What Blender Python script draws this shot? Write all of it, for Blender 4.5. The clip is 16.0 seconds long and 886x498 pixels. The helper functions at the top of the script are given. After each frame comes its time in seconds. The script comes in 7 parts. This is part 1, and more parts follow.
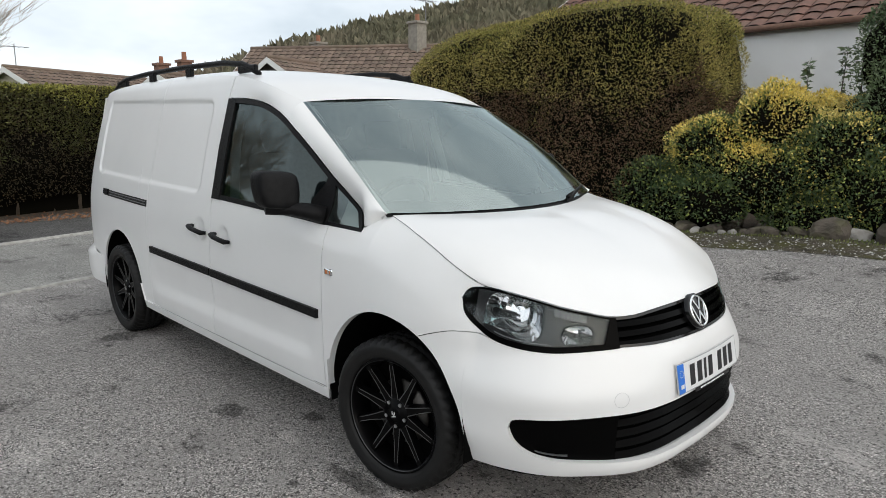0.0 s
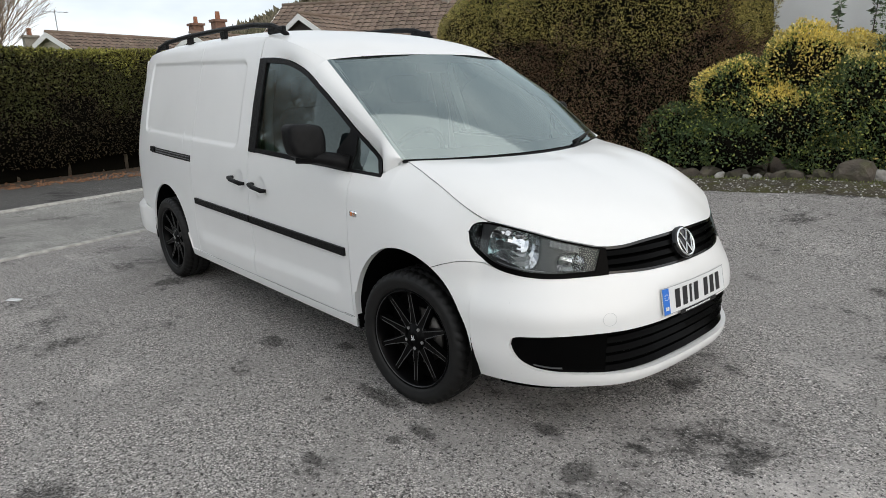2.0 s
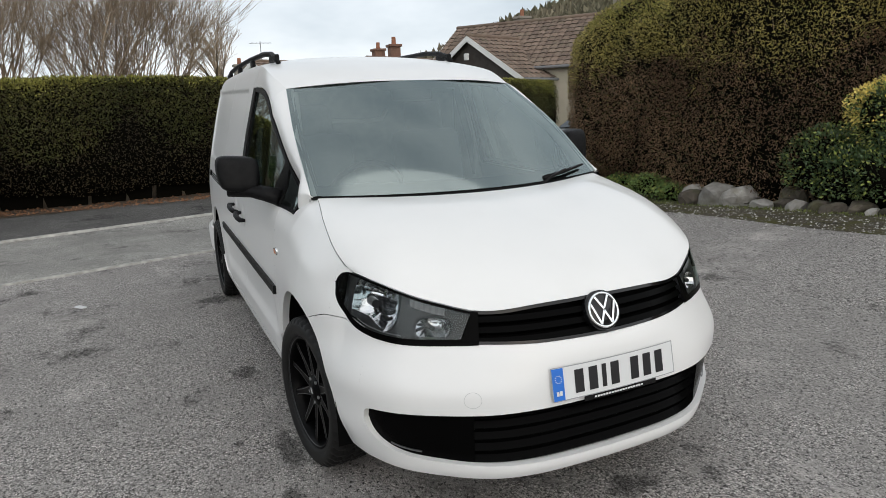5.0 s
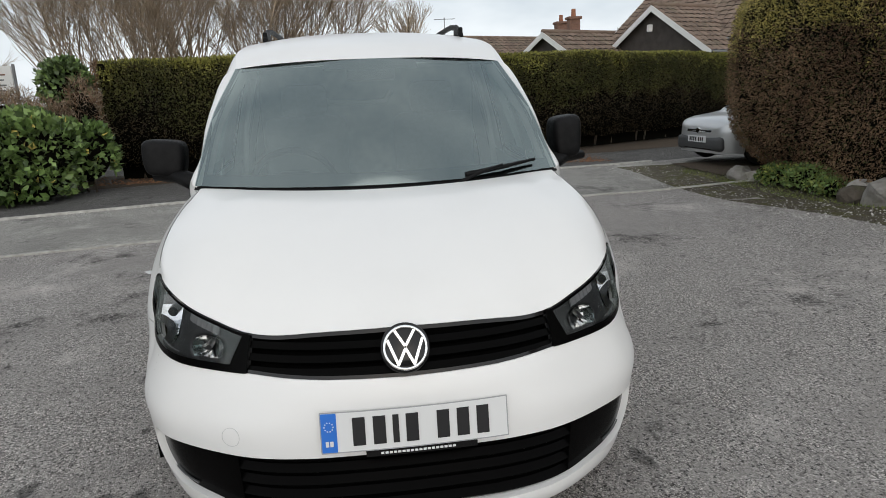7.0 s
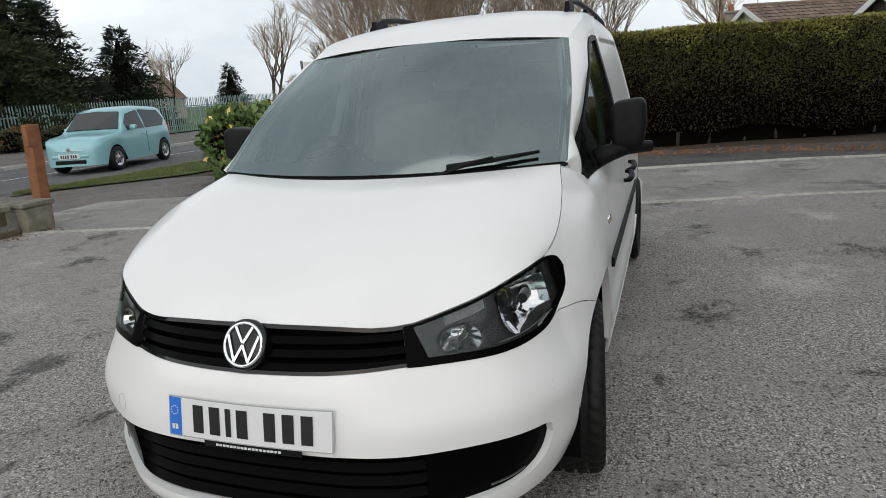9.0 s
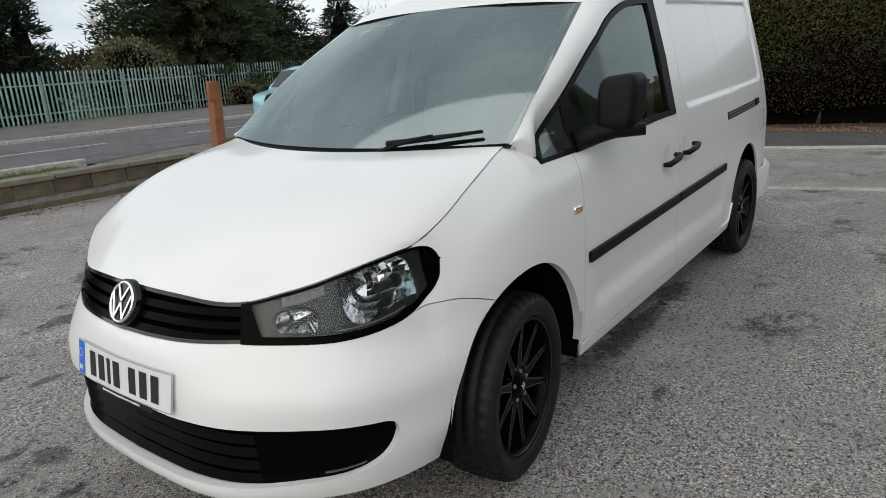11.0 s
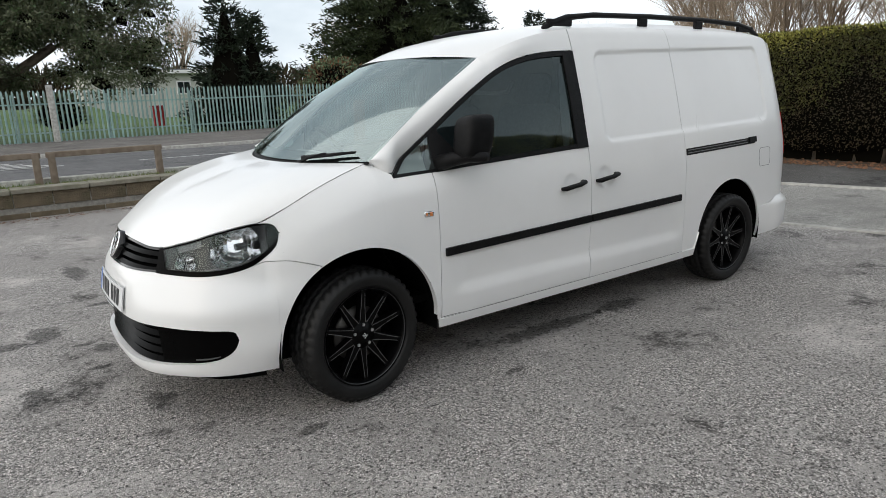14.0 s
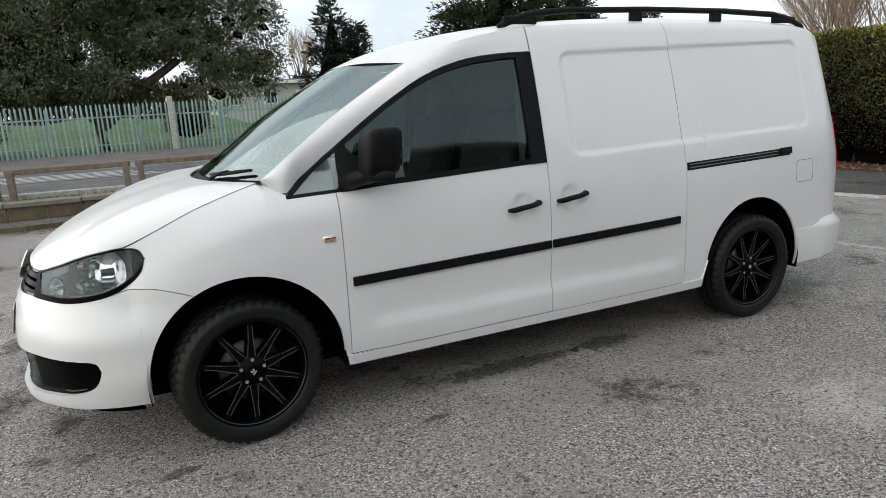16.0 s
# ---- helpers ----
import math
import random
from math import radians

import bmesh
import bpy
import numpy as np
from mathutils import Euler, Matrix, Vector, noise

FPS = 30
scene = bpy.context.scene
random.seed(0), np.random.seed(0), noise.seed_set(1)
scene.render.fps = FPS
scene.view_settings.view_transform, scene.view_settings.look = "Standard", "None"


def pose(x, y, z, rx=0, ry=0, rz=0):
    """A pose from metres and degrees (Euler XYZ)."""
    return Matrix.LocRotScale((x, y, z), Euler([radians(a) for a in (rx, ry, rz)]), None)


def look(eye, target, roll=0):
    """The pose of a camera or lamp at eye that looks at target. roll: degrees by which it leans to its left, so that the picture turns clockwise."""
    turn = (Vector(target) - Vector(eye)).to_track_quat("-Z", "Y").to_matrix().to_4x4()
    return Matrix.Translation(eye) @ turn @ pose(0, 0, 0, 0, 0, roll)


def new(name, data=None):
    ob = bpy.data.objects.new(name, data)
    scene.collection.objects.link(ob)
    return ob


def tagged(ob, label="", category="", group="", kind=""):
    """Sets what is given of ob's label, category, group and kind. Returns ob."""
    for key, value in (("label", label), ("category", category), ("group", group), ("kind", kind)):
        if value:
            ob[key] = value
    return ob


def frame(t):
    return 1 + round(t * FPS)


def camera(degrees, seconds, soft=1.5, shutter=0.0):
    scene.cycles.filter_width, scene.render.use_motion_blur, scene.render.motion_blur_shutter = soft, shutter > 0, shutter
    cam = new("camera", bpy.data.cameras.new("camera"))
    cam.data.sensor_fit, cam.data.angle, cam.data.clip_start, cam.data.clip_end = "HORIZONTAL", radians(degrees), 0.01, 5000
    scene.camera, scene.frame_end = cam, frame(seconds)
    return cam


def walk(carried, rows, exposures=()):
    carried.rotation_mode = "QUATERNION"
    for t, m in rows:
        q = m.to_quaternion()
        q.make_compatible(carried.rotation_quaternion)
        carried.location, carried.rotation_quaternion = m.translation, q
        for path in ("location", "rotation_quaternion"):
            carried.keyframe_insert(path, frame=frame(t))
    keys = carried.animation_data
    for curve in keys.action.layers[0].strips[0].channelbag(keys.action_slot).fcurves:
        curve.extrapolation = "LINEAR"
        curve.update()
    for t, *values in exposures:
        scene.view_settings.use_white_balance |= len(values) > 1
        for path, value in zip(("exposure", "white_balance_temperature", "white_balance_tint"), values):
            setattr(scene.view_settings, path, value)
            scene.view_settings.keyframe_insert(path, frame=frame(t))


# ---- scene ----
cam = camera(68.0, 16.0, 0.55)
PATH = [
    (0, (1.938, -2.451, 1.461), (0.532, -1.074, 1.103), 0.1),
    (0.5, (1.978, -2.465, 1.478), (0.569, -1.083, 1.155), 0.4),
    (1, (2.102, -2.46, 1.482), (0.635, -1.15, 1.118), 0.4),
    (1.5, (2.2, -2.492, 1.457), (0.703, -1.239, 1.026), 0.0),
    (2, (2.246, -2.588, 1.458), (0.783, -1.315, 0.967), -1.6),
    (2.5, (2.312, -2.57, 1.465), (0.849, -1.307, 0.947), -1.4),
    (3, (2.47, -2.439, 1.484), (0.903, -1.277, 1.045), 0.6),
    (3.5, (2.512, -2.26, 1.462), (0.933, -1.1, 1.063), -0.8),
    (4, (2.487, -2.0, 1.482), (0.887, -0.875, 1.067), -0.7),
    (4.2, (2.508, -1.888, 1.478), (0.876, -0.811, 1.061), -1.6),
    (6.3, (2.658, -0.521, 1.451), (0.762, -0.088, 0.982), -1.6),
    (6.5, (2.64, -0.397, 1.435), (0.739, 0.009, 0.965), -2.7),
    (7, (2.565, -0.101, 1.454), (0.636, 0.144, 0.985), -2.2),
    (7.5, (2.544, 0.24, 1.444), (0.608, 0.166, 0.947), -2.0),
    (8, (2.458, 0.502, 1.43), (0.532, 0.246, 0.955), -4.3),
    (8.5, (2.303, 0.769, 1.424), (0.41, 0.336, 0.943), -4.5),
    (9, (2.266, 1.093, 1.408), (0.435, 0.444, 0.934), -4.0),
    (9.5, (2.171, 1.32, 1.395), (0.357, 0.616, 0.934), -3.6),
    (10, (2.014, 1.497, 1.399), (0.292, 0.615, 0.894), -2.7),
    (10.2, (1.972, 1.552, 1.392), (0.281, 0.613, 0.882), -3.1),
    (12.3, (1.4, 2.544, 1.421), (0.169, 1.047, 0.929), -0.3),
    (12.5, (1.391, 2.635, 1.432), (0.174, 1.111, 0.99), 0.0),
    (13, (1.464, 2.906, 1.437), (0.259, 1.358, 1.045), -1.6),
    (13.5, (1.472, 3.193, 1.462), (0.283, 1.625, 1.107), -2.7),
    (14, (1.366, 3.445, 1.436), (0.243, 1.859, 0.965), -2.0),
    (14.5, (1.141, 3.498, 1.425), (0.057, 1.889, 0.938), -0.8),
    (15, (0.917, 3.526, 1.439), (-0.146, 1.896, 0.977), -1.2),
    (15.5, (0.616, 3.595, 1.429), (-0.26, 1.86, 0.958), -1.3),
    (16, (0.337, 3.592, 1.418), (-0.48, 1.822, 0.975), -3.0),
]
# the clip's camera lowers its exposure while the white bonnet fills the picture
STOPS = ((0, 0.53), (4, 0.46), (6.5, 0.27), (9.5, 0.30), (12.5, 0.50), (16, 0.66))
walk(cam, [(t, look(eye, target, roll)) for t, eye, target, roll in PATH], STOPS)

# ---- world, sun and exposure ----
world = bpy.data.worlds.new("world")
scene.world = world
world.use_nodes = True
wn, wl = world.node_tree.nodes, world.node_tree.links
SUN_UP, SUN_ROUND = radians(24), radians(88)
sky = wn.new("ShaderNodeTexSky")
sky.sky_type, sky.sun_disc, sky.sun_elevation, sky.sun_rotation = "NISHITA", False, SUN_UP, SUN_ROUND
sky.air_density, sky.dust_density, sky.ozone_density = 1.0, 4.0, 1.0
# overcast: a cloud sheet over the clear sky, brighter overhead, with soft lumps
geo = wn.new("ShaderNodeTexCoord")
cl = wn.new("ShaderNodeTexNoise")
cl.inputs["Scale"].default_value, cl.inputs["Detail"].default_value, cl.inputs["Roughness"].default_value = 2.2, 5, 0.55
mp = wn.new("ShaderNodeMapping")
mp.inputs["Scale"].default_value = (1, 1, 2.6)
wl.new(geo.outputs["Generated"], mp.inputs["Vector"])
wl.new(mp.outputs["Vector"], cl.inputs["Vector"])
ramp = wn.new("ShaderNodeValToRGB")
ramp.color_ramp.elements[0].position, ramp.color_ramp.elements[0].color = 0.34, (4.0, 4.5, 4.95, 1)
ramp.color_ramp.elements[1].position, ramp.color_ramp.elements[1].color = 0.68, (6.9, 7.2, 7.45, 1)
wl.new(cl.outputs["Fac"], ramp.inputs["Fac"])
# the cloud is a little thicker and darker towards the zenith
sepw = wn.new("ShaderNodeSeparateXYZ")
wl.new(geo.outputs["Generated"], sepw.inputs["Vector"])
grad = wn.new("ShaderNodeMapRange")
grad.inputs["From Min"].default_value, grad.inputs["From Max"].default_value = 0.05, 0.95
grad.inputs["To Min"].default_value, grad.inputs["To Max"].default_value = 0.94, 0.52
wl.new(sepw.outputs["Z"], grad.inputs["Value"])
dim = wn.new("ShaderNodeVectorMath")
dim.operation = "SCALE"
wl.new(ramp.outputs["Color"], dim.inputs[0])
wl.new(grad.outputs["Result"], dim.inputs["Scale"])
mixw = wn.new("ShaderNodeMixRGB")
mixw.inputs["Fac"].default_value = 0.9
wl.new(sky.outputs["Color"], mixw.inputs["Color1"])
wl.new(dim.outputs["Vector"], mixw.inputs["Color2"])
wl.new(mixw.outputs["Color"], wn["Background"].inputs["Color"])
wn["Background"].inputs["Strength"].default_value = 0.140
sun_data = bpy.data.lights.new("sun", "SUN")
sun_data.energy, sun_data.angle, sun_data.color = 1.35, radians(150), (1.0, 0.965, 0.92)
sun = new("sun", sun_data)
SUN_DIR = Vector((math.cos(SUN_UP) * math.sin(SUN_ROUND), math.cos(SUN_UP) * math.cos(SUN_ROUND), math.sin(SUN_UP)))
sun.matrix_world = look(SUN_DIR * 40, (0, 0, 0))


# ---- materials ----
def material(name, col, rough=0.6, metal=0.0, col2=None, scale=8.0, bump=0.0, bump_scale=60.0, stain=None, stain_scale=1.2, stain_amt=0.5,
             rand=0.0, island=0.0, coat=0.0, spec=0.5, rough_var=0.0):
    m = bpy.data.materials.new(name)
    m.use_nodes = True
    n, l = m.node_tree.nodes, m.node_tree.links
    b = n["Principled BSDF"]
    b.inputs["Roughness"].default_value, b.inputs["Metallic"].default_value = rough, metal
    b.inputs["Coat Weight"].default_value, b.inputs["Specular IOR Level"].default_value = coat, spec
    tc = n.new("ShaderNodeTexCoord")
    out = None
    def mix(a, c, fac, kind="MIX"):
        x = n.new("ShaderNodeMixRGB")
        x.blend_type = kind
        for s, v in (("Color1", a), ("Color2", c), ("Fac", fac)):
            if isinstance(v, (tuple, float, int)):
                x.inputs[s].default_value = (*v, 1) if isinstance(v, tuple) else v
            else:
                l.new(v, x.inputs[s])
        return x.outputs["Color"]
    def noise_fac(sc, lo, hi, detail=6):
        t = n.new("ShaderNodeTexNoise")
        t.inputs["Scale"].default_value, t.inputs["Detail"].default_value = sc, detail
        l.new(tc.outputs["Object"], t.inputs["Vector"])
        r = n.new("ShaderNodeMapRange")
        r.inputs["From Min"].default_value, r.inputs["From Max"].default_value = lo, hi
        l.new(t.outputs["Fac"], r.inputs["Value"])
        return r.outputs["Result"]
    c = col
    if col2:
        c = mix(col, col2, noise_fac(scale, 0.32, 0.68))
    if stain:
        f = noise_fac(stain_scale, 0.5, 0.72, 8)
        mul = n.new("ShaderNodeMath")
        mul.operation = "MULTIPLY"
        mul.inputs[1].default_value = stain_amt
        l.new(f, mul.inputs[0])
        c = mix(c, stain, mul.outputs[0])
    if rand or island:
        if rand:
            g = n.new("ShaderNodeObjectInfo").outputs["Random"]
        else:
            g = n.new("ShaderNodeNewGeometry").outputs["Random Per Island"]
        hsv = n.new("ShaderNodeHueSaturation")
        r = n.new("ShaderNodeMapRange")
        a = rand or island
        r.inputs["To Min"].default_value, r.inputs["To Max"].default_value = 1 - a, 1 + a
        l.new(g, r.inputs["Value"])
        l.new(r.outputs["Result"], hsv.inputs["Value"])
        if isinstance(c, tuple):
            hsv.inputs["Color"].default_value = (*c, 1)
        else:
            l.new(c, hsv.inputs["Color"])
        c = hsv.outputs["Color"]
    if isinstance(c, tuple):
        b.inputs["Base Color"].default_value = (*c, 1)
    else:
        l.new(c, b.inputs["Base Color"])
    if rough_var:
        r = n.new("ShaderNodeMapRange")
        r.inputs["To Min"].default_value, r.inputs["To Max"].default_value = max(0.02, rough - rough_var), rough + rough_var
        l.new(noise_fac(scale * 0.7, 0.35, 0.65), r.inputs["Value"])
        l.new(r.outputs["Result"], b.inputs["Roughness"])
    if bump:
        bn = n.new("ShaderNodeBump")
        bn.inputs["Strength"].default_value, bn.inputs["Distance"].default_value = bump, 0.02
        l.new(noise_fac(bump_scale, 0.25, 0.75, 4), bn.inputs["Height"])
        l.new(bn.outputs["Normal"], b.inputs["Normal"])
    return m


def glass(name, tint=(0.80, 0.90, 0.88), ior=2.1, rough=0.02):
    m = bpy.data.materials.new(name)
    m.use_nodes = True
    n, l = m.node_tree.nodes, m.node_tree.links
    n.remove(n["Principled BSDF"])
    t, g, x, f = n.new("ShaderNodeBsdfTransparent"), n.new("ShaderNodeBsdfGlossy"), n.new("ShaderNodeMixShader"), n.new("ShaderNodeFresnel")
    t.inputs["Color"].default_value = (*tint, 1)
    g.inputs["Roughness"].default_value = rough
    g.inputs["Color"].default_value = (0.86, 0.985, 0.965, 1)
    f.inputs["IOR"].default_value = ior
    l.new(f.outputs["Fac"], x.inputs["Fac"])
    l.new(t.outputs["BSDF"], x.inputs[1])
    l.new(g.outputs["BSDF"], x.inputs[2])
    l.new(x.outputs["Shader"], n["Material Output"].inputs["Surface"])
    return m


WHITE = material("white_paint", (0.80, 0.80, 0.795), 0.30, coat=0.35, spec=0.4, col2=(0.77, 0.772, 0.768), scale=1.5, stain=(0.6, 0.58, 0.55), stain_scale=3, stain_amt=0.06)
SEAM = material("seam_black", (0.01, 0.01, 0.01), 0.9, spec=0.1)
BLACK = material("black_plastic", (0.0045, 0.0045, 0.005), 0.48, spec=0.13, col2=(0.009, 0.009, 0.0095), scale=30, bump=0.15, bump_scale=900)
GLOSSBLACK = material("gloss_black", (0.004, 0.004, 0.0045), 0.12, spec=0.4, coat=0.1)
CHARCOAL = material("charcoal_plastic", (0.026, 0.027, 0.029), 0.3, spec=0.35, col2=(0.036, 0.037, 0.039), scale=30)
RUBBER = material("rubber", (0.007, 0.007, 0.0073), 0.55, spec=0.28, col2=(0.011, 0.0108, 0.0105), scale=12, bump=0.04, bump_scale=300)
RIM = material("rim_black", (0.002, 0.002, 0.0022), 0.3, spec=0.08)
SPOKELINE = material("spoke_line", (0.20, 0.205, 0.21), 0.35, 0.9)
SILVER = material("machined_silver", (0.62, 0.63, 0.65), 0.3, 1.0)
LAMPCHROME = material("lamp_reflector", (0.72, 0.73, 0.74), 0.10, 1.0)
CHROME = material("chrome", (0.85, 0.86, 0.88), 0.08, 1.0)
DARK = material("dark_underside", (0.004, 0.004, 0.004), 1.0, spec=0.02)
SCREEN = glass("windscreen_glass", (0.80, 0.92, 0.89), 3.9, 0.05)
GLASS = glass("window_glass", (0.80, 0.90, 0.88), 2.2)
TINTED = glass("tinted_glass", (0.20, 0.28, 0.30), 1.62)
LENS = glass("lamp_lens", (0.93, 0.94, 0.95), 1.38)
GREYTRIM = material("grey_trim", (0.16, 0.165, 0.17), 0.7, col2=(0.2, 0.2, 0.21), scale=40)
SEATCLOTH = material("seat_cloth", (0.16, 0.165, 0.17), 0.9, col2=(0.21, 0.21, 0.22), scale=60)
CABTRIM = material("cab_trim", (0.30, 0.32, 0.32), 0.8, col2=(0.25, 0.265, 0.27), scale=20)
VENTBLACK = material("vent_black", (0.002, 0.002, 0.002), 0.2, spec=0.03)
LIGHTTRIM = material("light_trim", (0.5, 0.51, 0.51), 0.7)
PLATEWHITE = material("plate_white", (0.72, 0.73, 0.735), 0.3)
PLATEEDGE = material("plate_edge", (0.36, 0.37, 0.38), 0.4)
PLATEYELLOW = material("plate_blue", (0.02, 0.16, 0.62), 0.35)
INK = material("ink", (0.01, 0.01, 0.012), 0.4)
RED = material("red_lens", (0.45, 0.01, 0.01), 0.2)
AMBER = material("amber_bulb", (0.55, 0.18, 0.05), 0.3)


# ---- mesh helpers ----
def mesh_of(name, verts, faces, mat, smooth=True):
    me = bpy.data.meshes.new(name)
    me.from_pydata([tuple(v) for v in verts], [], faces)
    me.materials.append(mat)
    me.update()
    if smooth:
        me.polygons.foreach_set("use_smooth", [True] * len(me.polygons))
    return me


def part(name, data, mat, parent, label=""):
    """Links a bmesh or a mesh as one object under a thing."""
    if isinstance(data, bmesh.types.BMesh):
        me = bpy.data.meshes.new(name)
        data.to_mesh(me)
        data.free()
        me.materials.append(mat)
    else:
        me = data
    ob = new(name, me)
    if parent:
        ob.parent = parent
    if label:
        tagged(ob, label)
    return ob


def empty(name, m=None):
    ob = new(name)
    ob.empty_display_size = 0.2
    if m is not None:
        ob.matrix_world = m
    return ob


def bm_box(bm, cx, cy, cz, sx, sy, sz, bevel=0.0, m=None):
    r = bmesh.ops.create_cube(bm, size=1.0, matrix=(m or Matrix()) @ Matrix.Translation((cx, cy, cz)) @ Matrix.Diagonal((sx, sy, sz, 1)))
    if bevel:
        vs = set(r["verts"])
        es = [e for e in bm.edges if e.verts[0] in vs and e.verts[1] in vs]
        bmesh.ops.bevel(bm, geom=es, offset=bevel, segments=2, affect="EDGES", profile=0.5)
    return bm


def box(cx, cy, cz, sx, sy, sz, bevel=0.0, m=None):
    return bm_box(bmesh.new(), cx, cy, cz, sx, sy, sz, bevel, m)


def bm_cyl(bm, p, q, r0, r1=None, seg=12, caps=True):
    p, q = Vector(p), Vector(q)
    d = q - p
    rot = d.to_track_quat("Z", "Y").to_matrix().to_4x4()
    bmesh.ops.create_cone(bm, cap_ends=caps, segments=seg, radius1=r0, radius2=r0 if r1 is None else r1, depth=d.length, matrix=Matrix.Translation((p + q) / 2) @ rot)
    return bm


def smooth(bm):
    for f in bm.faces:
        f.smooth = True
    return bm


def tube(pts, r, seg=8, squash=1.0):
    """A round bar along a line of points."""
    pts = [Vector(p) for p in pts]
    vs, fs = [], []
    for i, p in enumerate(pts):
        d = (pts[min(i + 1, len(pts) - 1)] - pts[max(i - 1, 0)]).normalized()
        a = d.orthogonal().normalized() if abs(d.z) > 0.99 else d.cross(Vector((0, 0, 1))).normalized()
        b = d.cross(a).normalized()
        rr = r[i] if isinstance(r, (list, tuple)) else r
        for k in range(seg):
            w = 2 * math.pi * k / seg
            vs.append(p + a * (rr * math.cos(w)) + b * (rr * squash * math.sin(w)))
    for i in range(len(pts) - 1):
        for k in range(seg):
            fs.append((i * seg + k, i * seg + (k + 1) % seg, (i + 1) * seg + (k + 1) % seg, (i + 1) * seg + k))
    fs.append(tuple(range(seg - 1, -1, -1)))
    fs.append(tuple(range((len(pts) - 1) * seg, len(pts) * seg)))
    return vs, fs


def lathe(profile, seg=48, axis_y=True):
    """Turns (radius, depth) pairs round the y axis."""
    vs, fs = [], []
    for r, d in profile:
        for k in range(seg):
            w = 2 * math.pi * k / seg
            vs.append((r * math.cos(w), d, r * math.sin(w)))
    for i in range(len(profile) - 1):
        for k in range(seg):
            fs.append((i * seg + k, i * seg + (k + 1) % seg, (i + 1) * seg + (k + 1) % seg, (i + 1) * seg + k))
    return vs, fs


def lin(a, b, n):
    return [a + (b - a) * i / n for i in range(n + 1)]


def step(a, b, v):
    u = min(1.0, max(0.0, (v - a) / (b - a)))
    return u * u * (3 - 2 * u)


def spline(pairs):
    """A smooth curve y(x) through the given pairs."""
    xs = np.array([p[0] for p in pairs], float)
    ys = np.array([p[1] for p in pairs], float)
    if xs[0] > xs[-1]:
        xs, ys = xs[::-1], ys[::-1]
    d = np.diff(ys) / np.diff(xs)
    m = np.concatenate([[d[0]], (d[1:] + d[:-1]) / 2, [d[-1]]])
    for i in range(len(d)):
        if d[i] * m[i] <= 0 and 0 < i:
            m[i] = 0
        m[i] = np.clip(m[i], -3 * abs(d[i]), 3 * abs(d[i])) if d[i] else 0
        m[i + 1] = np.clip(m[i + 1], -3 * abs(d[i]), 3 * abs(d[i])) if d[i] else 0

    def at(x):
        x = min(max(x, xs[0]), xs[-1])
        i = int(min(max(np.searchsorted(xs, x) - 1, 0), len(xs) - 2))
        h = xs[i + 1] - xs[i]
        t = (x - xs[i]) / h
        return float((2*t**3 - 3*t**2 + 1)*ys[i] + (t**3 - 2*t**2 + t)*h*m[i] + (-2*t**3 + 3*t**2)*ys[i+1] + (t**3 - t**2)*h*m[i+1])
    return at


# ---- the van's skin: a plan line, drawn in or out with height ----
PLAN = [(0.925, 0), (0.921, 0.14), (0.910, 0.288), (0.872, 0.44), (0.780, 0.598), (0.676, 0.717), (0.528, 0.796), (0.32, 0.838), (0.10, 0.855), (-0.3, 0.861), (-1.0, 0.866),
        (-2.0, 0.866), (-2.6, 0.863), (-3.2, 0.85), (-3.55, 0.834), (-3.785, 0.80), (-3.885, 0.74), (-3.925, 0.62), (-3.948, 0.35), (-3.955, 0)]
_c = [0.0, 0.140, 0.283, 0.433, 0.610, 0.763, 0.924]
for _a, _b in zip(PLAN[6:], PLAN[7:]):
    _c.append(_c[-1] + math.dist(_a, _b))
PX, PY = spline(list(zip(_c, [p[0] for p in PLAN]))), spline(list(zip(_c, [p[1] for p in PLAN])))
S_ALL = np.linspace(0, _c[-1], 900)
X_ALL = np.array([PX(s) for s in S_ALL])
Y_ALL = np.array([PY(s) for s in S_ALL])
S_END = _c[-1]
SIDE_IN = spline([(0.12, 0.075), (0.20, 0.045), (0.27, 0.02), (0.35, 0.006), (0.5, 0.0), (0.68, -0.002), (0.85, 0.0), (0.95, 0.008), (1.03, 0.02), (1.1, 0.032), (1.3, 0.077), (1.5, 0.128),
                  (1.62, 0.163), (1.70, 0.190), (1.75, 0.214), (1.78, 0.246), (1.81, 0.30)])
FRONT_IN = spline([(0.12, 0.13), (0.19, 0.07), (0.23, 0.025), (0.28, 0.004), (0.36, 0.012), (0.46, 0.006), (0.52, 0.009), (0.60, 0.016), (0.66, 0.027), (0.70, 0.047), (0.76, 0.075), (0.82, 0.105), (0.88, 0.15), (0.93, 0.21), (1.0, 0.3)])


# how far the nose tucks in above the bumper, along the plan line, and the wing's shoulder towards the windscreen
NOSE_IN = spline([(0, 0.0), (0.15, 0.003), (0.3, 0.018), (0.48, 0.042), (0.7, 0.046), (0.9, 0.043), (1.02, 0.044), (1.09, 0.027), (1.2, 0.011), (1.4, 0.0)])
SHOULDER = spline([(0.45, 0.0), (0.15, 0.062), (-0.14, 0.108), (-0.3, 0.10), (-0.5, 0.045), (-0.8, 0.0)])


def s_of(x):
    return float(np.interp(-x, -X_ALL, S_ALL))


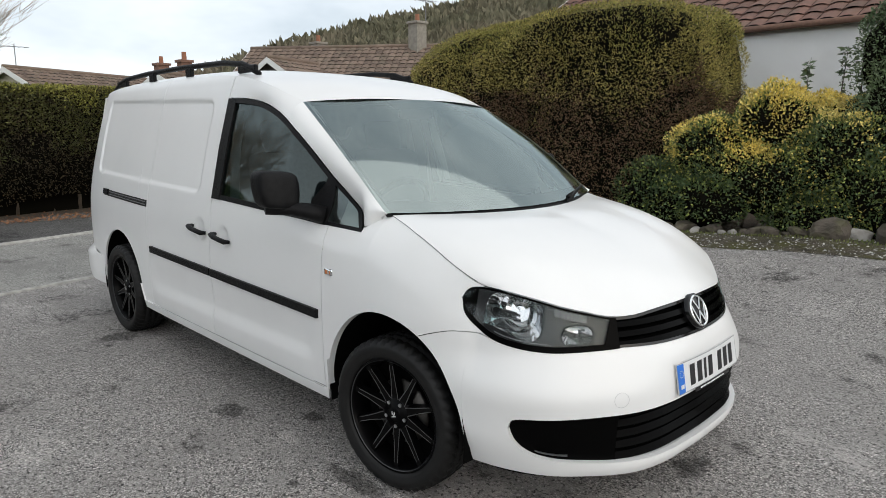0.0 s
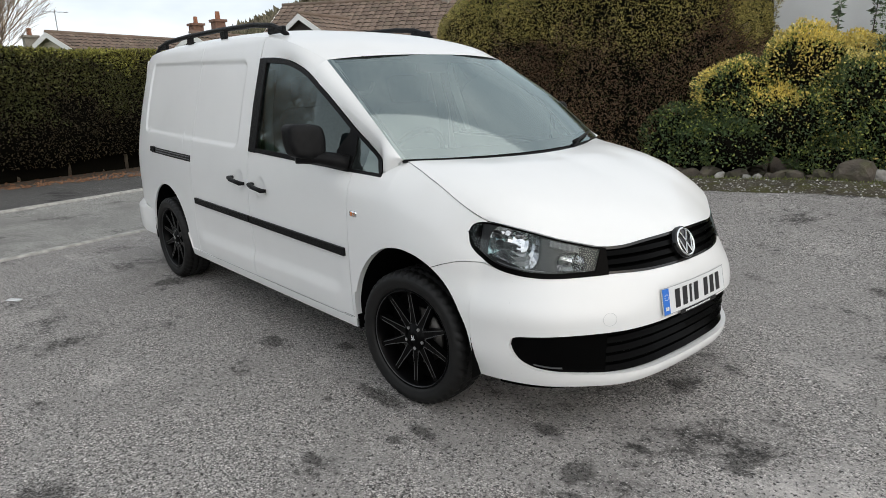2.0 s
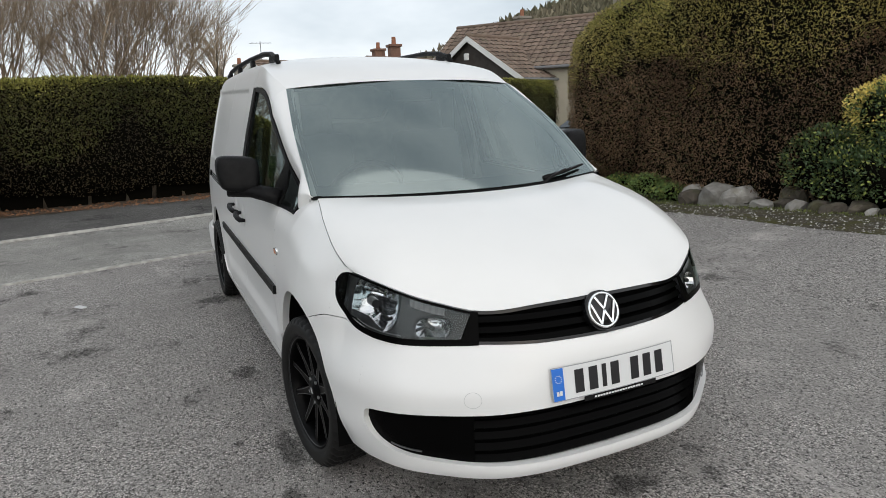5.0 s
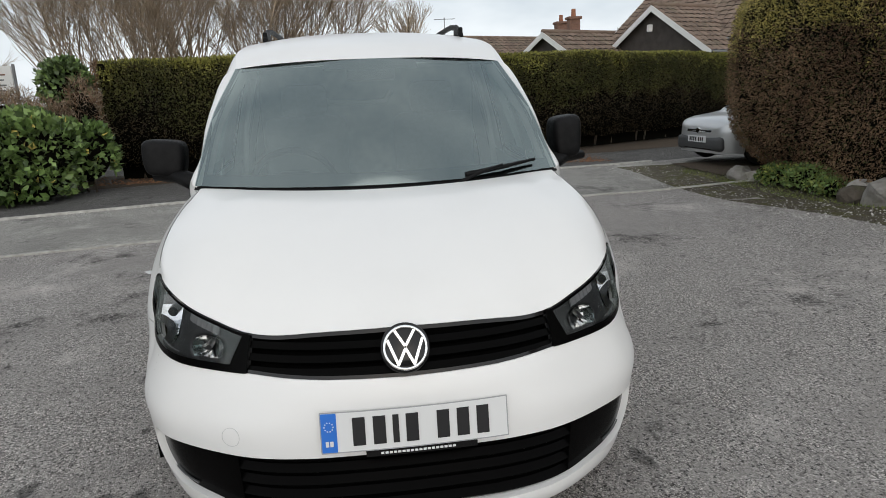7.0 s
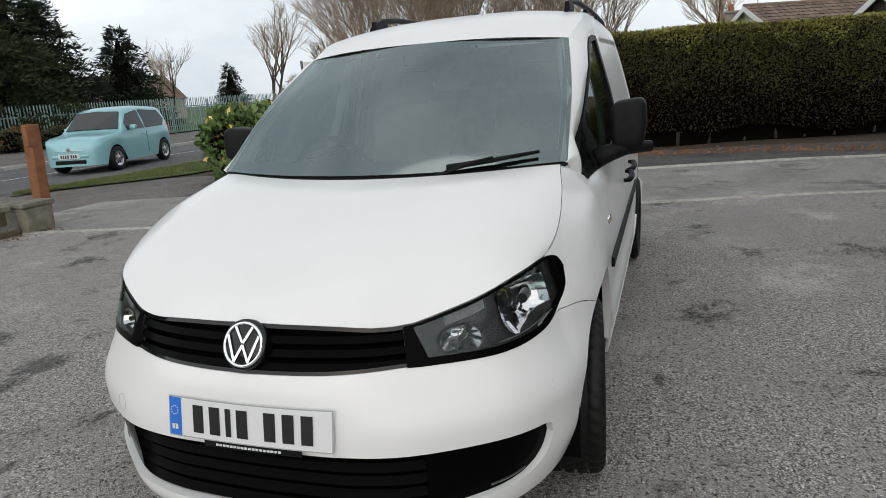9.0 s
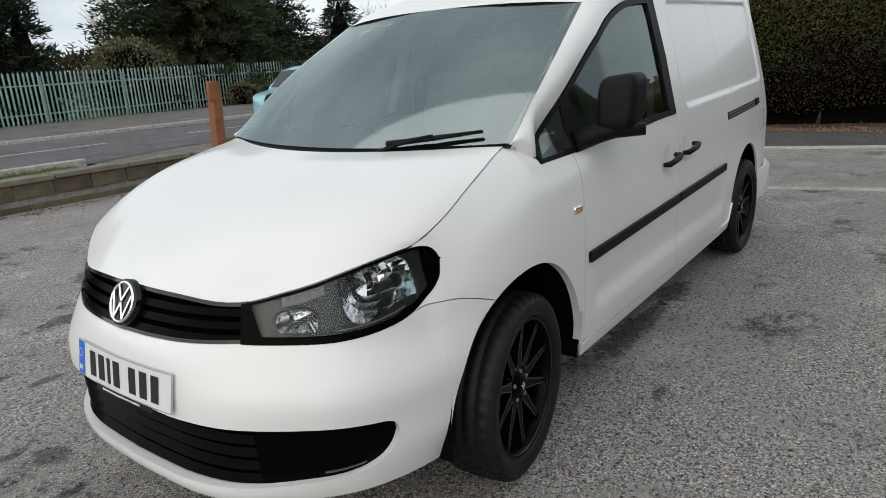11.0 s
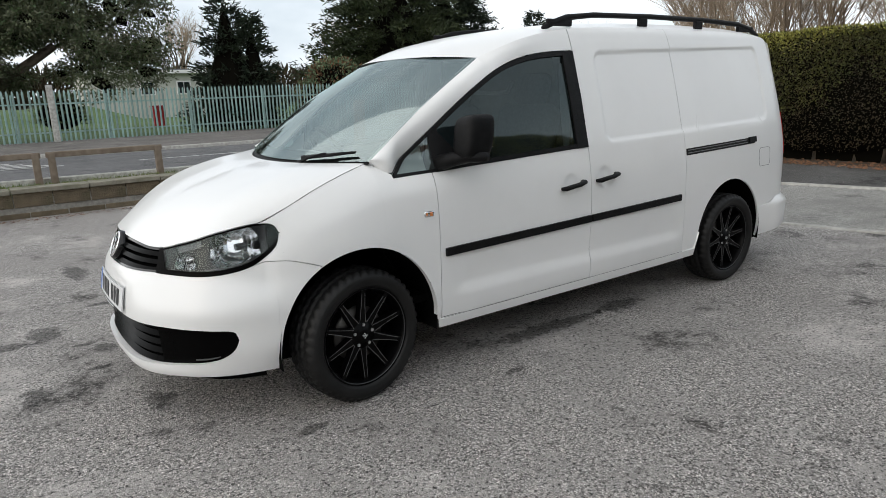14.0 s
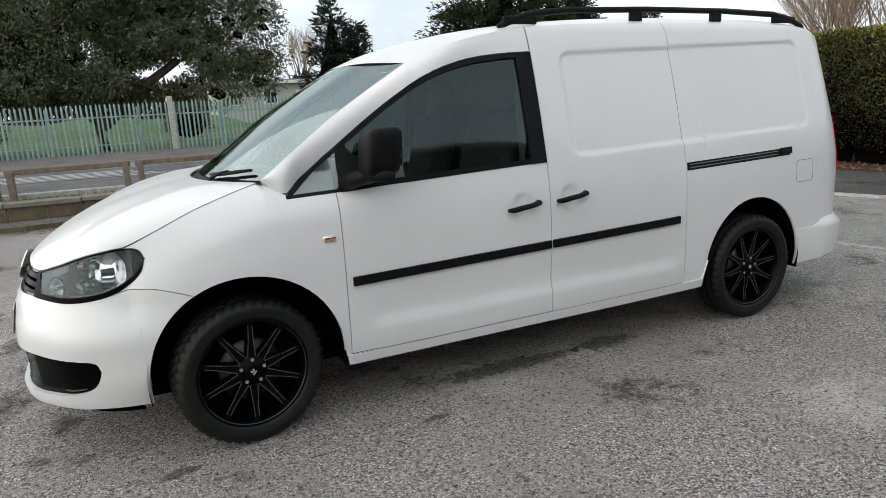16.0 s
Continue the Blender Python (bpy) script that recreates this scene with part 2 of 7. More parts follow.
def skin(s, z, inset=0.0):
    """A point of the skin at s along the plan line and at height z."""
    x, y = float(np.interp(s, S_ALL, X_ALL)), float(np.interp(s, S_ALL, Y_ALL))
    e = 0.01
    tx = float(np.interp(s + e, S_ALL, X_ALL) - np.interp(s - e, S_ALL, X_ALL))
    ty = float(np.interp(s + e, S_ALL, Y_ALL) - np.interp(s - e, S_ALL, Y_ALL))
    k = math.hypot(tx, ty) or 1
    nx, ny = ty / k, -tx / k
    if s < 0.02:
        nx, ny = 1, 0
    w = 1 - step(0.15, 1.12, s)
    o = w * FRONT_IN(z) + (1 - w) * SIDE_IN(z) + inset
    if s < 1.6:
        o -= 0.016 * math.exp(-((s - 0.90) / 0.26) ** 2 - ((z - 0.58) / 0.10) ** 2)
        o += 0.018 * step(0.40, 0.24, z) * step(0.3, 0.8, s)
        o += NOSE_IN(s) * step(0.52, 0.70, z)
        o += 0.022 * math.exp(-((s - 0.95) / 0.30) ** 2) * step(0.72, 0.86, z)
    # the front arch flares
    if s < 3.0:
        o -= 0.028 * math.exp(-((x - 0.08) / 0.36) ** 2) * step(0.20, 0.42, z) * step(0.98, 0.74, z)
    if -0.8 < x < 0.45 and z > 0.7:
        o += SHOULDER(x) * min(1.0, max(0.0, (z - SEAM_Z(x) + 0.175) / 0.175)) ** 2
    return Vector((x - nx * o, y - ny * o, z))


def side(x, z, inset=0.0):
    return skin(s_of(x), z, inset)


def grid(name, rows, mat, parent, flip=False, rim=0.0, label="", mirror=False):
    """A skin of rows of points, with a rim turned inwards along its edge."""
    nr, nc = len(rows), len(rows[0])
    vs = [Vector(p) for r in rows for p in r]
    if mirror:
        vs = [Vector((v.x, -v.y, v.z)) for v in vs]
        flip = not flip
    fs = []
    for i in range(nr - 1):
        for j in range(nc - 1):
            a, b, c, d = i * nc + j, i * nc + j + 1, (i + 1) * nc + j + 1, (i + 1) * nc + j
            fs.append((a, d, c, b) if flip else (a, b, c, d))
    if rim:
        nor = [Vector() for _ in vs]
        for f in fs:
            n = (vs[f[1]] - vs[f[0]]).cross(vs[f[3]] - vs[f[0]])
            n2 = (vs[f[2]] - vs[f[1]]).cross(vs[f[3]] - vs[f[2]])
            for i in f:
                nor[i] += n + n2
        loop = [j for j in range(nc)] + [i * nc + nc - 1 for i in range(1, nr)] + [(nr - 1) * nc + j for j in range(nc - 2, -1, -1)] + [i * nc for i in range(nr - 2, 0, -1)]
        top = len(vs)
        vs += [vs[i].copy() for i in loop]
        base = len(vs)
        for i in loop:
            n = nor[i].normalized() if nor[i].length > 1e-12 else Vector((0, 0, 0))
            vs.append(vs[i] - n * rim)
        for k in range(len(loop)):
            a, b = top + k, top + (k + 1) % len(loop)
            c, d = base + (k + 1) % len(loop), base + k
            fs.append((a, d, c, b) if not flip else (a, b, c, d))
    me = mesh_of(name, vs, fs, mat)
    if rim:
        me.polygons.foreach_set("use_smooth", [i < len(fs) - 2 * (nr + nc) + 4 for i in range(len(fs))])
    return part(name, me, mat, parent, label)


def skin_panel(name, s0, s1, lo, hi, ns, nz, mat, parent, inset=0.0, rim=0.012, label="", mirror=False, ease=False, push=None):
    """A panel of the skin between the heights lo(x) and hi(x)."""
    rows = []
    for i in range(ns + 1):
        u = i / ns
        if ease:
            u = 0.5 - 0.5 * math.cos(math.pi * u)
        s = s0 + (s1 - s0) * u
        x = float(np.interp(s, S_ALL, X_ALL))
        a, b = lo(x) if callable(lo) else lo, hi(x) if callable(hi) else hi
        rows.append([skin(s, a + (b - a) * j / nz, inset + (push(x, a + (b - a) * j / nz) if push else 0)) for j in range(nz + 1)])
    return grid(name, rows, mat, parent, flip=True, rim=rim, label=label, mirror=mirror)


# ---- the van ----
R_TYRE, ARCH = 0.321, 0.418
AXLES = (0.0, -3.006)


def arch_z(x, low):
    """The lower edge of the skin: the sill, or the wheel arch above it."""
    for a in AXLES:
        d = arch_u(x - a)
        if abs(d) < ARCH:
            return max(low, R_TYRE + 0.012 + math.sqrt(ARCH ** 2 - d ** 2))
    return low


def arch_x(d):
    """The arch is drawn in ahead of the axle."""
    return d * 0.945 if d > 0 else d


def arch_u(d):
    return d / 0.945 if d > 0 else d


SILL = spline([(0.6, 0.25), (-0.45, 0.26), (-2.5, 0.265), (-3.3, 0.28), (-3.9, 0.31)])
SILL_TOP = spline([(-0.40, 0.308), (-2.5, 0.314)])
SEAM_Z = spline([(1.1, 0.908), (0.60, 0.908), (0.44, 0.909), (0.42, 0.913), (0.30, 0.965), (0.15, 1.028), (0.0, 1.076), (-0.14, 1.113)])
BELT = spline([(0.0, 1.035), (-0.25, 1.04), (-0.8, 1.063), (-1.5, 1.088)])
WIN_TOP = spline([(-0.235, 1.055), (-0.30, 1.105), (-0.45, 1.222), (-0.62, 1.345), (-0.80, 1.46), (-0.95, 1.535), (-1.15, 1.595), (-1.35, 1.62), (-1.55, 1.628)])
GUTTER = spline([(-0.86, 1.60), (-1.0, 1.645), (-1.2, 1.70), (-1.5, 1.748), (-2.2, 1.772), (-3.2, 1.770), (-3.6, 1.750), (-3.9, 1.70)])
BUMP_TOP = spline([(0, 0.690), (0.25, 0.693), (0.50, 0.700), (0.66, 0.697), (0.78, 0.701), (0.88, 0.712), (0.98, 0.736), (1.04, 0.748), (1.12, 0.745), (1.20, 0.725), (1.27, 0.700)])
LAMP_LOW = spline([(0.47, 0.700), (0.50, 0.699), (0.66, 0.698), (0.78, 0.702), (0.88, 0.713), (0.98, 0.738), (1.04, 0.772), (1.075, 0.802), (1.094, 0.830), (1.101, 0.856), (1.104, 0.866)])
LAMP_TOP = spline([(0.0, 0.813), (0.25, 0.808), (0.40, 0.80), (0.50, 0.804), (0.62, 0.830), (0.76, 0.863), (0.90, 0.893), (0.98, 0.905), (1.04, 0.908), (1.075, 0.904), (1.094, 0.891), (1.101, 0.876), (1.104, 0.866)])
SCREEN_EDGE = [spline([(0, -0.145), (0.5, -0.49), (1, -0.868)]), spline([(0, 0.742), (0.5, 0.716), (1, 0.655)]), spline([(0, 1.122), (0.5, 1.372), (1, 1.592)])]


def screen_edge(t):
    return Vector([f(t) for f in SCREEN_EDGE])


def arc_row(a, b, n, rise=0.0, power=2.0):
    """Points from a at the side to b on the middle line, arched."""
    out = []
    for i in range(n + 1):
        t = i / n
        p = Vector(a).lerp(Vector(b), t)
        k = (1 - (1 - t) ** power)
        p.x = a[0] + (b[0] - a[0]) * k
        p.z = a[2] + (b[2] - a[2]) * k + rise * math.sin(math.pi * t)
        out.append(p)
    return out


def both(row):
    """The row carried over to the other side."""
    return row + [Vector((p.x, -p.y, p.z)) for p in row[-2::-1]]


ROOF_MID = spline([(-0.757, 1.618), (-0.95, 1.692), (-1.2, 1.752), (-1.5, 1.796), (-2.0, 1.836), (-2.6, 1.851), (-3.2, 1.848), (-3.6, 1.83), (-3.85, 1.79), (-3.95, 1.72)])


def roof_z(x, y):
    a = side(x, GUTTER(x))
    t = 1 - y / a.y
    return a.z + (ROOF_MID(x) - a.z) * (1 - (1 - t) ** 2.7)


def roof_side(x):
    """The line where side and roof meet; it runs out of the windscreen's corner."""
    k = step(-0.868, -1.20, x)
    e = screen_edge(1)
    d = -0.868 - x
    p = Vector((x, e.y - 0.01 * d, e.z + 0.36 * d))
    return p.lerp(side(x, GUTTER(x)), k)


def screen_low(u):
    y = 0.742 * (1 - u)
    k = (y / 0.742) ** 2
    return Vector((0.032 - 0.177 * k, y, 1.110 + 0.012 * k))


def screen_at(u, t):
    """The windscreen: u from the side to the middle, t from the bottom to the top."""
    lo = screen_low(u)
    y = 0.655 * (1 - u)
    k = (y / 0.655) ** 2
    hi = Vector((-0.757 - 0.111 * k, y, 1.618 - 0.026 * k))
    p = lo.lerp(hi, t)
    e = screen_edge(min(1, max(0, t)))
    l0, h0 = screen_low(0), Vector((-0.868, 0.655, 1.592))
    d = e - l0.lerp(h0, min(1, max(0, t)))
    p += d * (1 - u) ** 2
    b = 0.022 * math.sin(math.pi * min(1, max(0, t))) * (1 - (1 - u) ** 2)
    return p + Vector((0.5 * b, 0, 0.86 * b))


def wheel(v, ax, sg):
    w = empty("wheel")
    w.parent = v
    w.matrix_local = Matrix.Translation((ax, sg * 0.770, R_TYRE)) @ pose(0, 0, 0, 0, 0, (7 if ax == 0 else 0) + (0 if sg > 0 else 180)) @ pose(0, 0, 0, 0, random.uniform(0, 360), 0)
    # tyre: outer face at +y
    prof = [(0.215, -0.085), (0.235, -0.10), (0.275, -0.104), (0.306, -0.094), (0.317, -0.078), (0.320, -0.05), (0.311, -0.046), (0.311, -0.038), (0.321, -0.034), (0.3215, -0.006), (0.311, -0.003), (0.311, 0.006), (0.3215, 0.009),
            (0.321, 0.036), (0.311, 0.04), (0.311, 0.048), (0.320, 0.052), (0.317, 0.080), (0.306, 0.095), (0.294, 0.101), (0.291, 0.1035), (0.272, 0.105), (0.268, 0.103), (0.253, 0.101), (0.245, 0.096), (0.238, 0.088), (0.231, 0.07)]
    seg = 176
    vs, fs = lathe(prof, seg)
    out = []
    for i, p in enumerate(vs):
        r, k = divmod(i, seg)
        rad = prof[r][0]
        if rad > 0.302 and rad not in (0.310, 0.311):
            skew = int(prof[r][1] * 60)
            if (k + skew) % 4 == 0:
                f = (rad - 0.012) / rad
                p = (p[0] * f, p[1], p[2] * f)
        out.append(p)
    part("tyre", mesh_of("tyre", out, fs, RUBBER), RUBBER, w, "black tyre with a blocked tread")
    vs, fs = lathe([(0.234, -0.085), (0.222, -0.07), (0.213, 0.0), (0.216, 0.05), (0.224, 0.075), (0.230, 0.088), (0.237, 0.091), (0.240, 0.086)], 72)
    rim = part("rim", mesh_of("rim", vs, fs, RIM), RIM, w, "gloss black alloy rim")
    vs, fs = lathe([(0.0, -0.01), (0.222, -0.01)], 48)
    part("backing", mesh_of("backing", vs, fs, DARK), DARK, w)
    vs, fs = lathe([(0.05, 0.02), (0.135, 0.02), (0.135, 0.008)], 48)
    part("brake_disc", mesh_of("brake_disc", vs, fs, material_cache("disc")), RIM, w)
    vs, fs = lathe([(0.0, 0.072), (0.030, 0.072), (0.034, 0.068), (0.036, 0.066), (0.075, 0.056), (0.085, 0.03), (0.06, 0.0)], 40)
    part("hub", mesh_of("hub", vs, fs, RIM), RIM, w)
    for k in range(10):
        a = 2 * math.pi * k / 10
        m = pose(0, 0, 0, 0, math.degrees(a), 0)
        b = bmesh.new()
        # tapered spoke with a bright machined edge
        prof2 = ((0.06, 0.020, 0.058), (0.14, 0.013, 0.064), (0.207, 0.011, 0.072), (0.226, 0.014, 0.074))
        ring = []
        for r, hw, d in prof2:
            ring.append([b.verts.new(m @ Vector(q)) for q in ((r, d, hw), (r, d, -hw), (r, d - 0.03, -hw * 1.3), (r, d - 0.03, hw * 1.3))])
        for p, q in zip(ring, ring[1:]):
            for i in range(4):
                b.faces.new((p[i], p[(i + 1) % 4], q[(i + 1) % 4], q[i]))
        part("spoke", b, RIM, w)
        e = bmesh.new()
        for sgn in (1, -1):
            pr = [(r, sgn * (hw - 0.001), d + 0.0006) for r, hw, d in prof2[:3]]
            for (r0, h0, d0), (r1, h1, d1) in zip(pr, pr[1:]):
                e.faces.new([e.verts.new(m @ Vector(q)) for q in ((r0, d0, h0), (r0, d0, h0 - sgn * 0.0032), (r1, d1, h1 - sgn * 0.0028), (r1, d1, h1))])
        part("spoke_edge", e, SPOKELINE, w)
    for k in range(5):
        a = 2 * math.pi * (k + 0.5) / 5
        b = bm_cyl(bmesh.new(), (0.052 * math.cos(a), 0.05, 0.052 * math.sin(a)), (0.052 * math.cos(a), 0.066, 0.052 * math.sin(a)), 0.0085, 0.008, 8)
        part("wheel_bolt", b, SILVER, w)
    cap = bmesh.new()
    for x, z, sx, sz, an in ((-0.008, 0, 0.004, 0.022, 12), (0.006, 0.006, 0.014, 0.004, 0), (0.006, -0.006, 0.014, 0.004, 0), (0.001, 0, 0.012, 0.0035, 35)):
        bm_box(cap, x, 0.0735, z, sx, 0.0016, sz, 0, pose(0, 0, 0, 0, an, 0))
    part("cap_mark", cap, LIGHTTRIM, w, "small pale mark on the wheel centre")
    # rim lip glint ring
    vs, fs = lathe([(0.2275, 0.0865), (0.2305, 0.0895)], 72)
    part("rim_edge", mesh_of("rim_edge", vs, fs, CHARCOAL), CHARCOAL, w)


_cache = {}


def material_cache(k):
    if k not in _cache:
        _cache[k] = material("brake_steel", (0.09, 0.085, 0.08), 0.5, 0.9)
    return _cache[k]


def cabin(v):
    # lining, bulkhead, dashboard, wheel and seats
    part("load_bulkhead", box(-1.60, 0, 0.98, 0.03, 1.30, 1.28, 0.02), CABTRIM, v, "grey steel bulkhead behind the seats")
    vs, fs = tube([(-1.57, -0.28, 1.47), (-1.565, -0.24, 1.41), (-1.56, 0.0, 1.40), (-1.565, 0.10, 1.41), (-1.57, 0.14, 1.47)], 0.014, 8)
    part("grab_bar", mesh_of("grab_bar", vs, fs, LIGHTTRIM), LIGHTTRIM, v)
    part("cab_floor", box(-0.8, 0, 0.40, 1.5, 1.5, 0.04), DARK, v)
    d = bmesh.new()
    bm_box(d, -0.10, 0, 0.93, 0.56, 1.46, 0.22, 0.06)
    bm_box(d, -0.33, 0.0, 0.80, 0.22, 0.34, 0.45, 0.05)
    bm_box(d, -0.30, -0.37, 1.05, 0.20, 0.36, 0.10, 0.04)
    part("dashboard", smooth(d), CABTRIM, v, "grey plastic dashboard")
    hl = []
    for i in range(15):
        x = -0.90 - 0.68 * i / 14
        hl.append(both([Vector((x, y, roof_z(x, y) - 0.035)) for y in (0.60, 0.45, 0.3, 0.15, 0.0)]))
    grid("headlining", hl, LIGHTTRIM, v)
    for y0 in (-0.38, 0.38):
        st = empty("seat")
        st.parent = v
        st.matrix_local = pose(-1.12, y0, 0)
        part("cushion", smooth(box(0.0, 0, 0.72, 0.50, 0.50, 0.16, 0.05)), SEATCLOTH, st)
        part("backrest", smooth(bm_box(bmesh.new(), 0, 0, 0.30, 0.14, 0.48, 0.62, 0.06, pose(-0.24, 0, 0.74, 0, -14, 0))), SEATCLOTH, st)
        part("headrest", smooth(bm_box(bmesh.new(), 0, 0, 0.70, 0.10, 0.27, 0.20, 0.05, pose(-0.24, 0, 0.74, 0, -14, 0))), SEATCLOTH, st)
    sw = empty("steering_wheel")
    sw.parent = v
    sw.matrix_local = pose(-0.50, -0.38, 1.06, 0, -62, 0)
    vs, fs = [], []
    b = bmesh.new()
    n = 28
    pts = [(0.185 * math.cos(2 * math.pi * k / n), 0.185 * math.sin(2 * math.pi * k / n), 0) for k in range(n + 1)]
    vs, fs = tube(pts, 0.016, 8)
    part("wheel_ring", mesh_of("wheel_ring", vs, fs, BLACK), BLACK, sw)
    bm_box(b, 0, 0, -0.01, 0.13, 0.34, 0.025, 0.01)
    bm_box(b, 0, 0, 0.005, 0.13, 0.15, 0.04, 0.015)
    part("wheel_spoke", b, BLACK, sw)
    # belts and inner pillar trim
    for sg in (1, -1):
        vs, fs = tube([(-1.50, sg * 0.66, 1.56), (-1.46, sg * 0.72, 1.30), (-1.44, sg * 0.76, 0.9)], 0.03, 8, 0.25)
        part("seat_belt", mesh_of("seat_belt", vs, fs, LIGHTTRIM), LIGHTTRIM, v)
        vs, fs = tube([(-0.16, sg * 0.72, 1.10), (-0.50, sg * 0.70, 1.345), (-0.88, sg * 0.62, 1.57)], 0.028, 8)
        part("pillar_trim", mesh_of("pillar_trim", vs, fs, LIGHTTRIM), LIGHTTRIM, v)
        skin_rows = [[side(x, z, 0.09) for z in (1.0, 1.25, 1.5, 1.66)] for x in (-1.45, -1.50, -1.56)]
        grid("pillar_trim", skin_rows, GREYTRIM, v, mirror=sg < 0)
    m = bmesh.new()
    bm_box(m, -0.78, 0, 1.55, 0.03, 0.24, 0.07, 0.015)
    bm_cyl(m, (-0.80, 0, 1.56), (-0.80, 0, 1.60), 0.01)
    part("inner_mirror", m, BLACK, v)


def front_trim(v):
    # number plate, laid along the bumper's curve
    p = empty("number_plate")
    p.parent = v
    tagged(p, "white number plate with black marks and a blue end")
    y0, z0 = 0.014, 0.560

    def on_plate(a, h, off):
        """a: across, towards the van's left; h: up; off: outwards."""
        y = y0 + a
        c = skin(abs(y) * 1.02, z0 + h)
        flat = skin(0.14, z0 + h).x
        return Vector((flat + (c.x - flat) * 0.75 + 0.013 - 0.05 * h + off, y, z0 + h))

    def tile(name, a0, a1, h0, h1, off, mat, label="", n=6):
        rows = [[on_plate(a0 + (a1 - a0) * i / n, h0 + (h1 - h0) * j, off) for j in (0, 1)] for i in range(n + 1)]
        return grid(name, rows, mat, p, flip=False, rim=-0.004 if off == 0 else -0.001, label=label)
    tile("plate", -0.26, 0.26, -0.0555, 0.0555, 0.0, PLATEWHITE, "", 16)
    for a0, a1, h0, h1 in ((-0.2605, 0.2605, 0.0535, 0.0565), (-0.2605, 0.2605, -0.0565, -0.0535), (0.258, 0.261, -0.054, 0.054), (-0.261, -0.258, -0.054, 0.054)):
        tile("plate_edge", a0, a1, h0, h1, 0.0005, PLATEEDGE, "", 16)
    tile("end_band", -0.258, -0.216, -0.053, 0.053, 0.0014, PLATEYELLOW, "blue band with pale marks", 3)
    for k in range(10):
        a = 2 * math.pi * k / 10
        ca, ch = -0.237 + 0.012 * math.cos(a), 0.018 + 0.012 * math.sin(a)
        tile("band_mark", ca - 0.0015, ca + 0.0015, ch - 0.0015, ch + 0.0015, 0.0026, PLATEWHITE, "", 1)
    for ca in (-0.243, -0.231):
        tile("band_mark", ca - 0.0045, ca + 0.0045, -0.036, -0.021, 0.0026, PLATEWHITE, "", 1)
    x = -0.178
    for k in range(7):
        if k == 4:
            x += 0.030
        wd = 0.044 if k != 2 else 0.022
        tile("mark", x + wd * 0.11, x + wd * 0.89, -0.039, 0.039, 0.0014, INK, "", 2)
        x += 0.056 if k != 2 else 0.034
    tile("plate_foot", -0.14, 0.17, -0.075, -0.057, -0.001, GLOSSBLACK, "", 6)
    for k in range(18):
        tile("plate_print", -0.10 + 0.0117 * k, -0.0915 + 0.0117 * k, -0.069, -0.063, 0.0008, PLATEWHITE, "", 1)
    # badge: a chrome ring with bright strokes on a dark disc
    b = empty("badge")
    b.parent = v
    tagged(b, "round chrome and black emblem on the grille")
    q = skin(0.0, 0.768)
    b.matrix_local = pose(q.x + 0.017, 0, 0.768, 0, -24, 0) @ pose(0, 0, 0, 0, 0, -90)
    vs, fs = lathe([(0.0, 0.0), (0.066, 0.0), (0.070, -0.004), (0.071, -0.03)], 48)
    part("disc", mesh_of("disc", vs, fs, GLOSSBLACK), GLOSSBLACK, b)
    vs, fs = lathe([(0.054, 0.001), (0.0555, 0.005), (0.0615, 0.005), (0.063, 0.001)], 48)
    part("ring", mesh_of("ring", vs, fs, CHROME), CHROME, b)
    for ax, az, bx, bz in ((-0.026, 0.046, -0.002, 0.006), (0.026, 0.046, 0.002, 0.006), (-0.048, 0.022, -0.022, -0.046), (-0.022, -0.046, -0.001, -0.004), (0.001, -0.004, 0.022, -0.046), (0.022, -0.046, 0.048, 0.022)):
        d = math.degrees(math.atan2(bz - az, bx - ax))
        part("stroke", box(0, 0, 0, math.hypot(bx - ax, bz - az) + 0.006, 0.004, 0.0085, 0.001, Matrix.Translation(((ax + bx) / 2, 0.003, (az + bz) / 2)) @ pose(0, 0, 0, 0, -d, 0)), CHROME, b)
    # towing eye cover
    ringpts = [skin(0.50 + 0.028 * math.cos(2 * math.pi * k / 32), 0.535 + 0.026 * math.sin(2 * math.pi * k / 32), -0.0005) for k in range(33)]
    vs, fs = tube([(q.x, -q.y, q.z) for q in ringpts], 0.0007, 5)
    part("towing_eye_cover", mesh_of("towing_eye_cover", vs, fs, LIGHTTRIM), LIGHTTRIM, v, "round outline of the towing eye cover")
    # wipers
    up = Vector((0.010, 0, 0.016))
    for pts in ((screen_at(0.60, -0.03), screen_at(0.50, 0.0) + up, screen_at(0.34, 0.026) + up * 1.5), (screen_at(0.56, 0.0) + up, screen_at(0.34, 0.024) + up, screen_at(0.13, 0.05) + up)):
        vs, fs = tube(pts, [0.011, 0.009, 0.006], 8)
        part("wiper", mesh_of("wiper", vs, fs, BLACK), BLACK, v, "black wiper arm")


